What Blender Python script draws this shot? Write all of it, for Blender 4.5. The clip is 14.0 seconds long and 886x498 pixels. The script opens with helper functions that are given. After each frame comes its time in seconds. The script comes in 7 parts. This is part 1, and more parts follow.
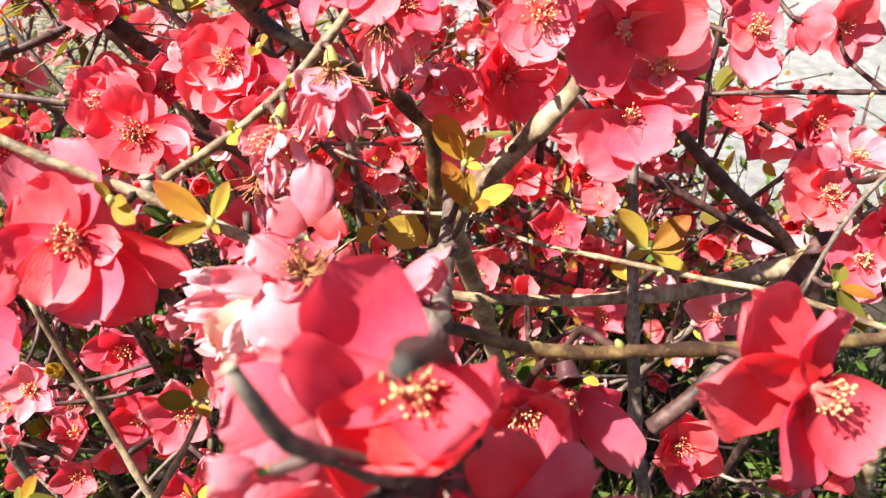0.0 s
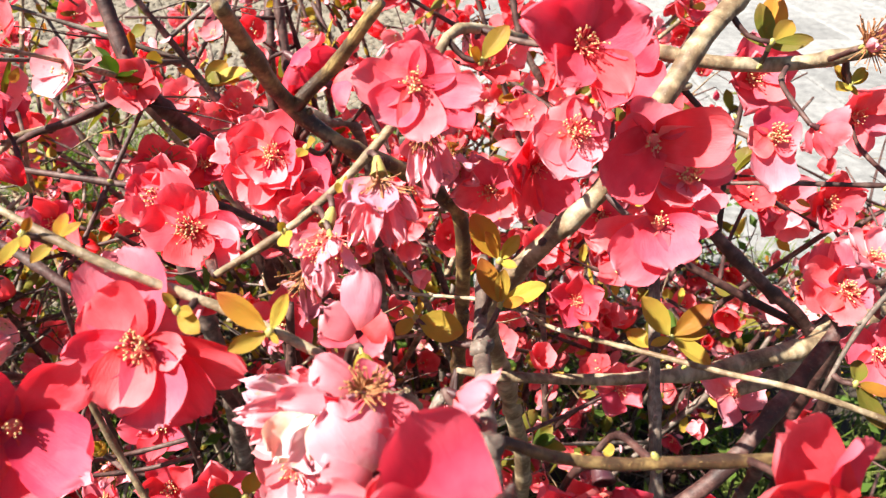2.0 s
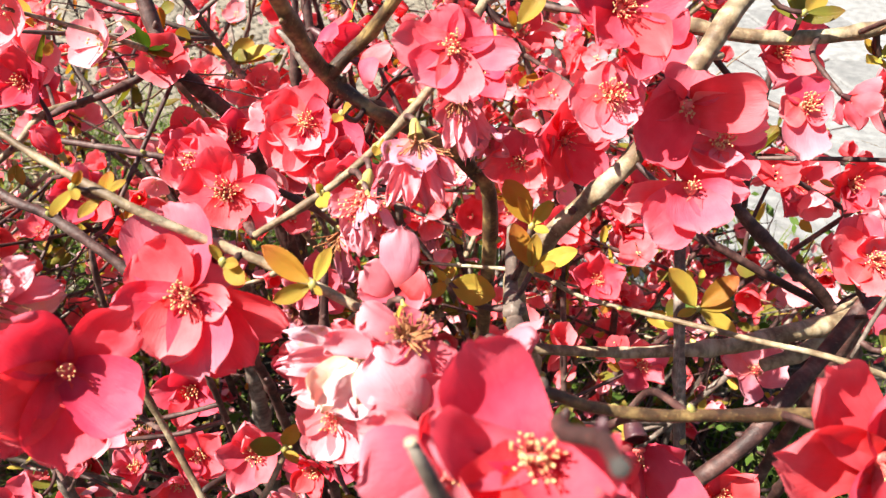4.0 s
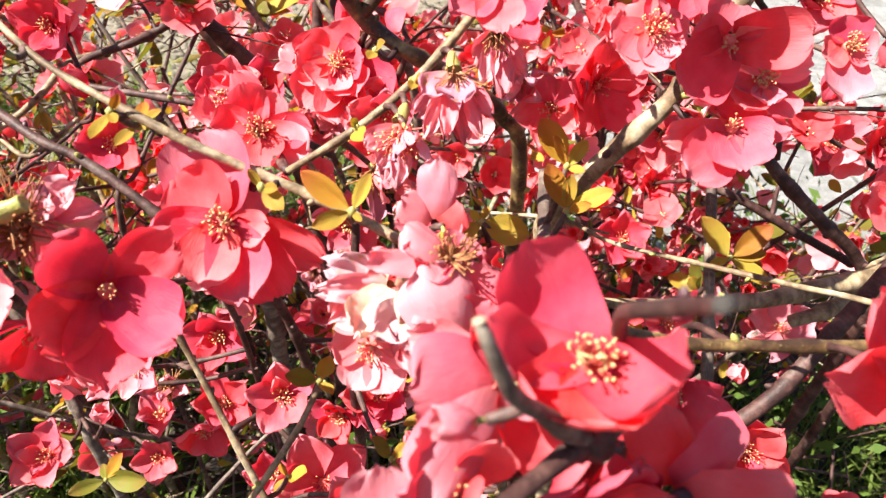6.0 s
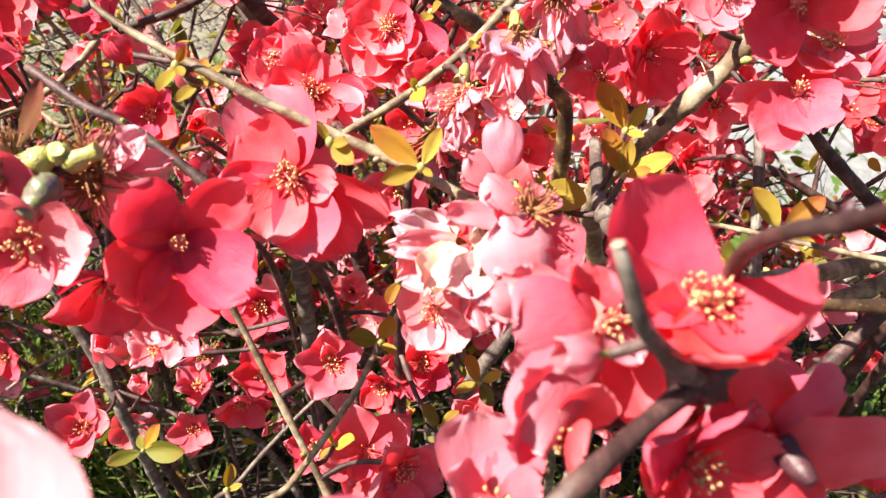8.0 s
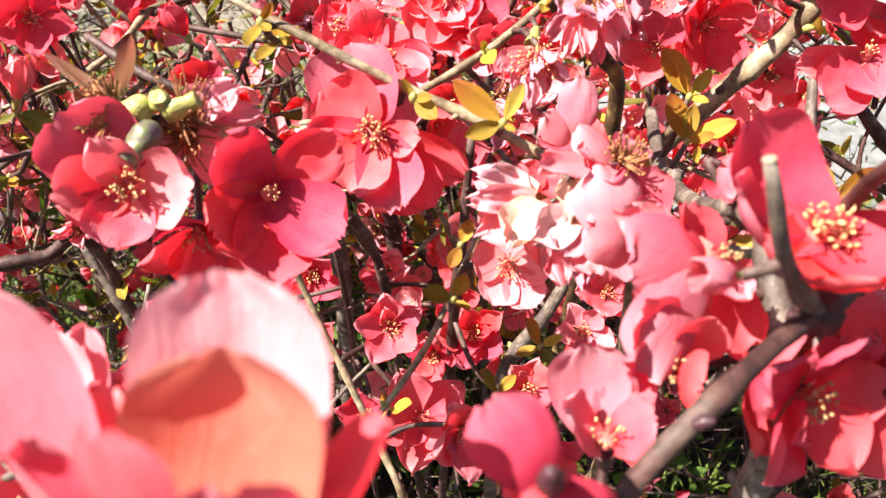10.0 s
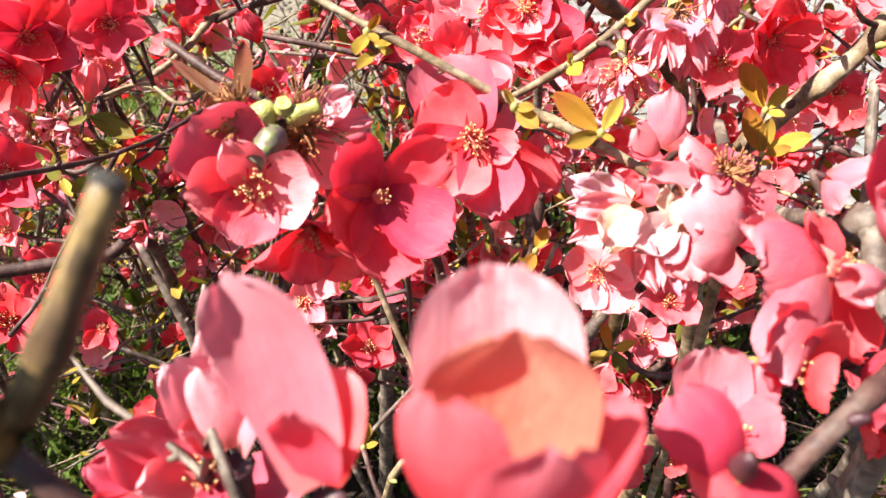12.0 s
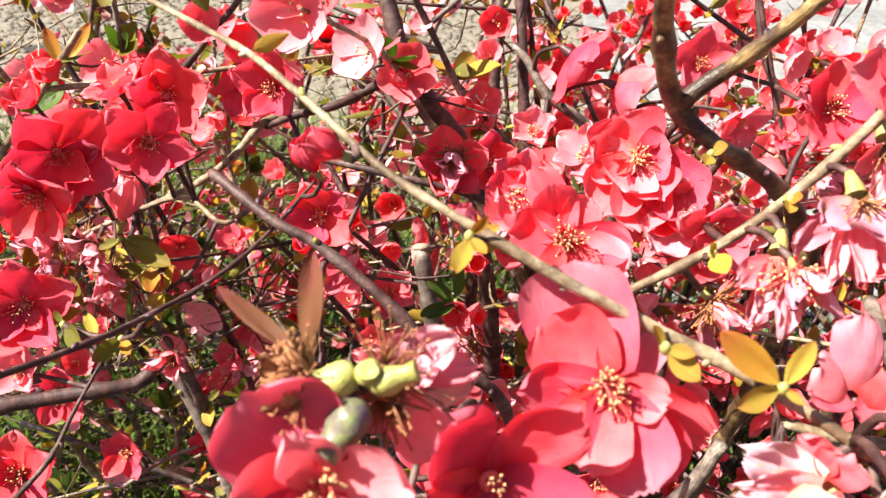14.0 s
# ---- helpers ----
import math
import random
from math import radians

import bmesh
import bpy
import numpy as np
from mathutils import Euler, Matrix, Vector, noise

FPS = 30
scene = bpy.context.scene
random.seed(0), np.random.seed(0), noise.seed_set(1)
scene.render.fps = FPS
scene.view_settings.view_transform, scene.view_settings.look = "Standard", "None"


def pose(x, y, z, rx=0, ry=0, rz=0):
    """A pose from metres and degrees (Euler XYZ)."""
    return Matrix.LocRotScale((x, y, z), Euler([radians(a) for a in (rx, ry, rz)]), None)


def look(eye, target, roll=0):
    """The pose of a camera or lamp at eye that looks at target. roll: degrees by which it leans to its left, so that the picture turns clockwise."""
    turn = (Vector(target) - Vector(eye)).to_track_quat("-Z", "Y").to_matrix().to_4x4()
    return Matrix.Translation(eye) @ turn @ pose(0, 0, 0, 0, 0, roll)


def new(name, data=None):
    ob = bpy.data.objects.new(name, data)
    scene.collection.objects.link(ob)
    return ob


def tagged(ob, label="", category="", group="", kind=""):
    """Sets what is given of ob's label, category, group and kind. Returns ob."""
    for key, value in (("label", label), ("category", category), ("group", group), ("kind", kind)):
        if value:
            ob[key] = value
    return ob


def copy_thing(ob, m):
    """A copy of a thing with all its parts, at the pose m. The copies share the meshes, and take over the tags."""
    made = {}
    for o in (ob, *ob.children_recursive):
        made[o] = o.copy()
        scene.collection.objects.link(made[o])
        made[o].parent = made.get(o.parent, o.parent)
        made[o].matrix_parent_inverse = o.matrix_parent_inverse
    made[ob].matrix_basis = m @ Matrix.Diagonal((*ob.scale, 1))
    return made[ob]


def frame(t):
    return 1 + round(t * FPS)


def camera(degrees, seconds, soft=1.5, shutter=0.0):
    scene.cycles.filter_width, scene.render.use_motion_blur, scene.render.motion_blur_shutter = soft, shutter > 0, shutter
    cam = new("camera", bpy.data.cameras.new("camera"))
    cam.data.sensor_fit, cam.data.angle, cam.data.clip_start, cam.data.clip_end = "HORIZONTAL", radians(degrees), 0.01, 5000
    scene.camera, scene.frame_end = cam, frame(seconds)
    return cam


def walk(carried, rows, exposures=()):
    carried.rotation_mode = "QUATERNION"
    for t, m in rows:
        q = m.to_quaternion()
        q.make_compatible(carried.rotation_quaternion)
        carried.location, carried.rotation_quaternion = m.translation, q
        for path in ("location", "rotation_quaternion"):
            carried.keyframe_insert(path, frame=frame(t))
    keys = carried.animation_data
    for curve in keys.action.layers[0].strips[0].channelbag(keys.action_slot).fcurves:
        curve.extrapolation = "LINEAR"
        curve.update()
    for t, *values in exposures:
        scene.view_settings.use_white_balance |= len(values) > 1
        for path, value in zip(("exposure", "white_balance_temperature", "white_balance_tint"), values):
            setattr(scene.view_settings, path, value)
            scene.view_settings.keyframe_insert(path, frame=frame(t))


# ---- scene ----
cam = camera(60.4, 14.0, soft=1.3)
cam.data.dof.use_dof, cam.data.dof.focus_distance, cam.data.dof.aperture_fstop = True, 0.36, 25.0
METRES, EYE, TILT, LEAN, TURN = 0.22, 0.75, -32.0, 0.0, 0.0
ROWS = [
    (0.0, 0.0, 0.0, 0.0, 0.0, 0.0, -0.0),
    (0.5, -0.0027, -0.0251, 0.0112, 0.04, 0.52, -0.26),
    (1.0, -0.0201, -0.0395, 0.0302, 0.11, 1.14, -0.48),
    (1.5, -0.0279, -0.0508, 0.0646, 0.28, 1.79, -0.47),
    (2.0, -0.0522, -0.0623, 0.0915, 0.36, 2.94, -0.82),
    (4.5, -0.0901, -0.0822, 0.017, 1.33, 2.0, -1.62),
    (5.0, -0.0966, -0.0813, -0.0053, 1.54, 1.18, -1.9),
    (5.5, -0.1209, -0.0776, -0.0199, 1.74, 0.83, -1.97),
    (6.0, -0.1258, -0.0668, -0.0258, 1.96, 0.72, -2.07),
    (6.5, -0.1409, -0.0599, -0.0412, 2.07, 0.48, -2.29),
    (7.0, -0.1555, -0.0568, -0.0602, 2.21, 0.22, -2.43),
    (7.5, -0.1785, -0.0578, -0.0629, 2.38, 0.11, -2.42),
    (8.0, -0.2057, -0.056, -0.0722, 2.51, -0.03, -2.54),
    (10.5, -0.3196, -0.0815, -0.1337, 3.37, -0.58, -3.16),
    (11.0, -0.3416, -0.0856, -0.1358, 3.58, -0.53, -3.34),
    (11.5, -0.3592, -0.1053, -0.1371, 3.87, -0.36, -3.49),
    (12.0, -0.4081, -0.1203, -0.1405, 4.15, -0.01, -4.13),
    (12.5, -0.4293, -0.0733, -0.1353, 4.53, -0.07, -4.65),
    (13.0, -0.4421, -0.0254, -0.0783, 4.74, 0.5, -4.85),
    (13.5, -0.5097, 0.0618, 0.0484, 5.78, 2.29, -4.97),
    (14.0, -0.5436, 0.1159, 0.0916, 6.4, 3.22, -6.03),
]
walk(cam, [(t, pose(0, 0, EYE, TILT, LEAN, TURN) @ pose(METRES * x, METRES * y, METRES * z, 90 + pitch, roll, yaw)) for t, x, y, z, yaw, pitch, roll in ROWS])


# ---- world, sun, exposure ----
SUN_AZ, SUN_EL = 246.0, 51.0   # degrees from +y clockwise seen from above; height over the horizon
world = bpy.data.worlds.new("sky")
scene.world = world
world.use_nodes = True
wn = world.node_tree
sky = wn.nodes.new("ShaderNodeTexSky")
sky.sky_type = "NISHITA"
sky.sun_disc = False
sky.sun_elevation, sky.sun_rotation = radians(SUN_EL), radians(SUN_AZ)
wn.links.new(sky.outputs[0], wn.nodes["Background"].inputs[0])
wn.nodes["Background"].inputs[1].default_value = 0.04
sun = new("sun", bpy.data.lights.new("sun", "SUN"))
sun.data.energy, sun.data.angle, sun.data.color = 5.0, radians(0.53), (1.0, 0.94, 0.84)
_sd = Vector((math.sin(radians(SUN_AZ)) * math.cos(radians(SUN_EL)), math.cos(radians(SUN_AZ)) * math.cos(radians(SUN_EL)), math.sin(radians(SUN_EL))))
sun.matrix_world = look(_sd * 5, (0, 0, 0))
scene.view_settings.exposure = 1.84


# ---- materials ----
def nodes_of(name):
    m = bpy.data.materials.new(name)
    m.use_nodes = True
    t = m.node_tree
    t.nodes.clear()
    return m, t


def nd(t, kind, **inputs):
    n = t.nodes.new("ShaderNode" + kind)
    for k, v in inputs.items():
        key = int(k[1:]) if k[0] == "i" and k[1:].isdigit() else k.replace("_", " ")
        if hasattr(v, "links"):
            t.links.new(v, n.inputs[key])
        else:
            n.inputs[key].default_value = v
    return n


def ramp(t, fac, stops):
    n = t.nodes.new("ShaderNodeValToRGB")
    while len(n.color_ramp.elements) < len(stops):
        n.color_ramp.elements.new(0.5)
    for e, (p, c) in zip(n.color_ramp.elements, stops):
        e.position, e.color = p, (*c, 1)
    t.links.new(fac, n.inputs[0])
    return n.outputs[0]


def mixc(t, fac, a, b, mode="MIX"):
    n = t.nodes.new("ShaderNodeMix")
    n.data_type, n.blend_type = "RGBA", mode
    for sock, v in ((n.inputs[0], fac), (n.inputs[6], a), (n.inputs[7], b)):
        if hasattr(v, "links"):
            t.links.new(v, sock)
        else:
            sock.default_value = v if isinstance(v, float) else (*v, 1)
    return n.outputs[2]


def maths(t, op, a, b=0.0):
    n = t.nodes.new("ShaderNodeMath")
    n.operation = op
    for s, v in ((n.inputs[0], a), (n.inputs[1], b)):
        if hasattr(v, "links"):
            t.links.new(v, s)
        else:
            s.default_value = v
    return n.outputs[0]


def thin_leaf(name, body, base, rim, spread=0.25, through_share=0.38, tint=(1, 0.75, 0.8), rough=0.42, vein=0.34, blotch=None):
    """Thin plant tissue: colour along the blade from base to rim, fine veins, light passing through."""
    m, t = nodes_of(name)
    uv = nd(t, "UVMap").outputs[0]
    sep = nd(t, "SeparateXYZ", i0=uv)
    u, v = sep.outputs[0], sep.outputs[1]
    along = ramp(t, u, [(0.0, base), (0.3, body), (0.58, body), (1.0, rim)])
    wide = nd(t, "CombineXYZ", X=maths(t, "MULTIPLY", u, 2.5), Y=maths(t, "MULTIPLY", v, 15.0)).outputs[0]
    fine = nd(t, "TexNoise", Vector=wide, Scale=2.2, Detail=4.0, Roughness=0.6)
    ob = nd(t, "ObjectInfo")
    col = mixc(t, maths(t, "MULTIPLY", fine.outputs[0], vein), along, tuple(c * 0.45 for c in body))
    geo = nd(t, "TexCoord")
    cloud = nd(t, "TexNoise", Vector=geo.outputs["Object"], Scale=130.0, Detail=3.0)
    col = mixc(t, maths(t, "MULTIPLY", maths(t, "SUBTRACT", cloud.outputs[0], 0.42), 1.1), col, rim)
    if blotch:
        spot = nd(t, "TexNoise", Vector=geo.outputs["Object"], Scale=260.0, Detail=2.0)
        col = mixc(t, ramp(t, spot.outputs[0], [(0.6, (0, 0, 0)), (0.7, (1, 1, 1))]), col, blotch)
    hs = nd(t, "HueSaturation", Hue=maths(t, "ADD", 0.5 - 0.012, maths(t, "MULTIPLY", ob.outputs["Random"], 0.018)),
            Value=maths(t, "ADD", 1.0 - spread, maths(t, "MULTIPLY", ob.outputs["Random"], spread * 1.4)), Color=col)
    col = hs.outputs[0]
    bump = nd(t, "Bump", Strength=0.5, Distance=0.0009, Height=maths(t, "ADD", maths(t, "MULTIPLY", fine.outputs[0], 0.6), cloud.outputs[0]))
    face = nd(t, "BsdfPrincipled", Base_Color=col, Roughness=rough, Normal=bump.outputs[0])
    face.inputs["Specular IOR Level"].default_value = 0.13
    glow = nd(t, "BsdfTranslucent", Color=mixc(t, 1.0, col, tint, "MULTIPLY"))
    mix = nd(t, "MixShader", i0=through_share)
    t.links.new(face.outputs[0], mix.inputs[1])
    t.links.new(glow.outputs[0], mix.inputs[2])
    out = nd(t, "OutputMaterial")
    t.links.new(mix.outputs[0], out.inputs[0])
    return m


def bark(name, dark, light, grey, scale=1.0, rough=0.6):
    m, t = nodes_of(name)
    geo = nd(t, "TexCoord").outputs["Object"]
    big = nd(t, "TexNoise", Vector=geo, Scale=70.0 * scale, Detail=4.0, Roughness=0.6)
    small = nd(t, "TexNoise", Vector=geo, Scale=620.0 * scale, Detail=3.0, Roughness=0.7)
    uv = nd(t, "UVMap").outputs[0]
    st = nd(t, "Mapping", Vector=uv, Scale=(26.0, 220.0, 1.0))
    streak = nd(t, "TexNoise", Vector=st.outputs[0], Scale=1.0, Detail=3.0)
    col = ramp(t, big.outputs[0], [(0.4, dark), (0.52, light), (0.64, grey)])
    col = mixc(t, maths(t, "MULTIPLY", ramp(t, streak.outputs[0], [(0.42, (0, 0, 0)), (0.62, (1, 1, 1))]), 0.6), col, tuple(c * 0.45 for c in dark))
    warts = ramp(t, small.outputs[0], [(0.6, (0, 0, 0)), (0.7, (1, 1, 1))])
    col = mixc(t, maths(t, "MULTIPLY", warts, 0.5), col, grey)
    h = maths(t, "ADD", maths(t, "MULTIPLY", small.outputs[0], 0.7), maths(t, "MULTIPLY", streak.outputs[0], 0.8))
    bump = nd(t, "Bump", Strength=0.6, Distance=0.0007, Height=h)
    p = nd(t, "BsdfPrincipled", Base_Color=col, Roughness=rough, Normal=bump.outputs[0])
    p.inputs["Specular IOR Level"].default_value = 0.4
    out = nd(t, "OutputMaterial")
    t.links.new(p.outputs[0], out.inputs[0])
    return m


def plain(name, a, b, scale, rough=0.6, bump_h=0.0, scale2=None):
    """Matt stuff whose colour wanders between a and b at two scales."""
    m, t = nodes_of(name)
    geo = nd(t, "TexCoord").outputs["Object"]
    n1 = nd(t, "TexNoise", Vector=geo, Scale=scale, Detail=5.0, Roughness=0.65)
    n2 = nd(t, "TexNoise", Vector=geo, Scale=scale2 or scale * 9, Detail=3.0)
    f = maths(t, "ADD", maths(t, "MULTIPLY", n1.outputs[0], 0.65), maths(t, "MULTIPLY", n2.outputs[0], 0.35))
    col = ramp(t, f, [(0.35, a), (0.65, b)])
    ob = nd(t, "ObjectInfo")
    hs = nd(t, "HueSaturation", Color=col, Value=maths(t, "ADD", 0.86, maths(t, "MULTIPLY", ob.outputs["Random"], 0.28)))
    bump = nd(t, "Bump", Strength=0.5, Distance=bump_h or 0.0004, Height=n2.outputs[0])
    p = nd(t, "BsdfPrincipled", Base_Color=hs.outputs[0], Roughness=rough, Normal=bump.outputs[0])
    out = nd(t, "OutputMaterial")
    t.links.new(p.outputs[0], out.inputs[0])
    return m


# In posed blossoms RED also stands for shaded petals, CORAL and PINK for sunlit.
RED = thin_leaf("petal_red", (0.91, 0.082, 0.114), (0.50, 0.012, 0.022), (0.93, 0.20, 0.24), tint=(1, 0.28, 0.34), through_share=0.45, rough=0.5)
CORAL = thin_leaf("petal_coral", (0.92, 0.145, 0.184), (0.76, 0.05, 0.05), (0.94, 0.32, 0.36), tint=(1, 0.26, 0.32), through_share=0.45, rough=0.5)
PINK = thin_leaf("petal_pink", (0.93, 0.28, 0.33), (0.88, 0.22, 0.18), (0.95, 0.47, 0.51), tint=(1, 0.34, 0.38), through_share=0.45, rough=0.5)
FADED = thin_leaf("petal_faded", (0.88, 0.68, 0.69), (0.84, 0.72, 0.50), (0.88, 0.50, 0.57), tint=(1, 0.8, 0.78), spread=0.12, blotch=(0.705, 0.541, 0.344))
WILT = thin_leaf("petal_wilted", (0.86, 0.34, 0.41), (0.80, 0.56, 0.36), (0.84, 0.36, 0.46), tint=(1, 0.75, 0.7), blotch=(0.508, 0.295, 0.148))
CREAM = thin_leaf("petal_cream", (0.90, 0.78, 0.64), (0.84, 0.70, 0.40), (0.90, 0.62, 0.56), tint=(1, 0.78, 0.62), blotch=(0.90, 0.66, 0.48))
# Pale faded petals; on the near blossom also sunlight put into the colour.
BLUSH = thin_leaf("petal_blush", (0.95, 0.40, 0.455), (0.90, 0.40, 0.32), (0.95, 0.53, 0.58), tint=(1, 0.5, 0.52), spread=0.2, blotch=(0.90, 0.30, 0.36))
# Shade on the near blossom's front petal, put into a darker orange colour.
APRICOT_SHADED = thin_leaf("petal_apricot_shaded", (0.82, 0.31, 0.19), (0.80, 0.33, 0.18), (0.87, 0.42, 0.28), tint=(1, 0.6, 0.55), blotch=(0.84, 0.40, 0.26))
RUST = thin_leaf("leaf_rust", (0.190, 0.085, 0.040), (0.170, 0.130, 0.045), (0.230, 0.060, 0.045), tint=(1, 0.6, 0.35), rough=0.36, vein=0.3)
YELLOW = thin_leaf("leaf_yellow", (0.46, 0.35, 0.055), (0.40, 0.35, 0.07), (0.49, 0.28, 0.055), tint=(1, 0.9, 0.35), rough=0.36, vein=0.3)
BRONZE = thin_leaf("leaf_bronze", (0.47, 0.25, 0.035), (0.42, 0.31, 0.05), (0.48, 0.15, 0.04), tint=(1, 0.7, 0.3), rough=0.36, vein=0.3)
OLIVE = thin_leaf("leaf_olive", (0.198, 0.198, 0.033), (0.198, 0.211, 0.046), (0.238, 0.145, 0.040), tint=(0.9, 1, 0.35), rough=0.36, vein=0.3)
GREEN = thin_leaf("leaf_green", (0.085, 0.145, 0.026), (0.10, 0.155, 0.034), (0.12, 0.155, 0.036), tint=(0.8, 1, 0.3), rough=0.36, vein=0.3)
BLADE = thin_leaf("grass_blade", (0.105, 0.165, 0.026), (0.130, 0.150, 0.045), (0.19, 0.20, 0.06), tint=(0.8, 1, 0.3), rough=0.36, vein=0.2)
STRAP = thin_leaf("strap_leaf", (0.128, 0.216, 0.104), (0.112, 0.192, 0.064), (0.208, 0.272, 0.144), tint=(0.8, 1, 0.5), rough=0.4, vein=0.2)
BARK_TAN = bark("bark_tan", (0.135, 0.085, 0.046), (0.290, 0.215, 0.125), (0.385, 0.325, 0.225))
BARK_OLIVE = bark("bark_olive", (0.046, 0.024, 0.014), (0.115, 0.068, 0.030), (0.30, 0.205, 0.080), rough=0.45)
BARK_DARK = bark("bark_dark", (0.036, 0.014, 0.012), (0.080, 0.034, 0.028), (0.130, 0.080, 0.066))
BARK_GREY = bark("bark_grey", (0.080, 0.054, 0.044), (0.165, 0.125, 0.098), (0.270, 0.230, 0.190))
CUT = plain("cut_wood", (0.218, 0.163, 0.102), (0.340, 0.286, 0.204), 500, 0.8)
CUT_DARK = plain("weathered_cut", (0.020, 0.018, 0.017), (0.061, 0.051, 0.044), 500, 0.85)
FILAMENT = plain("filament_red", (0.62, 0.06, 0.07), (0.72, 0.20, 0.14), 300, 0.5)
ANTHER = plain("anther_yellow", (0.52, 0.30, 0.10), (0.68, 0.52, 0.27), 900, 0.7)
DRY = plain("dry_stamen", (0.22, 0.075, 0.03), (0.46, 0.21, 0.08), 500, 0.8)
CALYX = plain("calyx_purple", (0.036, 0.009, 0.020), (0.080, 0.028, 0.026), 180, 0.45)
SEPAL = plain("bud_green", (0.252, 0.252, 0.060), (0.336, 0.300, 0.096), 200, 0.45)
FRUIT = plain("fruit_green", (0.30, 0.30, 0.06), (0.50, 0.46, 0.15), 160, 0.42, 0.0006)
FRUIT_DARK = plain("fruit_dark", (0.085, 0.036, 0.075), (0.150, 0.185, 0.050), 90, 0.40, 0.0006)
SOIL = plain("soil", (0.014, 0.010, 0.007), (0.042, 0.030, 0.020), 14, 0.95, 0.006, 130)
PAVE = plain("paving", (0.10, 0.10, 0.098), (0.265, 0.262, 0.255), 26, 0.85, 0.0025, 260)
GRAVEL = plain("gravel_stone", (0.075, 0.062, 0.046), (0.215, 0.185, 0.138), 40, 0.85, 0.0015, 300)


# ---- builders ----
rng = random.Random(7)
BRANCH_PTS = []   # sample points of all wood, for the spurs that carry the flowers


def mesh_of(name, verts, faces, mat, uvs=None, smooth=True):
    me = bpy.data.meshes.new(name)
    me.from_pydata([tuple(v) for v in verts], [], faces)
    if uvs is not None:
        lay = me.uv_layers.new(name="UVMap")
        for lp in me.loops:
            lay.data[lp.index].uv = uvs[lp.vertex_index]
    if smooth:
        me.polygons.foreach_set("use_smooth", [True] * len(me.polygons))
    me.materials.append(mat)
    me.update()
    return me


def part(name, me, parent, label=""):
    ob = new(name, me)
    ob.parent = parent
    if label:
        ob["label"] = label
    return ob


def frame_of(axis, hint=(0, 0, 1)):
    """Rotation whose z is axis and whose y lies towards hint."""
    z = Vector(axis).normalized()
    h = Vector(hint)
    if abs(z.dot(h.normalized())) > 0.98:
        h = Vector((0.2, -1, 0.1))
    x = h.cross(z).normalized()
    y = z.cross(x)
    return Matrix((x, y, z)).transposed()


def smooth_line(pts, step):
    """Catmull-Rom through the points (any width of tuple)."""
    p = [np.array(q, float) for q in pts]
    p = [2 * p[0] - p[1]] + p + [2 * p[-1] - p[-2]]
    out = []
    for i in range(1, len(p) - 2):
        n = max(2, int(np.linalg.norm(p[i + 1][:3] - p[i][:3]) / step))
        for k in range(n):
            s = k / n
            out.append(0.5 * (2 * p[i] + (p[i + 1] - p[i - 1]) * s + (2 * p[i - 1] - 5 * p[i] + 4 * p[i + 1] - p[i + 2]) * s * s
                              + (3 * p[i] - p[i - 1] - 3 * p[i + 1] + p[i + 2]) * s ** 3))
    out.append(p[-2])
    return out


def tube(name, line, mat, sides=9, knobby=0.12, rnd=None, nodes_every=0.035, cap=True):
    """A tapered round of wood along (x, y, z, r) with swollen nodes, as one mesh."""
    rnd = rnd or rng
    verts, faces, uvs = [], [], []
    n = len(line)
    prev = None
    run = 0.0
    nxt = rnd.uniform(0.3, 1.0) * nodes_every
    swell = [0.0] * n
    for i in range(1, n):
        run += float(np.linalg.norm(line[i][:3] - line[i - 1][:3]))
        if run > nxt:
            swell[i] = rnd.uniform(0.1, 0.32)
            nxt += nodes_every * rnd.uniform(0.6, 1.5)
    run = 0.0
    for i in range(n):
        a, b = line[max(0, i - 1)], line[min(n - 1, i + 1)]
        d = Vector(b[:3] - a[:3]).normalized()
        if prev is None:
            x = d.orthogonal().normalized()
        else:
            x = (prev - d * prev.dot(d)).normalized()
        prev = x
        y = d.cross(x)
        if i:
            run += float(np.linalg.norm(line[i][:3] - line[i - 1][:3]))
        c, r = Vector(line[i][:3]), float(line[i][3]) * (1 + swell[i])
        for k in range(sides):
            an = 2 * math.pi * k / sides
            rr = r * (1 + knobby * noise.noise(Vector((c.x * 130 + 3 * math.cos(an), c.y * 130 + 3 * math.sin(an), c.z * 130))))
            verts.append(c + x * (rr * math.cos(an)) + y * (rr * math.sin(an)))
            uvs.append((k / sides * 0.1, run))
    for i in range(n - 1):
        for k in range(sides):
            a, b = i * sides + k, i * sides + (k + 1) % sides
            faces.append((a, b, b + sides, a + sides))
    if cap:
        for i, s in ((0, -1), (n - 1, 1)):
            d = Vector(line[min(n - 1, i + 1)][:3] - line[max(0, i - 1)][:3]).normalized()
            verts.append(Vector(line[i][:3]) + d * s * float(line[i][3]) * 0.35)
            uvs.append((0.05, run))
            m = len(verts) - 1
            o = i * sides
            for k in range(sides):
                a, b = o + k, o + (k + 1) % sides
                faces.append((b, a, m) if s < 0 else (a, b, m))
    return mesh_of(name, verts, faces, mat, uvs)


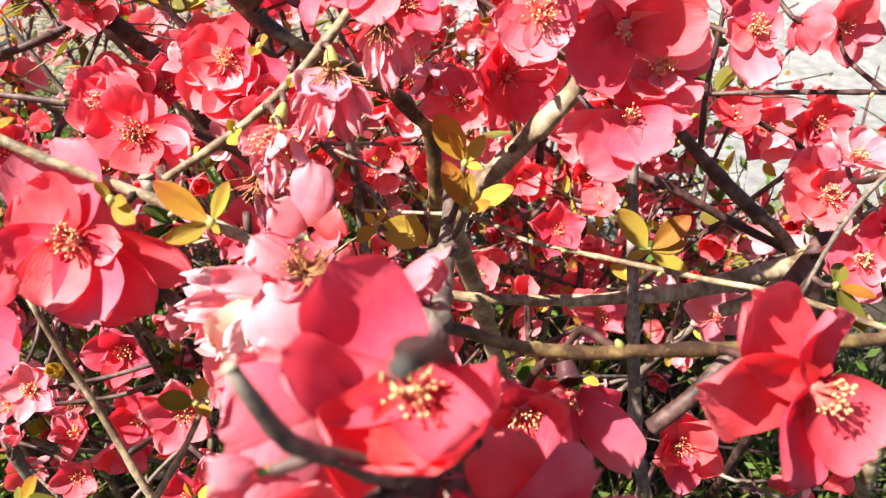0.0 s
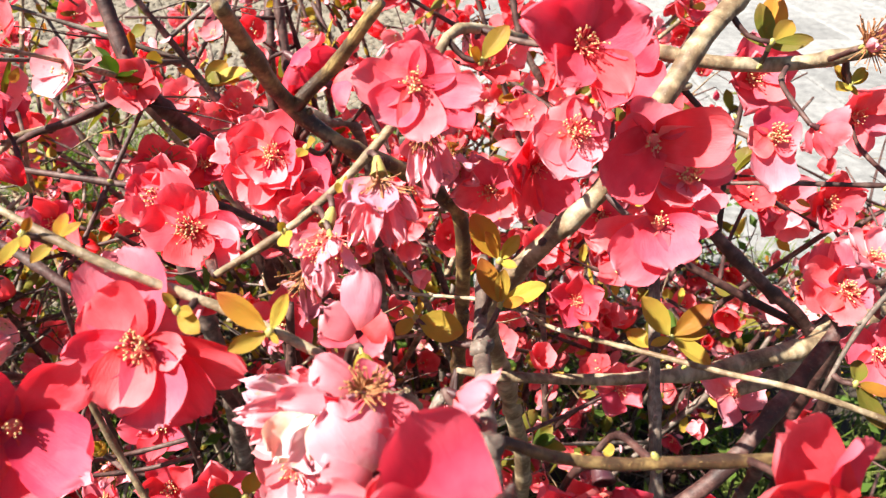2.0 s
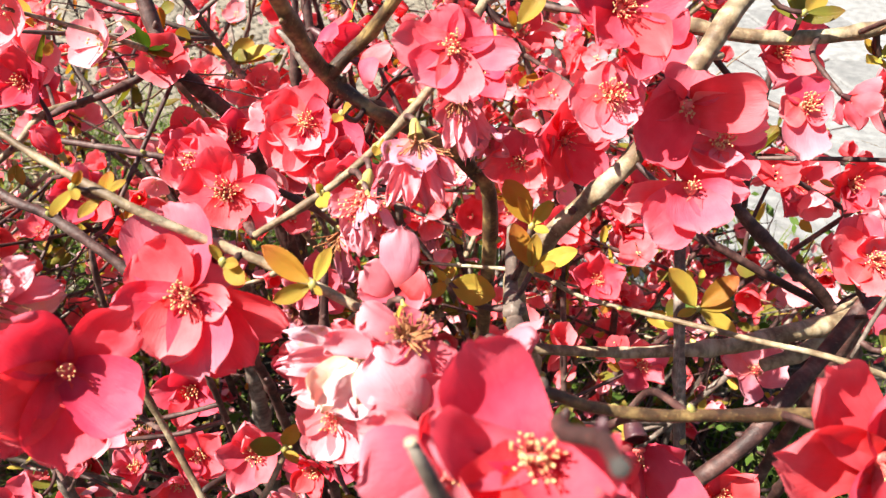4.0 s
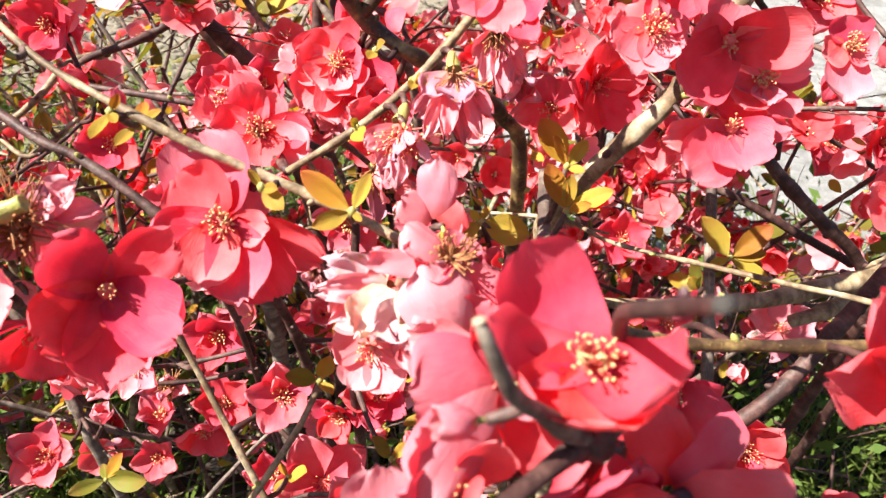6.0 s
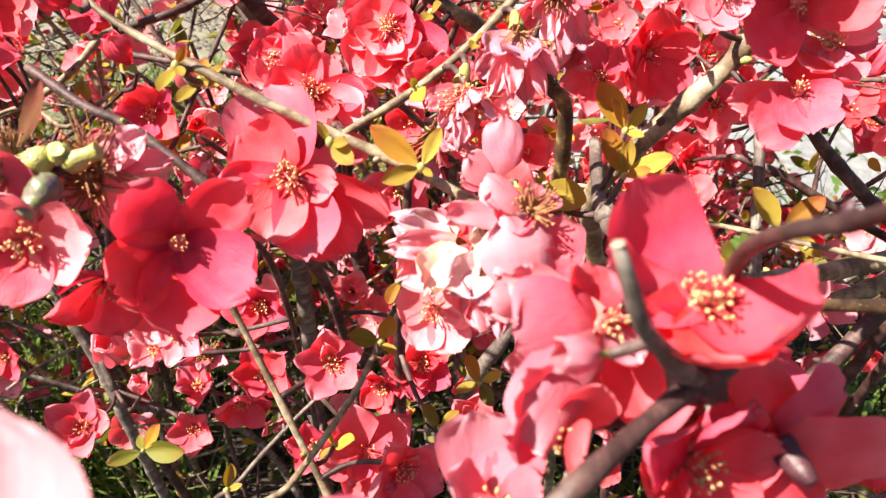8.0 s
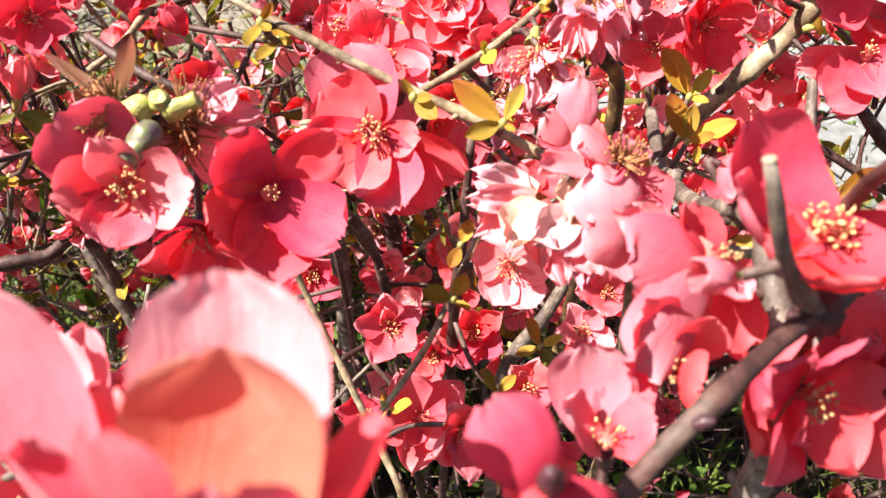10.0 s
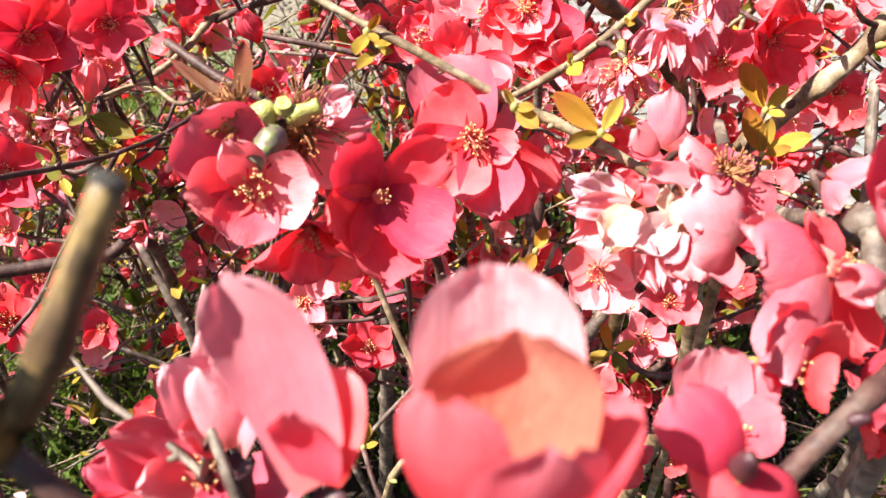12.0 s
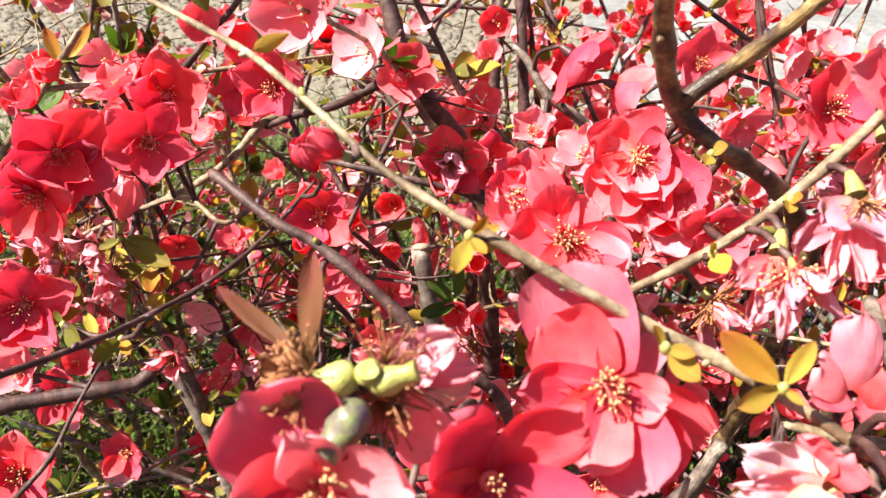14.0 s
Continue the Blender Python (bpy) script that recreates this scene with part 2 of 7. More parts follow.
def blob(name, c, rx, ry, rz, mat, rows=7, sides=10, rough=0.0, rot=None, seed=0):
    """A rounded lump."""
    verts, faces = [], []
    for i in range(rows + 1):
        th = math.pi * i / rows
        for k in range(sides):
            ph = 2 * math.pi * k / sides
            v = Vector((math.sin(th) * math.cos(ph), math.sin(th) * math.sin(ph), math.cos(th)))
            f = 1 + rough * noise.noise(v * 2.1 + Vector((seed, 0, 0)))
            w = Vector((v.x * rx * f, v.y * ry * f, v.z * rz * f))
            verts.append((rot @ w if rot else w) + Vector(c))
    for i in range(rows):
        for k in range(sides):
            a, b = i * sides + k, i * sides + (k + 1) % sides
            faces.append((a, a + sides, b + sides, b))
    return mesh_of(name, verts, faces, mat)


def empty(name, m, label, category, group=""):
    e = new(name)
    e.empty_display_size = 0.005
    e.matrix_world = m
    return tagged(e, label, category, group)


def branch(label, mat, pts, root=None, cut=None, knots=(), sides=10, name="branch"):
    """A branch along (x, y, z, radius) points; root: where it leaves the ground; cut: material of a sawn end at its first point; knots: places of pruned stubs."""
    line = [tuple(p) for p in pts]
    if root:
        x, y, z, r = line[-1]
        line += [((x * 0.6 + root[0] * 0.4), (y * 0.6 + root[1] * 0.4), z * 0.55, r * 1.1), (root[0], root[1], -0.01, r * 1.3)]
    o = Vector(line[0][:3])
    e = empty(name, Matrix.Translation(o), label, "branch", "branches of the shrub")
    fine = smooth_line(line, 0.006)
    local = [np.array((p[0] - o.x, p[1] - o.y, p[2] - o.z, p[3])) for p in fine]
    part("wood", tube("wood", local, mat, sides), e)
    BRANCH_PTS.extend((Vector(p[:3]), float(p[3])) for p in fine)
    if cut:
        d = Vector(local[0][:3] - local[2][:3]).normalized()
        q = frame_of(d)
        r = float(local[0][3])
        part("cut_end", blob("cut_end", Vector(local[0][:3]) + d * r * 0.18, r * 1.1, r * 1.1, r * 0.45, cut, 5, 12, 0.2, q), e, "weathered sawn end of the wood")
    rnd = random.Random(int(abs(o.x * 7919 + o.y * 104729) * 100))
    run = rnd.uniform(0.008, 0.025)
    for i in range(2, len(local) - 2):
        if local[i][3] > 0.0052 or local[i][2] + o.z < 0.3:
            continue
        run -= float(np.linalg.norm(local[i][:3] - local[i - 1][:3]))
        if run < 0:
            run = rnd.uniform(0.02, 0.045)
            d = Vector(local[i][:3] - local[i - 1][:3]).normalized()
            side = Matrix.Rotation(rnd.uniform(0, 6.28), 3, d) @ d.orthogonal().normalized()
            r = float(local[i][3])
            q = frame_of(side + d * -0.7)
            part("bud", blob("bud", Vector(local[i][:3]) + side * r * 1.05, 0.0007 + r * 0.25, 0.0007 + r * 0.25, 0.0016 + r * 0.3, rnd.choice((SEPAL, CALYX, mat, mat)), 5, 7, 0.3, q), e)
    for kx, ky, kz, kr in knots:
        part("knot", blob("knot", Vector((kx, ky, kz)) - o, kr, kr * 0.9, kr * 0.85, mat, 8, 12, 0.55, None, kx * 90), e, "swollen pale knot of old wood")
    return e


def petal_mesh(L, W, a0, a1, phi, cup, rnd, mat, wave=0.06, twist=0.0, grid=11):
    """One cupped petal round the axis z, at the angle phi; a0 and a1: its lean from the axis at the base and at the rim, in degrees."""
    us = (0, 0.08, 0.2, 0.33, 0.46, 0.58, 0.7, 0.8, 0.88, 0.945, 0.985, 1.0)
    rad = Vector((math.cos(phi), math.sin(phi), 0))
    tan = Vector((-math.sin(phi), math.cos(phi), 0))
    r, z, u0 = 0.0016, 0.0, 0.0
    s1, s2, s3 = rnd.uniform(0, 50), rnd.uniform(0, 50), rnd.uniform(-0.12, 0.12)
    verts, uvs, faces = [], [], []
    first, last = a1 * 0.92 + 20, a1 * 0.80 - 26
    for u in us:
        a = radians(first + (last - first) * u ** 1.1 + (14 * (u - 0.8) / 0.2 if u > 0.8 else 0) - a0 * 0.4 * (1 - u) ** 3)
        ds = (u - u0) * L
        r, z, u0 = r + math.sin(a) * ds, z + math.cos(a) * ds, u
        nrm = rad * -math.cos(a) + Vector((0, 0, 1)) * math.sin(a)
        along = rad * math.sin(a) + Vector((0, 0, math.cos(a)))
        hw = W * (0.09 + 0.91 * math.sin(math.pi / 2 * u / 0.58) ** 1.25 if u < 0.58 else math.sqrt(max(0.004, 1 - ((u - 0.58) / 0.42) ** 2)))
        for j in range(grid):
            v = -1 + 2 * j / (grid - 1)
            k = cup * (0.55 + 0.45 * u)
            side = hw * math.sin(v * k) / k
            lift = hw * (1 - math.cos(v * k)) / k
            w = wave * L * u * (noise.noise(Vector((u * 2.2, v * 1.7, s1))) + 0.8 * abs(v) * noise.noise(Vector((u * 5, v * 3.1, s2))) + 0.35 * noise.noise(Vector((u * 1.5, v * 5.5, s1 + 9))))
            w += wave * L * (1.1 * u ** 4 * noise.noise(Vector((v * 3.4, s2 + 4, u * 1.5))) - 0.5 * u ** 5 + 0.22 * u * (1 - u) * math.cos(v * 2.2 + s3 * 9))
            back = wave * L * noise.noise(Vector((v * 2.1, s2, 3))) * u + wave * 0.5 * L * u ** 3 * noise.noise(Vector((v * 5, s1, 5)))
            tw = (twist + s3) * u * v
            verts.append(rad * r + Vector((0, 0, z)) + tan * side + nrm * (lift + w + tw * hw) + along * back)
            uvs.append((u, 0.5 + 0.5 * v * hw / W))
    for i in range(len(us) - 1):
        for j in range(grid - 1):
            a = i * grid + j
            faces.append((a, a + 1, a + 1 + grid, a + grid))
    return mesh_of("petal", verts, faces, mat, uvs)


def stamen_meshes(length, count, spread, rnd, thread, tip, curl=0.3, thick=1.0):
    fv, ff, av, af = [], [], [], []
    for i in range(count):
        ph, th = rnd.uniform(0, 2 * math.pi), radians(spread) * math.sqrt(rnd.random())
        d = Vector((math.sin(th) * math.cos(ph), math.sin(th) * math.sin(ph), math.cos(th)))
        ln = length * rnd.uniform(0.62, 1.05)
        x = d.orthogonal().normalized()
        y = d.cross(x)
        bend = (x * rnd.uniform(-1, 1) + y * rnd.uniform(-1, 1)) * ln * curl
        base = Vector((math.cos(ph), math.sin(ph), 0)) * 0.0011
        o = len(fv)
        for s, rr in ((0, 0.00024 * thick), (0.5, 0.00021 * thick), (1, 0.00016 * thick)):
            c = base + d * ln * s + bend * s * s
            for k in range(3):
                an = k * 2.0944
                fv.append(c + x * rr * math.cos(an) + y * rr * math.sin(an))
        for s in range(2):
            for k in range(3):
                a, b = o + s * 3 + k, o + s * 3 + (k + 1) % 3
                ff.append((a, b, b + 3, a + 3))
        c = base + d * ln + bend
        o = len(av)
        q = 0.00042 * rnd.uniform(0.7, 1.2)
        ax = (d + x * rnd.uniform(-1, 1) + y * rnd.uniform(-1, 1)).normalized()
        bx = ax.orthogonal().normalized()
        cx = ax.cross(bx)
        for sgn in (-1, -0.45, 0.45, 1):
            rr = 0.0 if abs(sgn) == 1 else q * 0.8
            for k in range(5):
                an = k * 1.2566
                av.append(c + ax * q * 1.25 * sgn + bx * rr * math.cos(an) + cx * rr * math.sin(an))
        for s in range(3):
            for k in range(5):
                a, b = o + s * 5 + k, o + s * 5 + (k + 1) % 5
                af.append((a, b, b + 5, a + 5))
    return mesh_of("stamen_brush", fv, ff, thread), mesh_of("pollen", av, af, tip)


def stamens_on(e, meshes, label, tips):
    """The brush of threads under a blossom, with its tips as a part of the brush."""
    brush = part("stamen_brush", meshes[0], e, label)
    brush["kind"] = "stuff"
    part("pollen", meshes[1], brush, tips)["kind"] = "stuff"


def lathe(name, prof, mat, sides=10, lump=0.0, seed=0.0):
    """A turned body along z from (z, r) pairs."""
    verts, faces = [], []
    for z, r in prof:
        for k in range(sides):
            an = 2 * math.pi * k / sides
            rr = r * (1 + lump * noise.noise(Vector((math.cos(an) * 1.4, math.sin(an) * 1.4, z * 300 + seed))))
            verts.append((rr * math.cos(an), rr * math.sin(an), z))
    for i in range(len(prof) - 1):
        for k in range(sides):
            a, b = i * sides + k, i * sides + (k + 1) % sides
            faces.append((a, b, b + sides, a + sides))
    return mesh_of(name, verts, faces, mat)


def calyx_mesh(s, mat, rnd):
    return lathe("calyx", [(-0.0075 * s, 0.0002), (-0.0073 * s, 0.0011 * s), (-0.005 * s, 0.0019 * s), (-0.002 * s, 0.0024 * s), (-0.0004 * s, 0.0027 * s), (0.0004 * s, 0.0029 * s), (-0.0002 * s, 0.0022 * s), (-0.0008 * s, 0.0001)], mat, 10, 0.25, rnd.uniform(0, 9))


def nearest_wood(p, reach):
    best, at_r = None, 0
    lim = reach * reach
    for q, r in BRANCH_PTS:
        d = (q - p).length_squared
        if d < lim:
            lim, best, at_r = d, q, r
    return best


def spur(e, m, start, reach=0.09):
    """The short woody spur from a flower's base to the nearest branch, as a part of the flower."""
    w0 = m @ Vector(start)
    q = nearest_wood(w0, reach)
    if q is None:
        return
    inv = m.inverted()
    w1 = inv @ q
    s = Vector(start)
    mid = s.lerp(w1, 0.5) + Vector((0, 0, -1)) * (w1 - s).length * 0.18
    line = smooth_line([(*s, 0.0011), (*mid, 0.0012), (*w1, 0.0014)], 0.004)
    part("stalk", tube("stalk", line, BARK_DARK, 6), e)


FLOWER_GROUP = "blossoms on the shrub"


def flower(label, x, y, z, facing, size, mat=None, lean=(25, 82), cup=1.05, petals=5, spin=0.0, stamens=26, spread=38, seed=1, wide=0.5, extra=None, jitter=20, stalk=True, skip=(), calyx=None, wave=0.12):
    """A quince blossom: cupped petals, a brush of stamens, a calyx behind; size: its width when open."""
    rnd = random.Random(seed * 977 + 5)
    mat = mat or RED
    m = Matrix.Translation((x, y, z)) @ frame_of(facing).to_4x4()
    e = empty("blossom", m, label, "flower", FLOWER_GROUP)
    L = size * 0.53
    for i in range(petals):
        if i in skip:
            continue
        phi = radians(spin + 90) + 2 * math.pi * (i + rnd.uniform(-0.07, 0.07)) / petals
        l = L * rnd.uniform(0.92, 1.08)
        part("petal", petal_mesh(l, l * wide * rnd.uniform(0.92, 1.08), lean[0] + rnd.uniform(-4, 4), lean[1] * 0.92 + rnd.uniform(-jitter, jitter), phi, cup * rnd.uniform(0.8, 1.2), rnd, mat, wave), e)
    for i in range(rnd.choice((0, 0, 1, 2)) if extra is None else extra):
        phi = rnd.uniform(0, 6.28)
        l = L * rnd.uniform(0.5, 0.8)
        part("petal", petal_mesh(l, l * wide * 0.9, lean[0] * 0.5, lean[1] * rnd.uniform(0.5, 0.8), phi, cup * 1.3, rnd, mat, wave * 1.5), e)
    if stamens:
        stamens_on(e, stamen_meshes(L * 0.34, int(stamens * 1.35), spread * 0.85, rnd, FILAMENT, ANTHER), "thin red threads", "pale yellow tips")
    s = size / 0.046
    part("calyx", calyx_mesh(s, calyx or CALYX, rnd), e, "dark reddish-green calyx")
    if stalk:
        part("receptacle", blob("receptacle", (0, 0, 0.0003), 0.0021 * s, 0.0021 * s, 0.0008, FILAMENT, 5, 9, 0.2), e, "deep red middle")
        spur(e, m, (0, 0, -0.007 * s))
    return e


def bud(label, x, y, z, facing, size, mat=None, seed=1, open_=0.0, stalk=True):
    """A round closed bud of overlapping petals in its calyx."""
    rnd = random.Random(seed * 331 + 2)
    m = Matrix.Translation((x, y, z)) @ frame_of(facing).to_4x4()
    e = empty("flower_bud", m, label, "flower bud", "buds on the shrub")
    L = size * 1.25
    for i in range(5):
        part("petal", petal_mesh(L, L * 0.46, 0, 12 + 40 * open_ + rnd.uniform(-6, 6), 2 * math.pi * i / 5 + rnd.uniform(-0.1, 0.1), 1.15, rnd, mat or RED, 0.03), e)
    part("calyx", calyx_mesh(size / 0.02, SEPAL, rnd), e, "pale green calyx")
    if stalk:
        spur(e, m, (0, 0, -0.007 * size / 0.02))
    return e


def wilted(label, x, y, z, facing, size, mat=None, seed=1, petals=5, dry=True, stalk=True, threads=75):
    """A spent blossom: narrow crumpled petals hanging round a brush of dry stamens."""
    rnd = random.Random(seed * 613 + 3)
    m = Matrix.Translation((x, y, z)) @ frame_of(facing).to_4x4()
    e = empty("wilted_blossom", m, label, "wilted flower", "spent blossoms on the shrub")
    L = size * 0.62
    for i in range(petals):
        l = L * rnd.uniform(0.75, 1.1)
        mm = mat or rnd.choice((WILT, PINK, WILT, BLUSH))
        part("petal", petal_mesh(l, l * rnd.uniform(0.26, 0.42), rnd.uniform(8, 30), rnd.uniform(5, 62), 2 * math.pi * i / petals + rnd.uniform(-0.4, 0.4), rnd.uniform(1.2, 1.9), rnd, mm, 0.2, rnd.uniform(-0.5, 0.5)), e)
    if threads:
        stamens_on(e, stamen_meshes(L * 0.5, threads, 62, rnd, DRY if dry else FILAMENT, DRY if dry else ANTHER, 0.8, 1.7), "dry curled stamens", "shrivelled tips")
    part("calyx", calyx_mesh(size / 0.055, SEPAL, rnd), e, "yellow-green calyx")
    if stalk:
        spur(e, m, (0, 0, -0.007 * size / 0.055))
    return e


def shaped_petal(base, tip, normal, width, mat, rnd, cup=0.9, bow=0.16, wave=0.07, narrow=0.30):
    """A broad petal from its claw at base to the rim at tip, hollow towards normal."""
    base, tip = Vector(base), Vector(tip)
    d = tip - base
    L = d.length
    d.normalize()
    s = d.cross(Vector(normal)).normalized()
    n = s.cross(d)
    us = (0, 0.07, 0.16, 0.27, 0.39, 0.5, 0.62, 0.72, 0.81, 0.88, 0.94, 0.98, 1.0)
    verts, uvs, faces = [], [], []
    s1, s2, roll = rnd.uniform(0, 50), rnd.uniform(0, 50), rnd.uniform(0.1, 1.3)
    skew = rnd.uniform(-0.16, 0.16)
    for u in us:
        w = narrow + (1 - narrow) * math.sin(math.pi / 2 * u / 0.62) ** 0.8 if u < 0.62 else max(0.10, 1 - ((u - 0.62) / 0.38) ** 2.6) ** 0.46
        hw = width * 0.52 * w
        for j in range(13):
            v = -1 + j / 6
            k = cup * (0.6 + 0.4 * u)
            side, lift = hw * math.sin(v * k) / math.sin(k) if k < 1.5 else hw * math.sin(v * k), hw * (1 - math.cos(v * k)) / k
            ripple = wave * L * (1.2 * u ** 4 * noise.noise(Vector((v * 3.3, s2 + 4, u * 1.5))) - roll * u ** 6 + u * (noise.noise(Vector((u * 2.2, v * 1.7, s1))) + 0.8 * abs(v) * noise.noise(Vector((u * 5, v * 3.1, s2))) + 0.35 * noise.noise(Vector((u * 1.5, v * 5.5, s1 + 9)))))
            back = (wave * noise.noise(Vector((v * 2.1, s2, 3))) + wave * 0.45 * noise.noise(Vector((v * 5.2, s1, 8))) - 0.015 * v * v) * L * u * u
            verts.append(base + d * (L * u + back) + s * (side + skew * L * u * (1 - u)) + n * (lift + ripple - bow * L * 4 * u * (1 - u)))
            uvs.append((u, 0.5 + 0.5 * v * w))
    for i in range(len(us) - 1):
        for j in range(12):
            a = i * 13 + j
            faces.append((a, a + 1, a + 14, a + 13))
    return mesh_of("petal", verts, faces, mat, uvs)


def posed_blossom(label, base, axis, petals, mat, stamens=20, brush=0.006, spread=38, dry=False, seed=1, calyx=1.0, stalk=True, wilt=False, cup=0.9, wave=0.09, narrow=0.3):
    """A blossom whose petals are leaned one by one: each (tip, hollow side, width, material or None, bow)."""
    rnd = random.Random(seed * 431 + 7)
    m = Matrix.Translation(base) @ frame_of(axis).to_4x4()
    inv = m.inverted()
    r3 = inv.to_3x3()
    if wilt:
        e = empty("wilted_blossom", m, label, "wilted flower", "spent blossoms on the shrub")
    else:
        e = empty("blossom", m, label, "flower", FLOWER_GROUP)
    for tip, nrm, width, pm, bow in petals:
        b = inv @ Vector(tip)
        out = Vector((b.x, b.y, 0))
        b0 = out.normalized() * 0.0012 if out.length > 0 else Vector((0, 0, 0))
        part("petal", shaped_petal(b0, b, r3 @ Vector(nrm), width, pm or mat, rnd, cup * rnd.uniform(0.9, 1.1), bow, wave, narrow), e)
    if stamens:
        stamens_on(e, stamen_meshes(brush * (1.0 if dry else 0.85), stamens if dry else int(stamens * 1.5), spread if dry else spread * 0.72, rnd, DRY if dry else FILAMENT, DRY if dry else ANTHER, 0.8 if dry else 0.3, 1.6 if dry else 1.0), "dry curled stamens" if dry else "thin red threads", "shrivelled tips" if dry else "pale yellow tips")
    if calyx:
        part("calyx", calyx_mesh(calyx, SEPAL if wilt else CALYX, rnd), e, "yellow-green calyx" if wilt else "dark reddish-green calyx").location.z = -0.0026 * calyx
    if stamens and not dry:
        part("receptacle", blob("receptacle", (0, 0, 0.0003), 0.0023, 0.0023, 0.0009, FILAMENT, 5, 9, 0.2), e, "deep red middle")
    if stalk:
        spur(e, m, (0, 0, -0.0096 * calyx))
    return e


def leaf_mesh(base, tip, normal, width, mat, rnd, curl=0.12):
    """An oval leaf from base to tip, folded along its midrib."""
    base, tip = Vector(base), Vector(tip)
    d = tip - base
    L = d.length
    d.normalize()
    s = d.cross(Vector(normal)).normalized()
    n = s.cross(d)
    us = (0, 0.06, 0.16, 0.3, 0.46, 0.62, 0.76, 0.88, 0.96, 1)
    prof = (0.05, 0.07, 0.42, 0.78, 0.98, 1.0, 0.86, 0.58, 0.28, 0.03)
    verts, uvs, faces = [], [], []
    ph = rnd.uniform(0, 40)
    for u, w in zip(us, prof):
        for j in range(7):
            v = -1 + j / 3
            lift = abs(v) * 0.24 * w * width + curl * L * (4 * u * (1 - u)) * -0.5 + 0.05 * L * noise.noise(Vector((u * 2, v, ph)))
            verts.append(base + d * (L * u) + s * (v * w * width * 0.5) + n * lift)
            uvs.append((u, 0.5 + 0.5 * v))
    for i in range(len(us) - 1):
        for j in range(6):
            a = i * 7 + j
            faces.append((a, a + 1, a + 8, a + 7))
    return mesh_of("leaf", verts, faces, mat, uvs)


def leaves(label, base, tips, normal, mats, widths=0.5, seed=1, stalk=True):
    """A tuft of young leaves from one bud: tips are places in space."""
    rnd = random.Random(seed * 71 + 9)
    o = Vector(base)
    m = Matrix.Translation(o)
    e = empty("leaf_tuft", m, label, "leaves", "leaf tufts on the shrub")
    for i, tp in enumerate(tips):
        v = Vector(tp) - o
        n = Vector(normal) + Vector((rnd.uniform(-0.45, 0.45), rnd.uniform(-0.45, 0.45), rnd.uniform(-0.45, 0.45)))
        part("leaf", leaf_mesh((0, 0, 0), v, n, v.length * widths * rnd.uniform(0.85, 1.15), mats[i % len(mats)], rnd), e)
    part("bud_scale", blob("bud_scale", (0, 0, 0), 0.0013, 0.0013, 0.0017, SEPAL, 5, 8, 0.3), e)
    if stalk:
        spur(e, m, (0, 0, 0), 0.05)
    return e



def fruits(label, base, items, seed=1):
    """A knot of young quinces: each is a lumpy pear along a direction, with the dried remains of its flower at the end."""
    o = Vector(base)
    e = empty("fruit_cluster", Matrix.Translation(o), label, "fruit")
    for i, (c, d, length, radius, mat) in enumerate(items):
        d = Vector(d).normalized()
        me = lathe("fruit", [(0, 0.0004), (length * 0.03, radius * 0.38), (length * 0.14, radius * 0.78), (length * 0.3, radius * 0.98), (length * 0.44, radius), (length * 0.58, radius * 0.86), (length * 0.74, radius * 0.66), (length * 0.88, radius * 0.68), (length, radius * 0.78), (length * 1.02, radius * 0.66), (length * 0.96, radius * 0.3), (length * 0.95, 0.0002)], mat, 16, 0.22, i * 3.0)
        f = part("fruit", me, e)
        f.matrix_local = Matrix.Translation(Vector(c) - o) @ frame_of(d).to_4x4()
    spur(e, e.matrix_world, (0, 0, 0))
    return e




# ---- ground, paving, grass ----
def ground_sheet():
    verts, faces = [], []
    xs = [-60, -20, -6, -3] + [-2 + 0.1 * i for i in range(41)] + [3, 6, 20, 60]
    ys = [-60, -20, -6, -2, -1] + [-0.5 + 0.1 * i for i in range(36)] + [4, 6, 12, 30, 80]
    for yy in ys:
        for xx in xs:
            near = max(abs(xx), abs(yy)) < 3
            verts.append((xx, yy, 0.012 * noise.noise(Vector((xx * 4, yy * 4, 0))) if near else 0.0))
    n = len(xs)
    for j in range(len(ys) - 1):
        for i in range(n - 1):
            a = j * n + i
            faces.append((a, a + 1, a + 1 + n, a + n))
    g = new("ground", mesh_of("ground", verts, faces, SOIL))
    tagged(g, "dark crumbly soil under the shrub", "ground", kind="structure")


ground_sheet()


def slab_mesh(w, d, h):
    b = 0.006
    verts = [(sx * (w / 2 - i), sy * (d / 2 - i), z) for z, i in ((0, 0), (h - b, 0), (h, b)) for sx, sy in ((-1, -1), (1, -1), (1, 1), (-1, 1))]
    faces = [(8, 9, 10, 11), (3, 2, 1, 0)] + [(r * 4 + k, r * 4 + (k + 1) % 4, r * 4 + 4 + (k + 1) % 4, r * 4 + 4 + k) for r in (0, 1) for k in range(4)]
    return mesh_of("slab", verts, faces, PAVE, smooth=False)


def paving():
    e = new("pavement")
    tagged(e, "pale concrete paving slabs in full sun", "pavement", kind="structure")
    me = slab_mesh(0.392, 0.392, 0.05)
    for j in range(12):
        for i in range(16):
            cx, cy = -1.0 + i * 0.4, 1.28 + j * 0.4
            if cx < 0.15:
                continue
            s = part("slab", me, e)
            s.location = (cx, cy, -0.008 + 0.004 * rng.random())
            s.rotation_euler = (0, 0, rng.uniform(-0.006, 0.006))


paving()


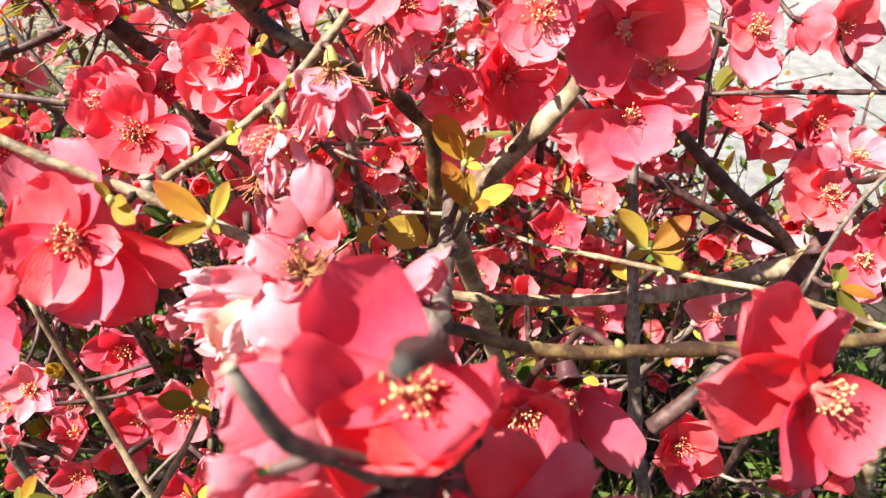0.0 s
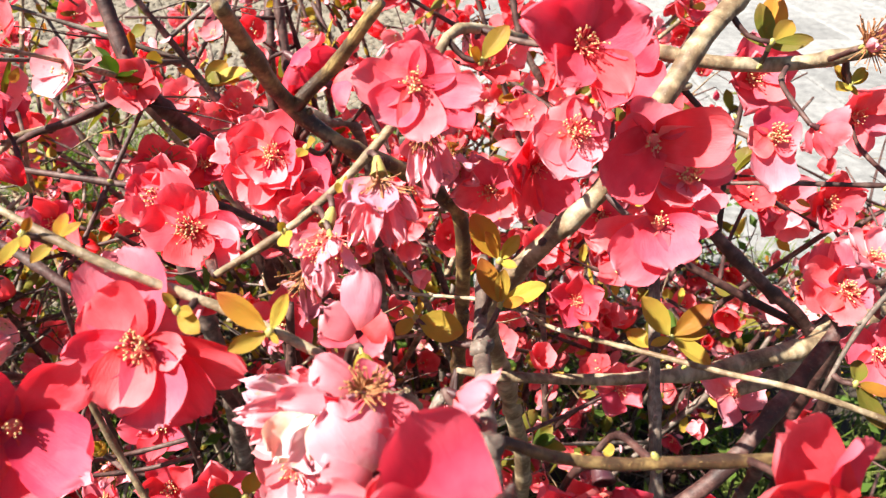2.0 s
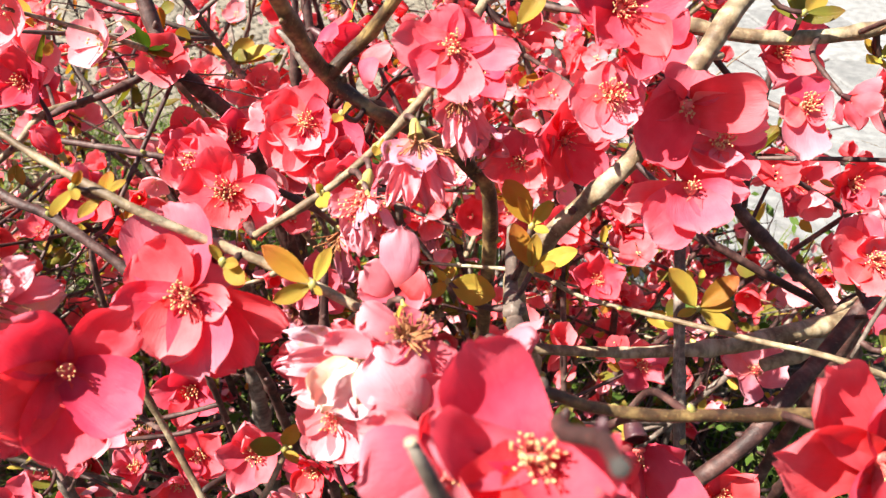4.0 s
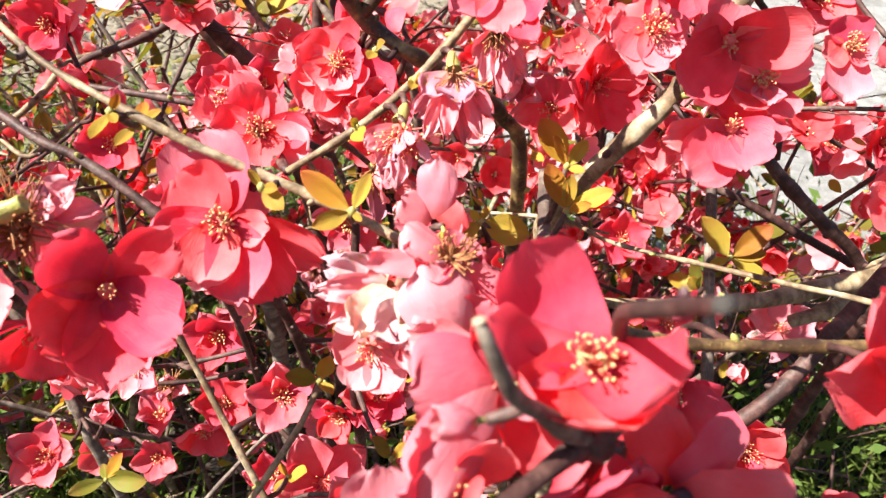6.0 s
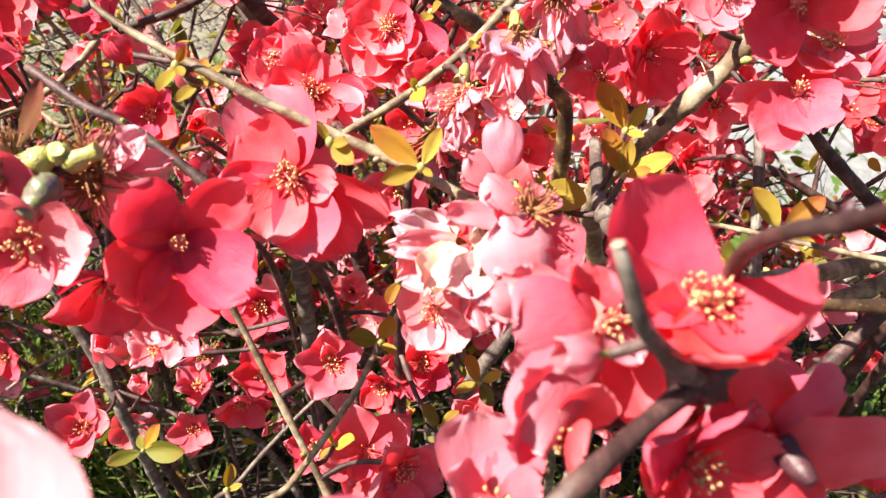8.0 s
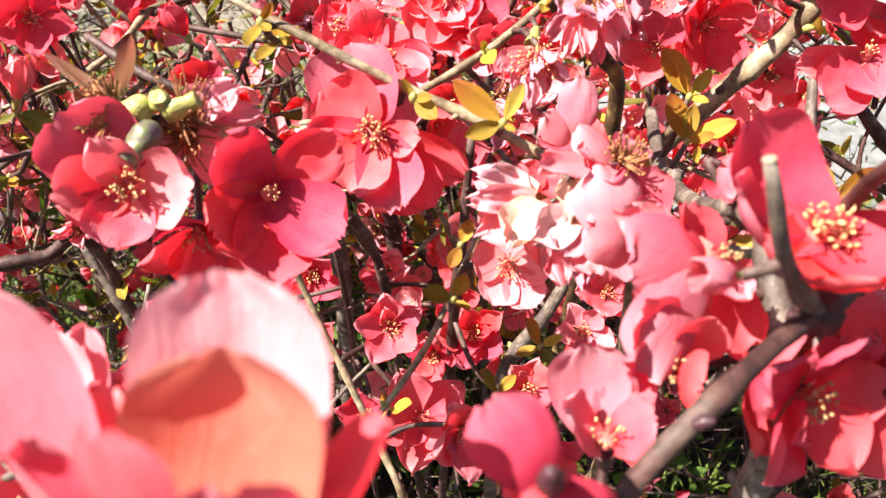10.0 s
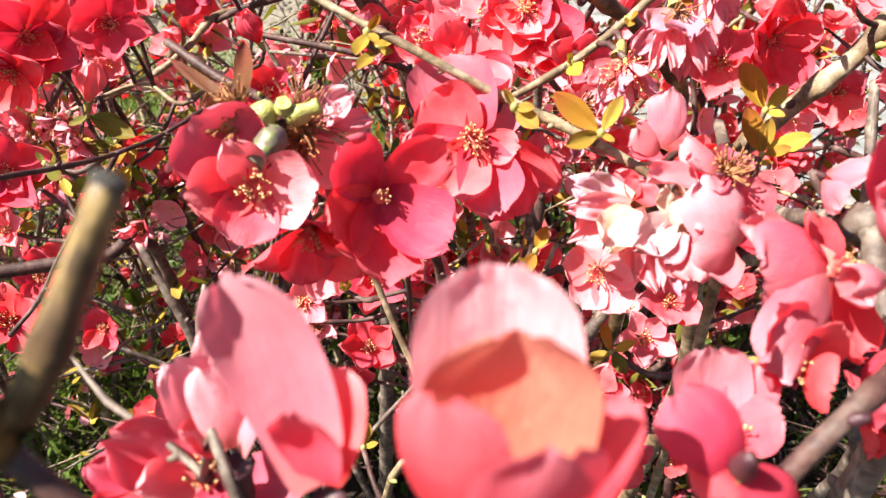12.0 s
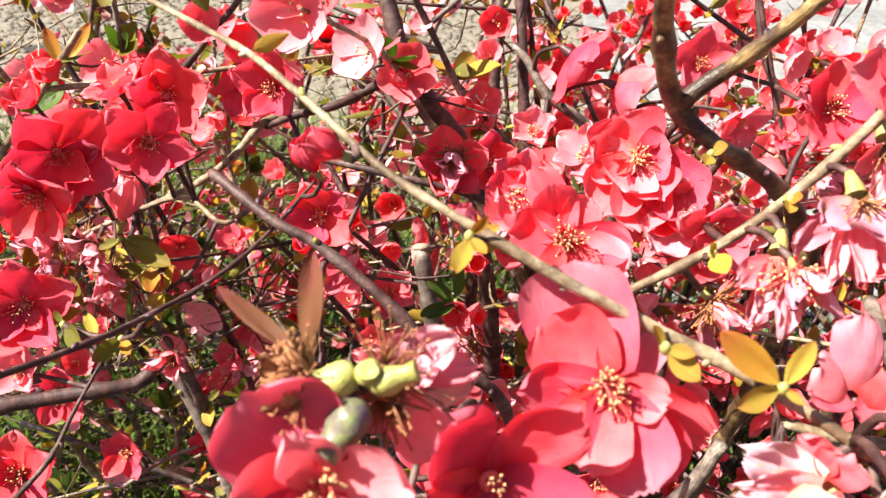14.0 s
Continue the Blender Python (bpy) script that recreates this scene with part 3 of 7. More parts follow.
def scatter_mesh(name, items, mat, label, category):
    verts, faces, uvs = [], [], []
    for vs, fs, us in items:
        o = len(verts)
        verts += vs
        uvs += us
        faces += [tuple(i + o for i in f) for f in fs]
    ob = new(name, mesh_of(name, verts, faces, mat, uvs))
    return tagged(ob, label, category, kind="stuff")


def blade(x, y, h, w, lean, az, z0=0.0):
    d = Vector((math.cos(az), math.sin(az), 0))
    s = Vector((-d.y, d.x, 0))
    vs, us = [], []
    for k, f in ((0, 1), (0.4, 0.85), (0.75, 0.55), (1, 0.06)):
        c = Vector((x, y, z0)) + d * (lean * h * k * k) + Vector((0, 0, h * k * (1 - 0.25 * lean * k)))
        vs += [c - s * w * f * 0.5, c + s * w * f * 0.5]
        us += [(k, 0.0), (k, 1.0)]
    return vs, [(0, 1, 3, 2), (2, 3, 5, 4), (4, 5, 7, 6)], us


def grass():
    items = []
    r = random.Random(11)
    for i in range(18500):
        x, y = r.uniform(-1.4, 0.9), r.uniform(0.45, 1.85)
        if noise.noise(Vector((x * 5, y * 5, 2))) < -0.05:
            continue
        if x > -0.15 and y > 1.12 + 0.22 * r.random():
            continue
        items.append(blade(x, y, r.uniform(0.05, 0.15 if x > -0.25 else 0.24), r.uniform(0.003, 0.0055), r.uniform(0.2, 1.3), r.uniform(0, 6.28)))
    scatter_mesh("grass", items, BLADE, "tangled green grass under the shrub", "grass")


grass()


def strap_clump(x, y, n, h, seed):
    r = random.Random(seed)
    e = empty("strap_leaved_plant", Matrix.Translation((x, y, 0)), "upright clump of grey-green strap leaves in the grass", "plant", "bulb plants behind the shrub")
    for i in range(n):
        vs, fs, us = blade(r.uniform(-0.03, 0.03), r.uniform(-0.03, 0.03), h * r.uniform(0.75, 1.1), r.uniform(0.010, 0.015), r.uniform(0.05, 0.35), r.uniform(0, 6.28))
        part("leaf", mesh_of("leaf", vs, fs, STRAP, us), e)


strap_clump(-0.23, 0.86, 12, 0.52, 3)
strap_clump(0.06, 0.98, 9, 0.42, 4)
strap_clump(-0.42, 0.92, 8, 0.34, 5)
strap_clump(0.0, 1.12, 7, 0.36, 6)


def pebble(x, y, r0, r):
    vs, fs = [], []
    for i in range(5):
        th = math.pi * i / 4
        for k in range(6):
            ph = k * 1.0472 + 0.4 * i
            f = r0 * r.uniform(0.8, 1.15)
            vs.append((x + f * math.sin(th) * math.cos(ph) * 1.2, y + f * math.sin(th) * math.sin(ph), 0.3 * r0 + f * 0.6 * math.cos(th)))
    for i in range(4):
        for k in range(6):
            a, b = i * 6 + k, i * 6 + (k + 1) % 6
            fs.append((a, a + 6, b + 6, b))
    return vs, fs, [(0.5, 0.5)] * len(vs)


def gravel_bed():
    vs = [(-60, 1.9, 0.004), (-0.9, 1.45, 0.004), (0.06, 1.4, 0.004), (0.06, 6.0, 0.004), (0.06, 60, 0.004), (-60, 60, 0.004)]
    b = new("gravel_bed", mesh_of("gravel_bed", vs, [(0, 1, 2, 3, 4, 5)], GRAVEL, smooth=False))
    tagged(b, "packed beige grit between the pebbles", "ground", kind="structure")


gravel_bed()


def gravel():
    r = random.Random(21)
    items = []
    for i in range(9000):
        x, y = r.uniform(-2.6, 0.05), r.uniform(0.95, 4.0)
        if y < 1.2 + 0.25 * noise.noise(Vector((x * 3, y * 3, 7))) - 0.25 * (x + 0.9):
            continue
        items.append(pebble(x, y, r.uniform(0.006, 0.016), r))
    scatter_mesh("gravel", items, GRAVEL, "beige gravel in the sun beyond the grass", "gravel")


gravel()

# ---- the shrub: branches, blossoms, leaves ----
branch('slender tan branch arching across the blossoms', BARK_TAN, [(-0.2804, 0.2949, 0.7063, 0.0011), (-0.2563, 0.2816, 0.7014, 0.0011), (-0.2321, 0.2656, 0.6976, 0.0011), (-0.2090, 0.2477, 0.6949, 0.0011), (-0.1899, 0.2298, 0.6911, 0.0011), (-0.1720, 0.2141, 0.6854, 0.0011), (-0.1547, 0.2049, 0.6770, 0.0011), (-0.1184, 0.1908, 0.6649, 0.0015), (-0.0976, 0.1902, 0.6548, 0.0015), (-0.0753, 0.1889, 0.6457, 0.0016), (-0.0526, 0.1833, 0.6370, 0.0016), (-0.0314, 0.1778, 0.6247, 0.0017), (-0.0166, 0.1804, 0.5989, 0.0019)], root=(0.02, 0.36))
branch('short dark branch carrying the young fruits', BARK_DARK, [(-0.1530, 0.1579, 0.6516, 0.0010), (-0.1509, 0.1660, 0.6409, 0.0011), (-0.1470, 0.1850, 0.6236, 0.0012), (-0.1400, 0.2150, 0.5950, 0.0013), (-0.1330, 0.2600, 0.5450, 0.0015)], root=(-0.13, 0.42))
branch('slender grey-tan branch crossing the spent blossoms', BARK_TAN, [(-0.0944, 0.2312, 0.6336, 0.0014), (-0.0702, 0.2370, 0.6479, 0.0015), (-0.0494, 0.2439, 0.6642, 0.0016), (-0.0318, 0.2510, 0.6829, 0.0017), (-0.0186, 0.2555, 0.7015, 0.0018), (-0.0089, 0.2714, 0.7119, 0.0018), (0.0171, 0.3008, 0.7014, 0.0022)])
branch('thick tan branch with speckled bark', BARK_TAN, [(0.1402, 0.3604, 0.7419, 0.0042), (0.1115, 0.3269, 0.7192, 0.0043), (0.0883, 0.3037, 0.7024, 0.0043), (0.0693, 0.2881, 0.6772, 0.0043), (0.0503, 0.2808, 0.6465, 0.0042), (0.0340, 0.2804, 0.6271, 0.0042), (0.0165, 0.2793, 0.6068, 0.0043), (0.0052, 0.2833, 0.5847, 0.0045), (0.0139, 0.3091, 0.5397, 0.0047), (0.0270, 0.3423, 0.4775, 0.0050), (0.0402, 0.3705, 0.3874, 0.0054)], root=(0.03, 0.5))
branch('thick dark upright branch', BARK_DARK, [(-0.2259, 0.4689, 0.7169, 0.0045), (-0.2117, 0.4527, 0.6735, 0.0047), (-0.1983, 0.4418, 0.6400, 0.0050), (-0.1853, 0.4528, 0.6150, 0.0052), (-0.1702, 0.4727, 0.5847, 0.0054), (-0.1561, 0.4926, 0.5129, 0.0059), (-0.1433, 0.5188, 0.3901, 0.0067)], root=(-0.16, 0.62))
branch('dark side branch of the thick upright stem', BARK_DARK, [(-0.1965, 0.4406, 0.6374, 0.0032), (-0.2091, 0.4475, 0.6320, 0.0029), (-0.2265, 0.4505, 0.6209, 0.0028), (-0.2391, 0.4352, 0.6170, 0.0025), (-0.2639, 0.4386, 0.6083, 0.0022), (-0.2830, 0.4422, 0.5986, 0.0018)])
branch('olive upright branch with a dark lower part', BARK_OLIVE, [(-0.0896, 0.2602, 0.7222, 0.0030), (-0.0879, 0.2741, 0.7084, 0.0032), (-0.0849, 0.2826, 0.6970, 0.0033), (-0.0814, 0.2905, 0.6847, 0.0035), (-0.0753, 0.2976, 0.6731, 0.0036), (-0.0683, 0.2984, 0.6663, 0.0034), (-0.0599, 0.2954, 0.6611, 0.0032), (-0.0508, 0.2940, 0.6566, 0.0032), (-0.0337, 0.3072, 0.6433, 0.0034), (-0.0147, 0.3281, 0.6194, 0.0036), (-0.0036, 0.3382, 0.5770, 0.0040)], root=(-0.02, 0.55))
branch('forked olive side branch of the upright one', BARK_OLIVE, [(-0.0372, 0.2817, 0.7188, 0.0024), (-0.0519, 0.2908, 0.6988, 0.0027), (-0.0593, 0.2957, 0.6894, 0.0028), (-0.0675, 0.2970, 0.6818, 0.0030), (-0.0748, 0.2968, 0.6736, 0.0032)])
branch('straight pale upright stem', BARK_GREY, [(0.0933, 0.3522, 0.6117, 0.0025), (0.0923, 0.3372, 0.5914, 0.0027), (0.0915, 0.3099, 0.5534, 0.0028), (0.0916, 0.2846, 0.5148, 0.0030), (0.0952, 0.2665, 0.4689, 0.0032), (0.1027, 0.2670, 0.4224, 0.0034)], root=(0.13, 0.5))
branch('thin tan twig running straight between leaf tufts', BARK_TAN, [(-0.0374, 0.3063, 0.5797, 0.0007), (-0.0241, 0.3015, 0.5815, 0.0008), (0.0137, 0.2871, 0.5868, 0.0010), (0.0341, 0.2691, 0.5862, 0.0010), (0.0714, 0.2474, 0.5892, 0.0011), (0.0969, 0.2315, 0.5921, 0.0012), (0.1203, 0.2222, 0.5923, 0.0012), (0.1542, 0.2100, 0.5860, 0.0013), (0.1768, 0.2001, 0.5796, 0.0014)], root=(0.28, 0.3))
branch('short thin twig of the straight one', BARK_TAN, [(0.0015, 0.2924, 0.5858, 0.0006), (0.0186, 0.2860, 0.5849, 0.0006), (0.0340, 0.2798, 0.5845, 0.0005)])
branch('grey horizontal branch with lit patches', BARK_TAN, [(-0.0066, 0.3030, 0.5367, 0.0022), (0.0184, 0.3052, 0.5307, 0.0027), (0.0638, 0.3087, 0.5269, 0.0029), (0.0989, 0.3138, 0.5256, 0.0036), (0.1262, 0.3194, 0.5252, 0.0045), (0.1572, 0.3274, 0.5285, 0.0050), (0.1889, 0.3359, 0.5327, 0.0050), (0.2420, 0.3630, 0.5383, 0.0050), (0.3060, 0.3977, 0.5373, 0.0050)], root=(0.42, 0.5))
branch('tan branch behind the pink blossoms', BARK_TAN, [(0.1500, 0.3311, 0.5037, 0.0036), (0.1748, 0.3360, 0.5119, 0.0040), (0.2013, 0.3555, 0.5252, 0.0040), (0.2508, 0.3843, 0.5343, 0.0040)])
branch('dark slanting branch low in the shrub', BARK_DARK, [(0.0960, 0.2550, 0.4928, 0.0040), (0.1182, 0.2610, 0.5127, 0.0040), (0.1517, 0.2838, 0.5416, 0.0040), (0.1856, 0.3140, 0.5535, 0.0036)], root=(0.16, 0.48))
branch('dark smooth branch with yellow light flecks', BARK_OLIVE, [(-0.0019, 0.1471, 0.6364, 0.0017), (0.0064, 0.1486, 0.6330, 0.0017), (0.0164, 0.1485, 0.6291, 0.0017), (0.0338, 0.1497, 0.6254, 0.0017), (0.0521, 0.1530, 0.6232, 0.0018), (0.0796, 0.1559, 0.6221, 0.0018), (0.1181, 0.1610, 0.6208, 0.0018), (0.1459, 0.1658, 0.6190, 0.0019)], root=(0.2, 0.25))
branch('knobbly old stem with pruning knots', BARK_GREY, [(0.0038, 0.2891, 0.6088, 0.0025), (0.0017, 0.2506, 0.6038, 0.0027), (0.0012, 0.2302, 0.6052, 0.0029), (0.0002, 0.1797, 0.6225, 0.0027), (-0.0020, 0.1309, 0.6481, 0.0029), (-0.0011, 0.1219, 0.6432, 0.0032), (-0.0005, 0.1120, 0.6367, 0.0034), (0.0007, 0.1019, 0.6300, 0.0036), (0.0018, 0.0954, 0.6196, 0.0038)], root=(0.0, 0.2), knots=((0.0016, 0.2269, 0.6073, 0.0042), (-0.0023, 0.1293, 0.6494, 0.0048), (0.0002, 0.2178, 0.6127, 0.0036),))
branch('near pruned stub with a grey rounded tip', BARK_GREY, [(-0.0259, 0.0708, 0.6888, 0.0010), (-0.0234, 0.0709, 0.6822, 0.0013), (-0.0203, 0.0721, 0.6744, 0.0014), (-0.0150, 0.0775, 0.6657, 0.0015), (-0.0070, 0.0831, 0.6551, 0.0018), (-0.0019, 0.0859, 0.6516, 0.0022)], cut=CUT)
branch('near forked dark branch with a knot', BARK_DARK, [(0.0047, 0.0941, 0.6529, 0.0022), (-0.0030, 0.0864, 0.6524, 0.0023), (-0.0102, 0.0797, 0.6536, 0.0018), (-0.0194, 0.0699, 0.6537, 0.0018), (-0.0276, 0.0603, 0.6542, 0.0018), (-0.0366, 0.0538, 0.6483, 0.0018), (-0.0429, 0.0508, 0.6363, 0.0019), (-0.0463, 0.0476, 0.6144, 0.0022)], root=(-0.06, 0.06), knots=((-0.0037, 0.0856, 0.6531, 0.0046),), cut=CUT_DARK)
branch('near pruned stub with a black cut end', BARK_DARK, [(-0.0033, 0.0450, 0.7111, 0.0010), (-0.0011, 0.0629, 0.6980, 0.0012), (-0.0046, 0.0681, 0.6938, 0.0013), (-0.0023, 0.0872, 0.6787, 0.0014), (0.0015, 0.0999, 0.6630, 0.0015), (0.0023, 0.0989, 0.6519, 0.0016), (-0.0006, 0.0893, 0.6499, 0.0018)], cut=CUT_DARK)
branch('near blunt dark stub with lichen flecks', BARK_OLIVE, [(-0.1236, 0.0167, 0.7072, 0.0016), (-0.1254, 0.0148, 0.7026, 0.0017), (-0.1277, 0.0120, 0.6967, 0.0018), (-0.1304, 0.0093, 0.6908, 0.0018), (-0.1335, 0.0062, 0.6844, 0.0019), (-0.1376, 0.0039, 0.6756, 0.0024)], root=(-0.2, 0.0), cut=CUT_DARK)
branch('tan branch crossing high behind the bell blossom', BARK_TAN, [(0.0619, 0.3523, 0.6901, 0.0027), (0.0988, 0.3427, 0.6831, 0.0032), (0.1321, 0.3369, 0.6828, 0.0032), (0.1619, 0.3344, 0.6880, 0.0032), (0.2010, 0.3394, 0.6962, 0.0032), (0.2401, 0.3422, 0.7006, 0.0032)], root=(0.5, 0.35))
branch('thin pale near twig', BARK_GREY, [(-0.1779, 0.0773, 0.6326, 0.0004), (-0.1668, 0.0693, 0.6277, 0.0007), (-0.1545, 0.0635, 0.6261, 0.0008), (-0.1428, 0.0570, 0.6234, 0.0009), (-0.1326, 0.0501, 0.6203, 0.0010)], root=(-0.1, 0.04))
branch('thin tan lower twig', BARK_TAN, [(-0.1489, 0.2224, 0.5908, 0.0011), (-0.1430, 0.2206, 0.5685, 0.0014), (-0.1317, 0.2152, 0.5400, 0.0014), (-0.1173, 0.2033, 0.5158, 0.0015), (-0.1033, 0.1937, 0.4880, 0.0016), (-0.0923, 0.1884, 0.4560, 0.0017)], root=(-0.09, 0.42))
branch('reddish thin twig carrying small yellow leaves', BARK_TAN, [(-0.0688, 0.2036, 0.5922, 0.0009), (-0.0750, 0.1874, 0.5817, 0.0010), (-0.0827, 0.1752, 0.5665, 0.0011), (-0.0938, 0.1666, 0.5497, 0.0012), (-0.1077, 0.1620, 0.5283, 0.0012), (-0.1259, 0.1559, 0.5010, 0.0014)], root=(-0.15, 0.38))
branch('dead grey stick crossing behind the tan twig', BARK_GREY, [(-0.1163, 0.2457, 0.4930, 0.0009), (-0.1291, 0.2293, 0.4866, 0.0010), (-0.1457, 0.2091, 0.4744, 0.0011), (-0.1623, 0.1948, 0.4527, 0.0012)], root=(-0.2, 0.42))
branch('thin purple twig curving up to a bud', BARK_DARK, [(-0.2263, 0.3550, 0.6059, 0.0008), (-0.2327, 0.3253, 0.5995, 0.0009), (-0.2383, 0.2956, 0.5970, 0.0010), (-0.2462, 0.2728, 0.5950, 0.0010), (-0.2542, 0.2525, 0.5956, 0.0010), (-0.2588, 0.2302, 0.6000, 0.0011), (-0.2633, 0.2059, 0.6071, 0.0011), (-0.2683, 0.1875, 0.6124, 0.0012), (-0.2823, 0.1731, 0.6106, 0.0013)], root=(-0.34, 0.12))
branch('smooth grey branch deep in the shrub', BARK_GREY, [(-0.3393, 0.3911, 0.4566, 0.0029), (-0.3246, 0.3835, 0.4287, 0.0034), (-0.3161, 0.3808, 0.4112, 0.0036), (-0.3043, 0.3759, 0.3786, 0.0038), (-0.2921, 0.3711, 0.3251, 0.0040)], root=(-0.29, 0.45))
branch('pale fork of the grey branch', BARK_GREY, [(-0.2865, 0.3696, 0.4404, 0.0016), (-0.2885, 0.3577, 0.4215, 0.0022), (-0.2860, 0.3500, 0.4089, 0.0027), (-0.2780, 0.3426, 0.3964, 0.0027)])
branch('dark twig in the upper thicket', BARK_DARK, [(-0.2318, 0.3593, 0.6174, 0.0017), (-0.1691, 0.3565, 0.6094, 0.0018), (-0.1451, 0.3724, 0.5957, 0.0019), (-0.1099, 0.3916, 0.5674, 0.0022)])
branch('dark slanting twig in the upper thicket', BARK_DARK, [(-0.1955, 0.4349, 0.6251, 0.0013), (-0.2078, 0.4048, 0.5948, 0.0014), (-0.2202, 0.3730, 0.5617, 0.0014), (-0.2273, 0.3559, 0.5335, 0.0016)], root=(-0.26, 0.5))
branch('dark branch behind the shaded blossoms', BARK_DARK, [(-0.2585, 0.3157, 0.6240, 0.0022), (-0.2254, 0.2983, 0.6125, 0.0023), (-0.2070, 0.2950, 0.6060, 0.0023), (-0.1751, 0.2850, 0.5875, 0.0024), (-0.1521, 0.2830, 0.5635, 0.0025), (-0.1210, 0.3013, 0.5144, 0.0027)], root=(-0.1, 0.5))
branch('thin dark vertical twig', BARK_DARK, [(0.1366, 0.3734, 0.6682, 0.0012), (0.1335, 0.3678, 0.6403, 0.0013), (0.1315, 0.3643, 0.6159, 0.0014), (0.1320, 0.3585, 0.5878, 0.0015)])
branch('thick dark crooked branch', BARK_DARK, [(0.1162, 0.3722, 0.6010, 0.0011), (0.1250, 0.3716, 0.5899, 0.0027), (0.1449, 0.3704, 0.5691, 0.0038), (0.1702, 0.3679, 0.5462, 0.0038), (0.2012, 0.3733, 0.5171, 0.0036), (0.2338, 0.3846, 0.4597, 0.0038)], root=(0.3, 0.6))
branch('second dark crooked branch', BARK_DARK, [(0.1032, 0.3975, 0.5559, 0.0022), (0.1293, 0.3924, 0.5476, 0.0025), (0.1690, 0.3907, 0.5260, 0.0027), (0.2069, 0.3903, 0.5065, 0.0027)])
branch('thin mauve horizontal twig', BARK_DARK, [(0.1225, 0.3535, 0.6175, 0.0010), (0.1459, 0.3445, 0.6220, 0.0011), (0.2037, 0.3350, 0.6256, 0.0012), (0.2510, 0.3341, 0.6242, 0.0013)], root=(0.5, 0.4))
branch('thin grey twig beside the pink blossoms', BARK_GREY, [(0.1298, 0.2247, 0.5906, 0.0008), (0.1375, 0.2301, 0.6088, 0.0009), (0.1448, 0.2332, 0.6231, 0.0010), (0.1575, 0.2359, 0.6369, 0.0011), (0.1865, 0.2400, 0.6435, 0.0012)], root=(0.4, 0.3))
branch('thick stub of an old cut stem', BARK_GREY, [(-0.1867, 0.4309, 0.5336, 0.0050), (-0.1833, 0.4275, 0.5161, 0.0056), (-0.1784, 0.4292, 0.4867, 0.0059), (-0.1722, 0.4378, 0.4172, 0.0063)], root=(-0.2, 0.55), cut=CUT)
branch('grey branch behind the double blossom', BARK_GREY, [(-0.1430, 0.4970, 0.6432, 0.0018), (-0.1336, 0.4934, 0.6345, 0.0027), (-0.1198, 0.4856, 0.6168, 0.0029), (-0.0957, 0.4907, 0.5992, 0.0032), (-0.0710, 0.5091, 0.5639, 0.0034)], root=(-0.05, 0.62))
branch('dark thin upright deep behind', BARK_DARK, [(0.0390, 0.7141, 0.6593, 0.0027), (0.0521, 0.6973, 0.6045, 0.0032), (0.0759, 0.6881, 0.5610, 0.0036), (0.0946, 0.6844, 0.5079, 0.0040)], root=(0.1, 0.75))
branch('dark upright cane behind blossoms', BARK_DARK, [(-0.1492, 0.6153, 0.6719, 0.0036), (-0.1412, 0.5950, 0.6121, 0.0040), (-0.1331, 0.5831, 0.5466, 0.0043), (-0.1221, 0.5694, 0.4771, 0.0045)], root=(-0.12, 0.7))
branch('brown upright cane behind blossoms', BARK_DARK, [(-0.1651, 0.6663, 0.6641, 0.0040), (-0.1634, 0.6364, 0.6092, 0.0045), (-0.1635, 0.6233, 0.5436, 0.0047), (-0.1664, 0.6077, 0.4740, 0.0050)], root=(-0.2, 0.75))
branch('tan crooked twig among twigs', BARK_TAN, [(-0.2629, 0.4011, 0.5818, 0.0014), (-0.2845, 0.3783, 0.5663, 0.0016), (-0.3115, 0.3900, 0.5734, 0.0012), (-0.3384, 0.3822, 0.5657, 0.0014), (-0.3737, 0.3685, 0.5495, 0.0015)])
branch('tan branch forking to a crossing', BARK_TAN, [(-0.3458, 0.4001, 0.5583, 0.0016), (-0.3180, 0.4106, 0.5707, 0.0018), (-0.2970, 0.4217, 0.5857, 0.0022), (-0.2834, 0.4437, 0.6015, 0.0025), (-0.2639, 0.4588, 0.6034, 0.0022)])
branch('heavy dark branch low among twigs', BARK_DARK, [(-0.4225, 0.2959, 0.4711, 0.0040), (-0.3951, 0.3137, 0.4758, 0.0043), (-0.3655, 0.3290, 0.4756, 0.0043), (-0.3341, 0.3448, 0.4758, 0.0040), (-0.3194, 0.3744, 0.4633, 0.0036)], root=(-0.3, 0.5))
branch('brown forked twig low among twigs', BARK_DARK, [(-0.3367, 0.2478, 0.4880, 0.0012), (-0.3264, 0.2617, 0.5003, 0.0012), (-0.3212, 0.2763, 0.5152, 0.0010), (-0.3161, 0.2966, 0.5299, 0.0008)])
branch('dead pale stick in the thicket', BARK_GREY, [(-0.3247, 0.3827, 0.3959, 0.0010), (-0.3458, 0.3750, 0.3871, 0.0012), (-0.3698, 0.3633, 0.3717, 0.0013)])
branch('dark branch behind the dark blossom', BARK_DARK, [(-0.0728, 0.2465, 0.6118, 0.0017), (-0.0738, 0.2445, 0.5902, 0.0018), (-0.0748, 0.2406, 0.5654, 0.0022), (-0.0779, 0.2477, 0.5210, 0.0025)], root=(-0.1, 0.45))
branch('mossy old stem in the shade', BARK_GREY, [(-0.0137, 0.3474, 0.4836, 0.0036), (-0.0277, 0.3398, 0.4547, 0.0040), (-0.0429, 0.3352, 0.4306, 0.0045), (-0.0504, 0.3438, 0.3891, 0.0050)], root=(-0.05, 0.5))
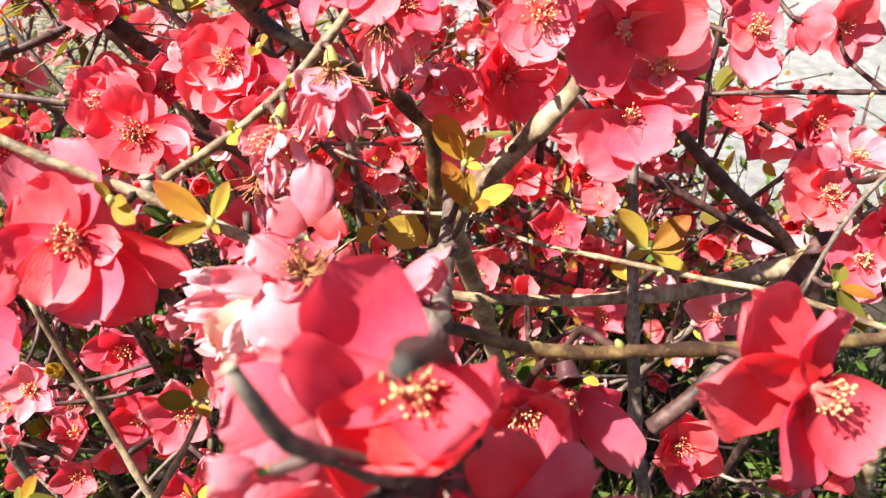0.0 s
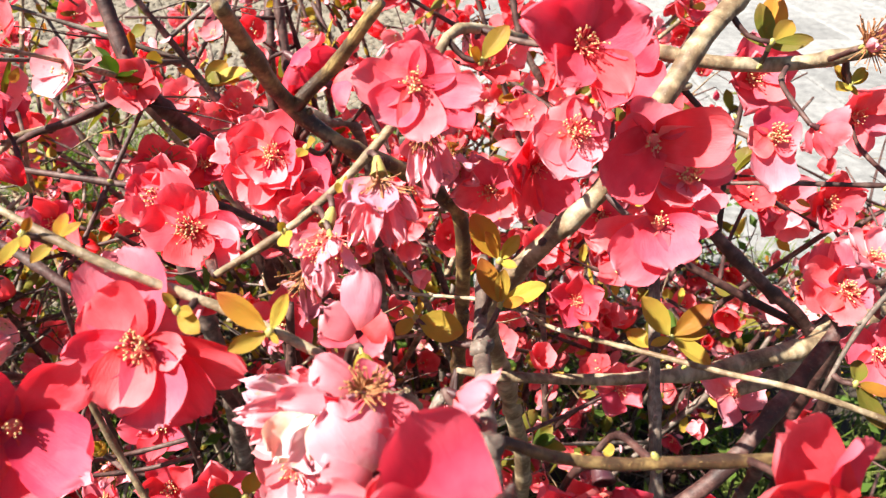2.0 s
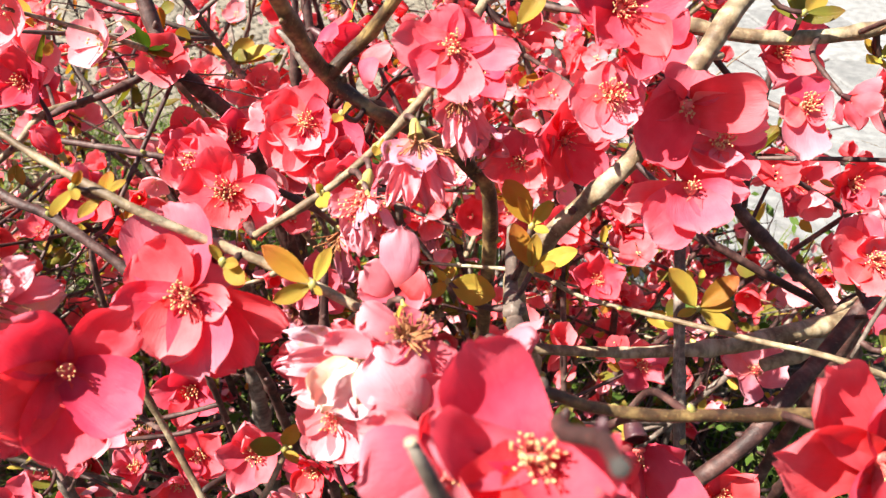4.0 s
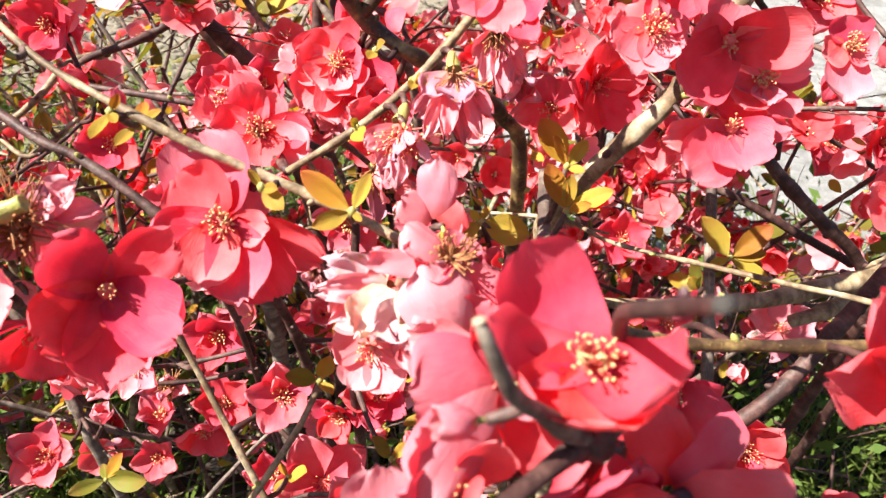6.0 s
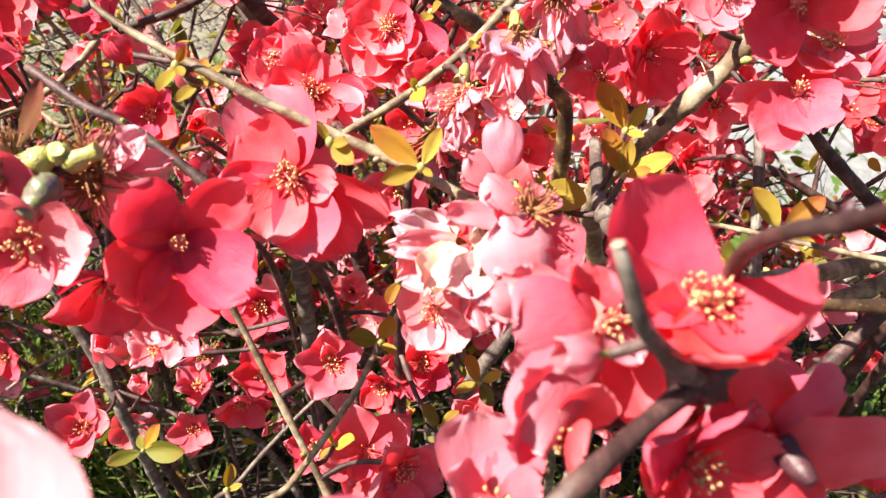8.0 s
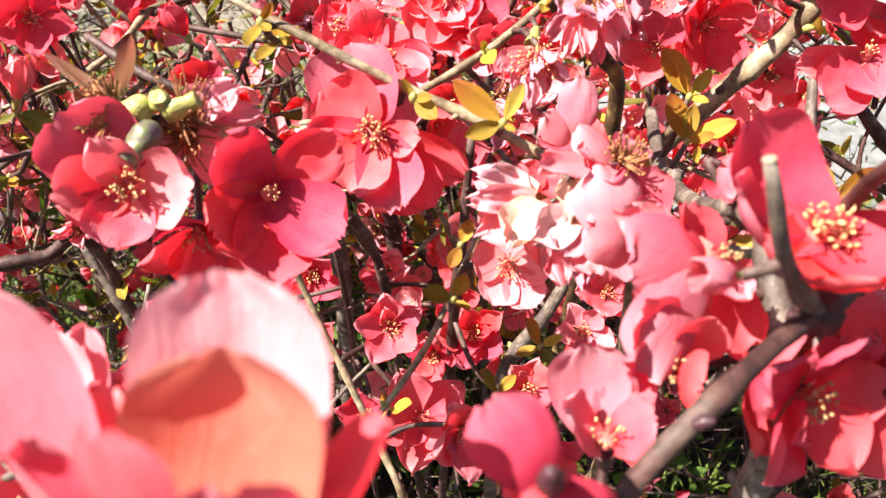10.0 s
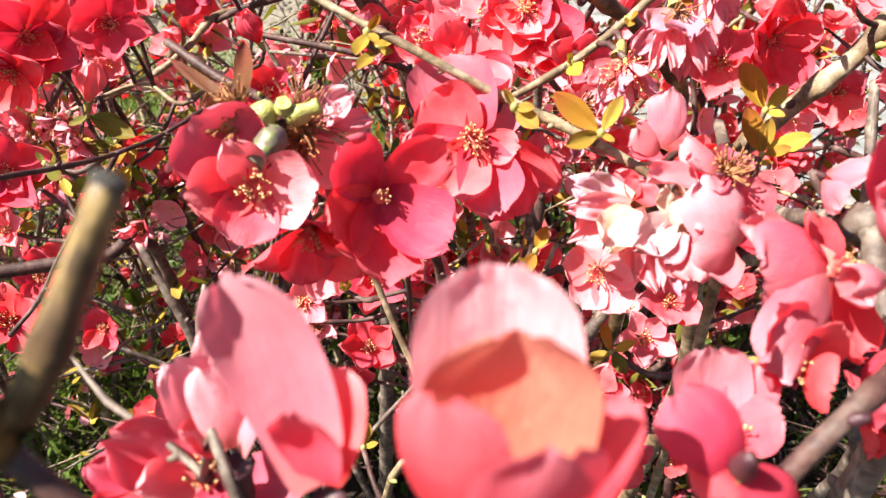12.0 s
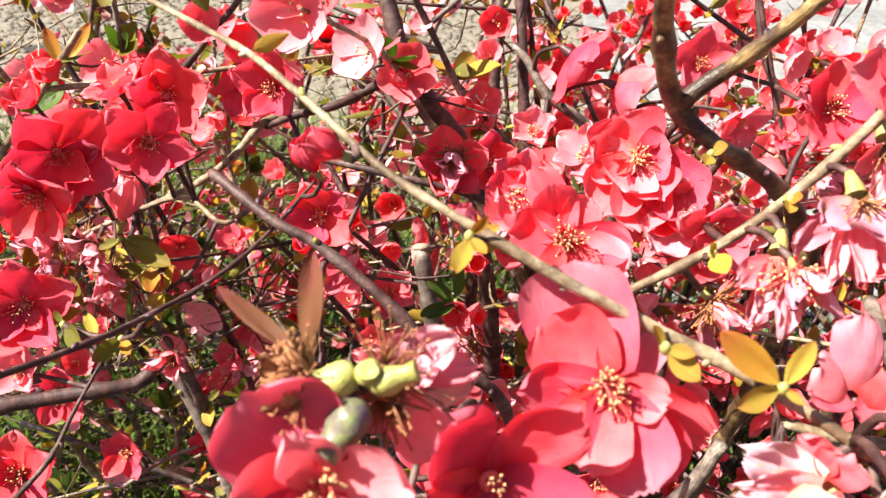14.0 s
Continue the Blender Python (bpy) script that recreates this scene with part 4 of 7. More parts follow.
leaves('second tuft of yellow and orange leaves on the thick branch', (0.0083, 0.2397, 0.6166), [(0.0006, 0.2471, 0.6330), (0.0252, 0.2410, 0.6252), (0.0094, 0.2435, 0.6304), (0.0169, 0.2353, 0.6222)], (-0.18, -0.61, 0.77), (BRONZE, YELLOW, YELLOW, BRONZE,), widths=0.44, seed=179)
leaves('olive and bronze leaves among the outer twigs', (-0.3255, 0.3439, 0.5700), [(-0.2967, 0.3376, 0.5614), (-0.3278, 0.3449, 0.5721), (-0.3077, 0.3465, 0.5679), (-0.3359, 0.3399, 0.5652)], (-0.16, -0.61, 0.78), (OLIVE, BRONZE, OLIVE,), widths=0.40, seed=189)
leaves('long olive leaves on the thin twig', (-0.3275, 0.3077, 0.5504), [(-0.3359, 0.3152, 0.5636), (-0.3482, 0.3045, 0.5447), (-0.3175, 0.2989, 0.5425)], (-0.16, -0.61, 0.78), (OLIVE, OLIVE, YELLOW,), widths=0.36, seed=190)
leaves('yellow leaves between the outer twigs', (-0.3097, 0.3486, 0.5374), [(-0.3060, 0.3568, 0.5500), (-0.3182, 0.3438, 0.5311), (-0.2999, 0.3448, 0.5299), (-0.3092, 0.3390, 0.5259)], (-0.16, -0.61, 0.78), (YELLOW, YELLOW, OLIVE,), widths=0.50, seed=191)
leaves('yellow-green leaves in the sun behind the twigs', (-0.3371, 0.3770, 0.5303), [(-0.3471, 0.3728, 0.5249), (-0.3286, 0.3791, 0.5323), (-0.3338, 0.3715, 0.5209)], (-0.16, -0.61, 0.78), (YELLOW, OLIVE,), widths=0.50, seed=192)
wilted('spent pink blossom among the outer twigs', -0.3704, 0.3567, 0.5594, (-0.19, -0.92, 0.33), 0.0340, mat=PINK, seed=181)
bud('pale pink bud on the outer twigs', -0.3316, 0.3571, 0.5732, (0.25, 0.16, 0.95), 0.0200, mat=PINK, seed=182)
bud('small pink bud on the outer twigs', -0.3547, 0.3433, 0.5735, (-0.44, 0.04, 0.90), 0.0140, mat=PINK, seed=183)
wilted('spent cream blossom among the outer twigs', -0.3442, 0.3486, 0.5614, (0.28, -0.96, 0.10), 0.0280, mat=BLUSH, seed=184)
wilted('hanging pink spent blossom on the outer twigs', -0.3344, 0.3439, 0.5525, (0.21, -0.91, -0.36), 0.0300, mat=PINK, seed=185)
wilted('small spent blossom low on the outer twigs', -0.3721, 0.3579, 0.5428, (-0.08, -0.98, 0.17), 0.0280, mat=WILT, seed=186)
flower('small pale pink blossom among the outer twigs', -0.3538, 0.2890, 0.5245, (0.16, -0.71, 0.68), 0.0260, mat=PINK, seed=187)
wilted('shrivelled pink blossom behind the leaf tuft', -0.3090, 0.3473, 0.4975, (0.10, -0.98, 0.18), 0.0280, mat=PINK, seed=188)
posed_blossom('dark crimson blossom wide open, rims bright against the sun', (-0.1240, 0.1480, 0.6369), (0.52, -0.74, 0.43), [((-0.1325, 0.1420, 0.6545), (0.73, -0.68, 0.12), 0.0180, RED, 0.20), ((-0.1060, 0.1541, 0.6509), (0.19, -0.97, 0.17), 0.0160, RED, 0.20), ((-0.1022, 0.1399, 0.6297), (-0.00, -0.67, 0.75), 0.0207, RED, 0.16), ((-0.1172, 0.1269, 0.6234), (0.46, -0.37, 0.81), 0.0200, RED, 0.18), ((-0.1325, 0.1269, 0.6360), (0.79, -0.34, 0.51), 0.0189, RED, 0.20)], RED, stamens=9, brush=0.005, spread=22, narrow=0.42, cup=0.95, wave=0.12, seed=148)
# Light put into petal colour: CORAL where sunlit, RED where shaded.
posed_blossom('large coral blossom with pale stamens and folded petals', (-0.0997, 0.1751, 0.6435), (0.03, -0.83, 0.56), [((-0.1127, 0.1972, 0.6624), (-0.08, -0.67, 0.73), 0.0264, CORAL, 0.16), ((-0.1151, 0.1837, 0.6542), (-0.03, -0.80, 0.60), 0.0204, RED, 0.18), ((-0.1188, 0.1680, 0.6425), (0.26, -0.77, 0.59), 0.0147, RED, 0.18), ((-0.1039, 0.1594, 0.6319), (0.10, -0.61, 0.79), 0.0184, CORAL, 0.14), ((-0.0904, 0.1577, 0.6290), (-0.08, -0.66, 0.75), 0.0191, CORAL, 0.14), ((-0.0861, 0.1719, 0.6437), (-0.20, -0.80, 0.57), 0.0108, CORAL, 0.16), ((-0.0829, 0.1686, 0.6224), (0.16, -0.90, 0.41), 0.0189, RED, 0.12), ((-0.0715, 0.1792, 0.6284), (0.35, -0.83, 0.43), 0.0127, RED, 0.10), ((-0.0888, 0.1950, 0.6511), (0.29, -0.48, 0.83), 0.0160, PINK, 0.12)], RED, stamens=36, brush=0.0075, spread=40, narrow=0.5, cup=0.95, seed=147)
posed_blossom('coral blossom with a curled white-rimmed petal', (-0.1546, 0.1334, 0.6453), (0.33, -0.86, 0.38), [((-0.1693, 0.1356, 0.6626), (0.33, -0.86, 0.39), 0.0241, CORAL, 0.18), ((-0.1677, 0.1226, 0.6471), (0.62, -0.69, 0.37), 0.0168, CORAL, 0.16), ((-0.1573, 0.1286, 0.6589), (0.53, -0.82, -0.19), 0.0118, PINK, 0.12), ((-0.1370, 0.1286, 0.6480), (-0.30, -0.88, 0.37), 0.0195, PINK, 0.20), ((-0.1545, 0.1184, 0.6361), (0.39, -0.48, 0.79), 0.0162, CORAL, 0.14)], CORAL, stamens=34, brush=0.0075, spread=40, narrow=0.55, cup=1.15, wave=0.1, seed=149)
posed_blossom('red cupped blossom close by, glowing in sunlight', (-0.0054, 0.0924, 0.6648), (-0.03, -0.50, 0.86), [((-0.0179, 0.1011, 0.6835), (0.26, -0.80, 0.55), 0.0188, RED, 0.26), ((0.0060, 0.0769, 0.6767), (-0.69, 0.05, 0.73), 0.0170, RED, 0.28), ((-0.0233, 0.0854, 0.6777), (0.63, -0.41, 0.66), 0.0128, CORAL, 0.26), ((-0.0136, 0.0761, 0.6677), (0.29, 0.03, 0.96), 0.0178, RED, 0.30), ((-0.0014, 0.0733, 0.6697), (-0.23, 0.20, 0.95), 0.0171, RED, 0.30)], RED, stamens=40, brush=0.0085, spread=36, narrow=0.62, cup=1.3, wave=0.06, seed=161)
posed_blossom('broad coral blossom facing forward', (-0.0233, 0.2395, 0.7009), (0.01, -0.82, 0.57), [((-0.0193, 0.2244, 0.6882), (-0.05, -0.65, 0.76), 0.0153, CORAL, 0.14), ((-0.0427, 0.2384, 0.7032), (0.12, -0.82, 0.56), 0.0155, CORAL, 0.16), ((-0.0345, 0.2296, 0.6936), (0.17, -0.70, 0.69), 0.0163, CORAL, 0.16), ((-0.0020, 0.2347, 0.7003), (-0.16, -0.80, 0.58), 0.0112, CORAL, 0.14), ((-0.0305, 0.2474, 0.7110), (-0.02, -0.80, 0.60), 0.0174, RED, 0.16), ((-0.0130, 0.2453, 0.7090), (0.01, -0.82, 0.57), 0.0156, RED, 0.16)], CORAL, stamens=26, brush=0.0065, spread=34, cup=0.95, narrow=0.5, seed=15)
posed_blossom('coral-pink blossom turned sideways close by', (-0.0201, 0.1014, 0.6520), (0.66, -0.54, 0.52), [((-0.0380, 0.0933, 0.6538), (-0.38, 0.72, -0.58), 0.0216, CORAL, 0.12), ((-0.0234, 0.1110, 0.6601), (0.62, -0.37, 0.69), 0.0146, RED, 0.16), ((-0.0341, 0.0812, 0.6379), (-0.57, 0.70, -0.43), 0.0188, PINK, 0.10), ((-0.0382, 0.1047, 0.6607), (0.29, -0.52, 0.80), 0.0116, PINK, 0.20), ((-0.0088, 0.0967, 0.6340), (0.64, -0.53, 0.55), 0.0169, RED, 0.14), ((-0.0127, 0.0957, 0.6480), (0.30, -0.27, 0.92), 0.0093, PINK, 0.20)], CORAL, stamens=20, brush=0.006, spread=36, narrow=0.5, cup=1.0, calyx=1.0, wave=0.1, seed=162)
posed_blossom('broad pale pink blossom beside the faded ones', (-0.0280, 0.1344, 0.6356), (0.37, -0.63, 0.68), [((-0.0386, 0.1411, 0.6528), (-0.46, 0.69, -0.55), 0.0205, BLUSH, 0.11), ((-0.0268, 0.1475, 0.6508), (0.37, -0.72, 0.59), 0.0174, CORAL, 0.18), ((-0.0406, 0.1302, 0.6412), (-0.48, 0.60, -0.64), 0.0149, PINK, 0.11), ((-0.0219, 0.1416, 0.6428), (0.27, -0.78, 0.56), 0.0125, CORAL, 0.16), ((-0.0369, 0.1277, 0.6332), (0.32, -0.67, 0.67), 0.0137, PINK, 0.18)], PINK, stamens=0, narrow=0.5, cup=1.0, wave=0.1, seed=156)
posed_blossom('faded blossom dropping white and cream petals', (-0.0502, 0.1667, 0.6298), (-0.21, -0.85, 0.49), [((-0.0674, 0.1650, 0.6357), (0.22, -0.89, 0.39), 0.0129, FADED, 0.20), ((-0.0675, 0.1580, 0.6222), (0.09, -0.75, 0.66), 0.0145, PINK, 0.12), ((-0.0682, 0.1591, 0.6318), (0.38, -0.76, 0.52), 0.0083, BLUSH, 0.12), ((-0.0587, 0.1525, 0.6234), (0.10, -0.46, 0.88), 0.0127, CREAM, 0.12), ((-0.0467, 0.1689, 0.6368), (-0.25, -0.88, 0.41), 0.0122, CORAL, 0.20), ((-0.0496, 0.1515, 0.6146), (-0.22, -0.70, 0.68), 0.0076, PINK, 0.14), ((-0.0419, 0.1532, 0.6103), (-0.21, -0.84, 0.49), 0.0091, PINK, 0.14), ((-0.0572, 0.1733, 0.6359), (-0.27, -0.79, 0.55), 0.0123, CORAL, 0.16)], FADED, stamens=0, dry=True, wilt=True, cup=0.7, wave=0.24, narrow=0.5, seed=154)
posed_blossom('cream-petalled faded blossom under the tan branch', (-0.0395, 0.1534, 0.6333), (-0.02, -0.86, 0.52), [((-0.0517, 0.1427, 0.6312), (0.42, -0.61, 0.67), 0.0119, FADED, 0.12), ((-0.0418, 0.1547, 0.6436), (0.07, -0.99, 0.15), 0.0120, CREAM, 0.12), ((-0.0377, 0.1412, 0.6169), (-0.02, -0.80, 0.60), 0.0071, WILT, 0.20), ((-0.0352, 0.1402, 0.6226), (-0.10, -0.65, 0.76), 0.0161, PINK, 0.20), ((-0.0447, 0.1436, 0.6258), (0.12, -0.64, 0.76), 0.0113, BLUSH, 0.12), ((-0.0307, 0.1566, 0.6372), (0.06, -0.83, 0.55), 0.0128, PINK, 0.18)], FADED, stamens=0, dry=True, wilt=True, cup=0.65, wave=0.22, narrow=0.5, seed=155)
posed_blossom('pink blossom past its best with a brush of brown stamens', (-0.0321, 0.1471, 0.6516), (0.32, -0.26, 0.91), [((-0.0448, 0.1491, 0.6588), (-0.44, 0.28, -0.85), 0.0111, PINK, 0.13), ((-0.0520, 0.1411, 0.6547), (0.23, -0.29, 0.93), 0.0090, PINK, 0.20), ((-0.0428, 0.1426, 0.6576), (0.53, -0.18, 0.83), 0.0058, BLUSH, 0.22), ((-0.0281, 0.1530, 0.6548), (0.15, -0.55, 0.82), 0.0106, CORAL, 0.18), ((-0.0400, 0.1402, 0.6512), (0.24, -0.33, 0.91), 0.0097, CORAL, 0.16)], PINK, stamens=46, brush=0.006, spread=55, dry=True, wilt=True, cup=1.0, wave=0.12, narrow=0.5, seed=158)
posed_blossom('tall-petalled pink blossom with a sharp leaf shadow', (-0.0389, 0.1927, 0.6362), (0.03, -0.45, 0.89), [((-0.0389, 0.2032, 0.6533), (-0.03, 0.85, -0.52), 0.0125, PINK, 0.11), ((-0.0495, 0.1931, 0.6443), (-0.50, 0.54, -0.68), 0.0124, PINK, 0.10), ((-0.0313, 0.1974, 0.6407), (0.14, 0.56, -0.82), 0.0142, RED, 0.09), ((-0.0504, 0.1872, 0.6386), (0.34, -0.32, 0.88), 0.0099, CORAL, 0.16), ((-0.0316, 0.1879, 0.6329), (0.08, -0.48, 0.87), 0.0099, CORAL, 0.16)], PINK, stamens=0, cup=1.1, narrow=0.55, wave=0.1, seed=30)
# Three petals set to RED to deepen the shade on this blossom's back.
posed_blossom('coral blossom seen from behind with a dark purple calyx', (0.0128, 0.0895, 0.6359), (-0.36, 0.93, -0.00), [((0.0107, 0.1021, 0.6467), (-0.40, 0.56, -0.73), 0.0165, RED, 0.14), ((0.0284, 0.0986, 0.6417), (-0.49, 0.87, -0.05), 0.0192, CORAL, 0.14), ((0.0390, 0.0916, 0.6295), (-0.10, 0.99, -0.07), 0.0176, CORAL, 0.14), ((-0.0010, 0.0934, 0.6339), (0.26, 0.96, 0.10), 0.0154, RED, 0.14), ((0.0203, 0.0825, 0.6165), (-0.24, 0.88, -0.41), 0.0176, RED, 0.14)], CORAL, stamens=0, narrow=0.45, calyx=1.15, cup=0.8, stalk=False, wave=0.1, seed=163)
posed_blossom('round pink blossom with a yellow-green calyx', (-0.0396, 0.0788, 0.6232), (-0.12, -0.23, 0.97), [((-0.0444, 0.0902, 0.6380), (0.05, -0.78, 0.62), 0.0164, PINK, 0.22), ((-0.0336, 0.0900, 0.6349), (-0.31, -0.60, 0.73), 0.0115, CORAL, 0.16), ((-0.0478, 0.0767, 0.6336), (0.79, -0.18, 0.59), 0.0122, PINK, 0.12), ((-0.0311, 0.0785, 0.6314), (-0.68, -0.27, 0.69), 0.0128, CORAL, 0.14)], CORAL, stamens=8, calyx=1.0, cup=0.75, narrow=0.5, wave=0.1, seed=146)
# Back petal coloured paler to stand for sun, front ones darker for shade.
posed_blossom('large near blossom opening upwards, back petal coloured pale for sunlight', (-0.0876, 0.0123, 0.6710), (-0.05, 0.44, 0.89), [((-0.0903, 0.0290, 0.6940), (0.23, -0.77, 0.59), 0.0183, BLUSH, 0.12), ((-0.0869, 0.0199, 0.6923), (0.06, -0.94, 0.33), 0.0175, APRICOT_SHADED, 0.14), ((-0.0939, 0.0100, 0.6926), (0.31, 0.93, 0.19), 0.0119, RED, 0.14), ((-0.0740, 0.0236, 0.6816), (-0.66, 0.11, 0.74), 0.0144, RED, 0.12), ((-0.0837, 0.0073, 0.6907), (-0.28, 0.91, 0.29), 0.0127, CORAL, 0.12)], PINK, stamens=0, cup=0.75, wave=0.035, narrow=0.6, seed=143)
posed_blossom('tall pointed pink petals of a near half-open blossom', (-0.1095, 0.0237, 0.6618), (-0.31, -0.17, 0.94), [((-0.1232, 0.0349, 0.6850), (0.14, -0.86, 0.50), 0.0122, PINK, 0.10), ((-0.1097, 0.0351, 0.6724), (-0.36, -0.64, 0.68), 0.0105, CORAL, 0.12), ((-0.1129, 0.0248, 0.6734), (-0.16, -0.99, 0.05), 0.0086, CORAL, 0.14)], PINK, stamens=0, cup=0.8, wave=0.05, narrow=0.5, calyx=0.9, seed=177)
posed_blossom('pale blossom with upright white petals on a purple calyx', (-0.1357, 0.0557, 0.6317), (-0.14, 0.12, 0.98), [((-0.1407, 0.0698, 0.6511), (0.09, -0.79, 0.60), 0.0120, BLUSH, 0.14), ((-0.1469, 0.0619, 0.6469), (0.71, -0.29, 0.64), 0.0108, BLUSH, 0.16), ((-0.1360, 0.0729, 0.6498), (-0.21, -0.71, 0.67), 0.0116, PINK, 0.14), ((-0.1397, 0.0590, 0.6488), (-0.16, 0.96, -0.22), 0.0096, BLUSH, 0.10), ((-0.1297, 0.0617, 0.6462), (0.82, 0.33, -0.48), 0.0107, BLUSH, 0.09), ((-0.1433, 0.0535, 0.6387), (0.56, 0.40, 0.73), 0.0091, CORAL, 0.16)], PINK, stamens=0, calyx=1.3, cup=1.0, narrow=0.5, wave=0.08, seed=144)
posed_blossom('deep red blossom in the shade of the branch', (0.0830, 0.1275, 0.6333), (0.51, -0.85, 0.17), [((0.0646, 0.1280, 0.6585), (0.41, -0.86, 0.31), 0.0200, RED, 0.16), ((0.0849, 0.1303, 0.6528), (0.50, -0.86, 0.08), 0.0142, RED, 0.18), ((0.0550, 0.1155, 0.6424), (0.44, -0.88, 0.19), 0.0199, RED, 0.16), ((0.0750, 0.1122, 0.6200), (0.65, -0.66, 0.37), 0.0242, RED, 0.16), ((0.0985, 0.1209, 0.6207), (0.13, -0.80, 0.58), 0.0215, RED, 0.16)], RED, stamens=34, brush=0.0085, spread=36, cup=0.95, narrow=0.5, wave=0.08, seed=2)
# Shaded inner petals are RED, sunlit ones CORAL and PINK: painted light.
posed_blossom('large red bell of a blossom, lit from above', (0.0590, 0.2502, 0.6796), (0.04, -0.97, 0.24), [((0.0425, 0.2323, 0.6667), (0.39, -0.75, 0.54), 0.0234, RED, 0.20), ((0.0853, 0.2455, 0.6835), (-0.20, -0.96, 0.21), 0.0201, RED, 0.20), ((0.0628, 0.2610, 0.6893), (0.21, -0.70, 0.69), 0.0216, CORAL, 0.18), ((0.0897, 0.2506, 0.6724), (0.07, -0.97, 0.23), 0.0166, PINK, 0.16), ((0.0468, 0.2513, 0.6823), (-0.03, -0.97, 0.26), 0.0146, CORAL, 0.18)], RED, stamens=12, brush=0.006, narrow=0.6, cup=1.1, wave=0.06, seed=164)
posed_blossom('coral blossom with yellow stamens under the bell', (0.0742, 0.2509, 0.6641), (0.01, -0.45, 0.89), [((0.0647, 0.2417, 0.6594), (-0.00, -0.46, 0.89), 0.0148, CORAL, 0.18), ((0.0842, 0.2426, 0.6557), (0.17, -0.59, 0.79), 0.0138, CORAL, 0.18), ((0.0908, 0.2558, 0.6671), (-0.03, -0.46, 0.89), 0.0110, CORAL, 0.16), ((0.0639, 0.2494, 0.6643), (0.08, -0.44, 0.90), 0.0099, CORAL, 0.16), ((0.0746, 0.2408, 0.6611), (0.00, -0.29, 0.96), 0.0118, PINK, 0.16)], CORAL, stamens=34, brush=0.007, spread=45, cup=1.0, narrow=0.5, seed=18)
posed_blossom('coral blossom with a shadow across its lower petals', (0.0624, 0.2385, 0.6524), (-0.02, -0.80, 0.60), [((0.0379, 0.2298, 0.6514), (0.24, -0.74, 0.63), 0.0120, CORAL, 0.18), ((0.0678, 0.2485, 0.6606), (0.07, -0.66, 0.75), 0.0178, RED, 0.16), ((0.0827, 0.2375, 0.6532), (-0.06, -0.80, 0.60), 0.0102, CORAL, 0.16), ((0.0466, 0.2209, 0.6421), (0.18, -0.61, 0.77), 0.0202, CORAL, 0.14), ((0.0647, 0.2222, 0.6448), (-0.09, -0.43, 0.90), 0.0221, CORAL, 0.14), ((0.0743, 0.2313, 0.6495), (-0.25, -0.69, 0.68), 0.0155, CORAL, 0.14)], CORAL, stamens=12, brush=0.006, spread=25, cup=0.9, narrow=0.5, wave=0.1, seed=19)
posed_blossom('coral blossom with long orange stamens', (0.0300, 0.2412, 0.6850), (0.03, -0.80, 0.60), [((0.0173, 0.2349, 0.6814), (0.18, -0.73, 0.65), 0.0157, CORAL, 0.16), ((0.0235, 0.2259, 0.6759), (0.16, -0.55, 0.82), 0.0174, PINK, 0.14), ((0.0332, 0.2302, 0.6764), (-0.03, -0.62, 0.78), 0.0138, PINK, 0.14), ((0.0407, 0.2371, 0.6814), (-0.07, -0.76, 0.64), 0.0139, CORAL, 0.16), ((0.0221, 0.2470, 0.6912), (-0.03, -0.75, 0.66), 0.0159, CORAL, 0.16), ((0.0371, 0.2478, 0.6915), (0.09, -0.74, 0.66), 0.0159, CORAL, 0.16)], CORAL, stamens=36, brush=0.009, spread=42, cup=1.0, narrow=0.5, seed=17)
posed_blossom('coral blossom with one long lower petal', (0.1137, 0.2793, 0.6704), (0.03, -0.80, 0.60), [((0.1128, 0.2836, 0.6813), (0.05, -0.93, 0.37), 0.0170, RED, 0.20), ((0.1114, 0.2614, 0.6567), (0.06, -0.61, 0.79), 0.0179, PINK, 0.14), ((0.1031, 0.2733, 0.6690), (0.30, -0.68, 0.67), 0.0131, CORAL, 0.18), ((0.1224, 0.2753, 0.6690), (-0.22, -0.71, 0.67), 0.0149, CORAL, 0.16)], CORAL, stamens=38, brush=0.0075, spread=34, cup=1.0, narrow=0.5, seed=20)
# The PINK lower petal carries sunlight in its colour.
posed_blossom('coral blossom with a hanging brush of stamens', (-0.1096, 0.2542, 0.6399), (0.05, -0.87, 0.49), [((-0.1160, 0.2586, 0.6564), (0.13, -0.94, 0.30), 0.0145, CORAL, 0.22), ((-0.1230, 0.2704, 0.6565), (-0.08, -0.74, 0.66), 0.0154, RED, 0.14), ((-0.1312, 0.2641, 0.6502), (-0.11, -0.82, 0.57), 0.0143, CORAL, 0.14), ((-0.1275, 0.2512, 0.6407), (0.17, -0.86, 0.48), 0.0172, RED, 0.16), ((-0.1033, 0.2598, 0.6526), (0.01, -0.92, 0.40), 0.0126, CORAL, 0.20), ((-0.0890, 0.2502, 0.6411), (-0.19, -0.85, 0.49), 0.0137, RED, 0.18), ((-0.0900, 0.2449, 0.6326), (-0.16, -0.80, 0.58), 0.0182, PINK, 0.14), ((-0.1062, 0.2415, 0.6310), (-0.05, -0.58, 0.81), 0.0191, RED, 0.14)], CORAL, stamens=44, brush=0.0095, spread=50, cup=1.05, narrow=0.45, seed=7)
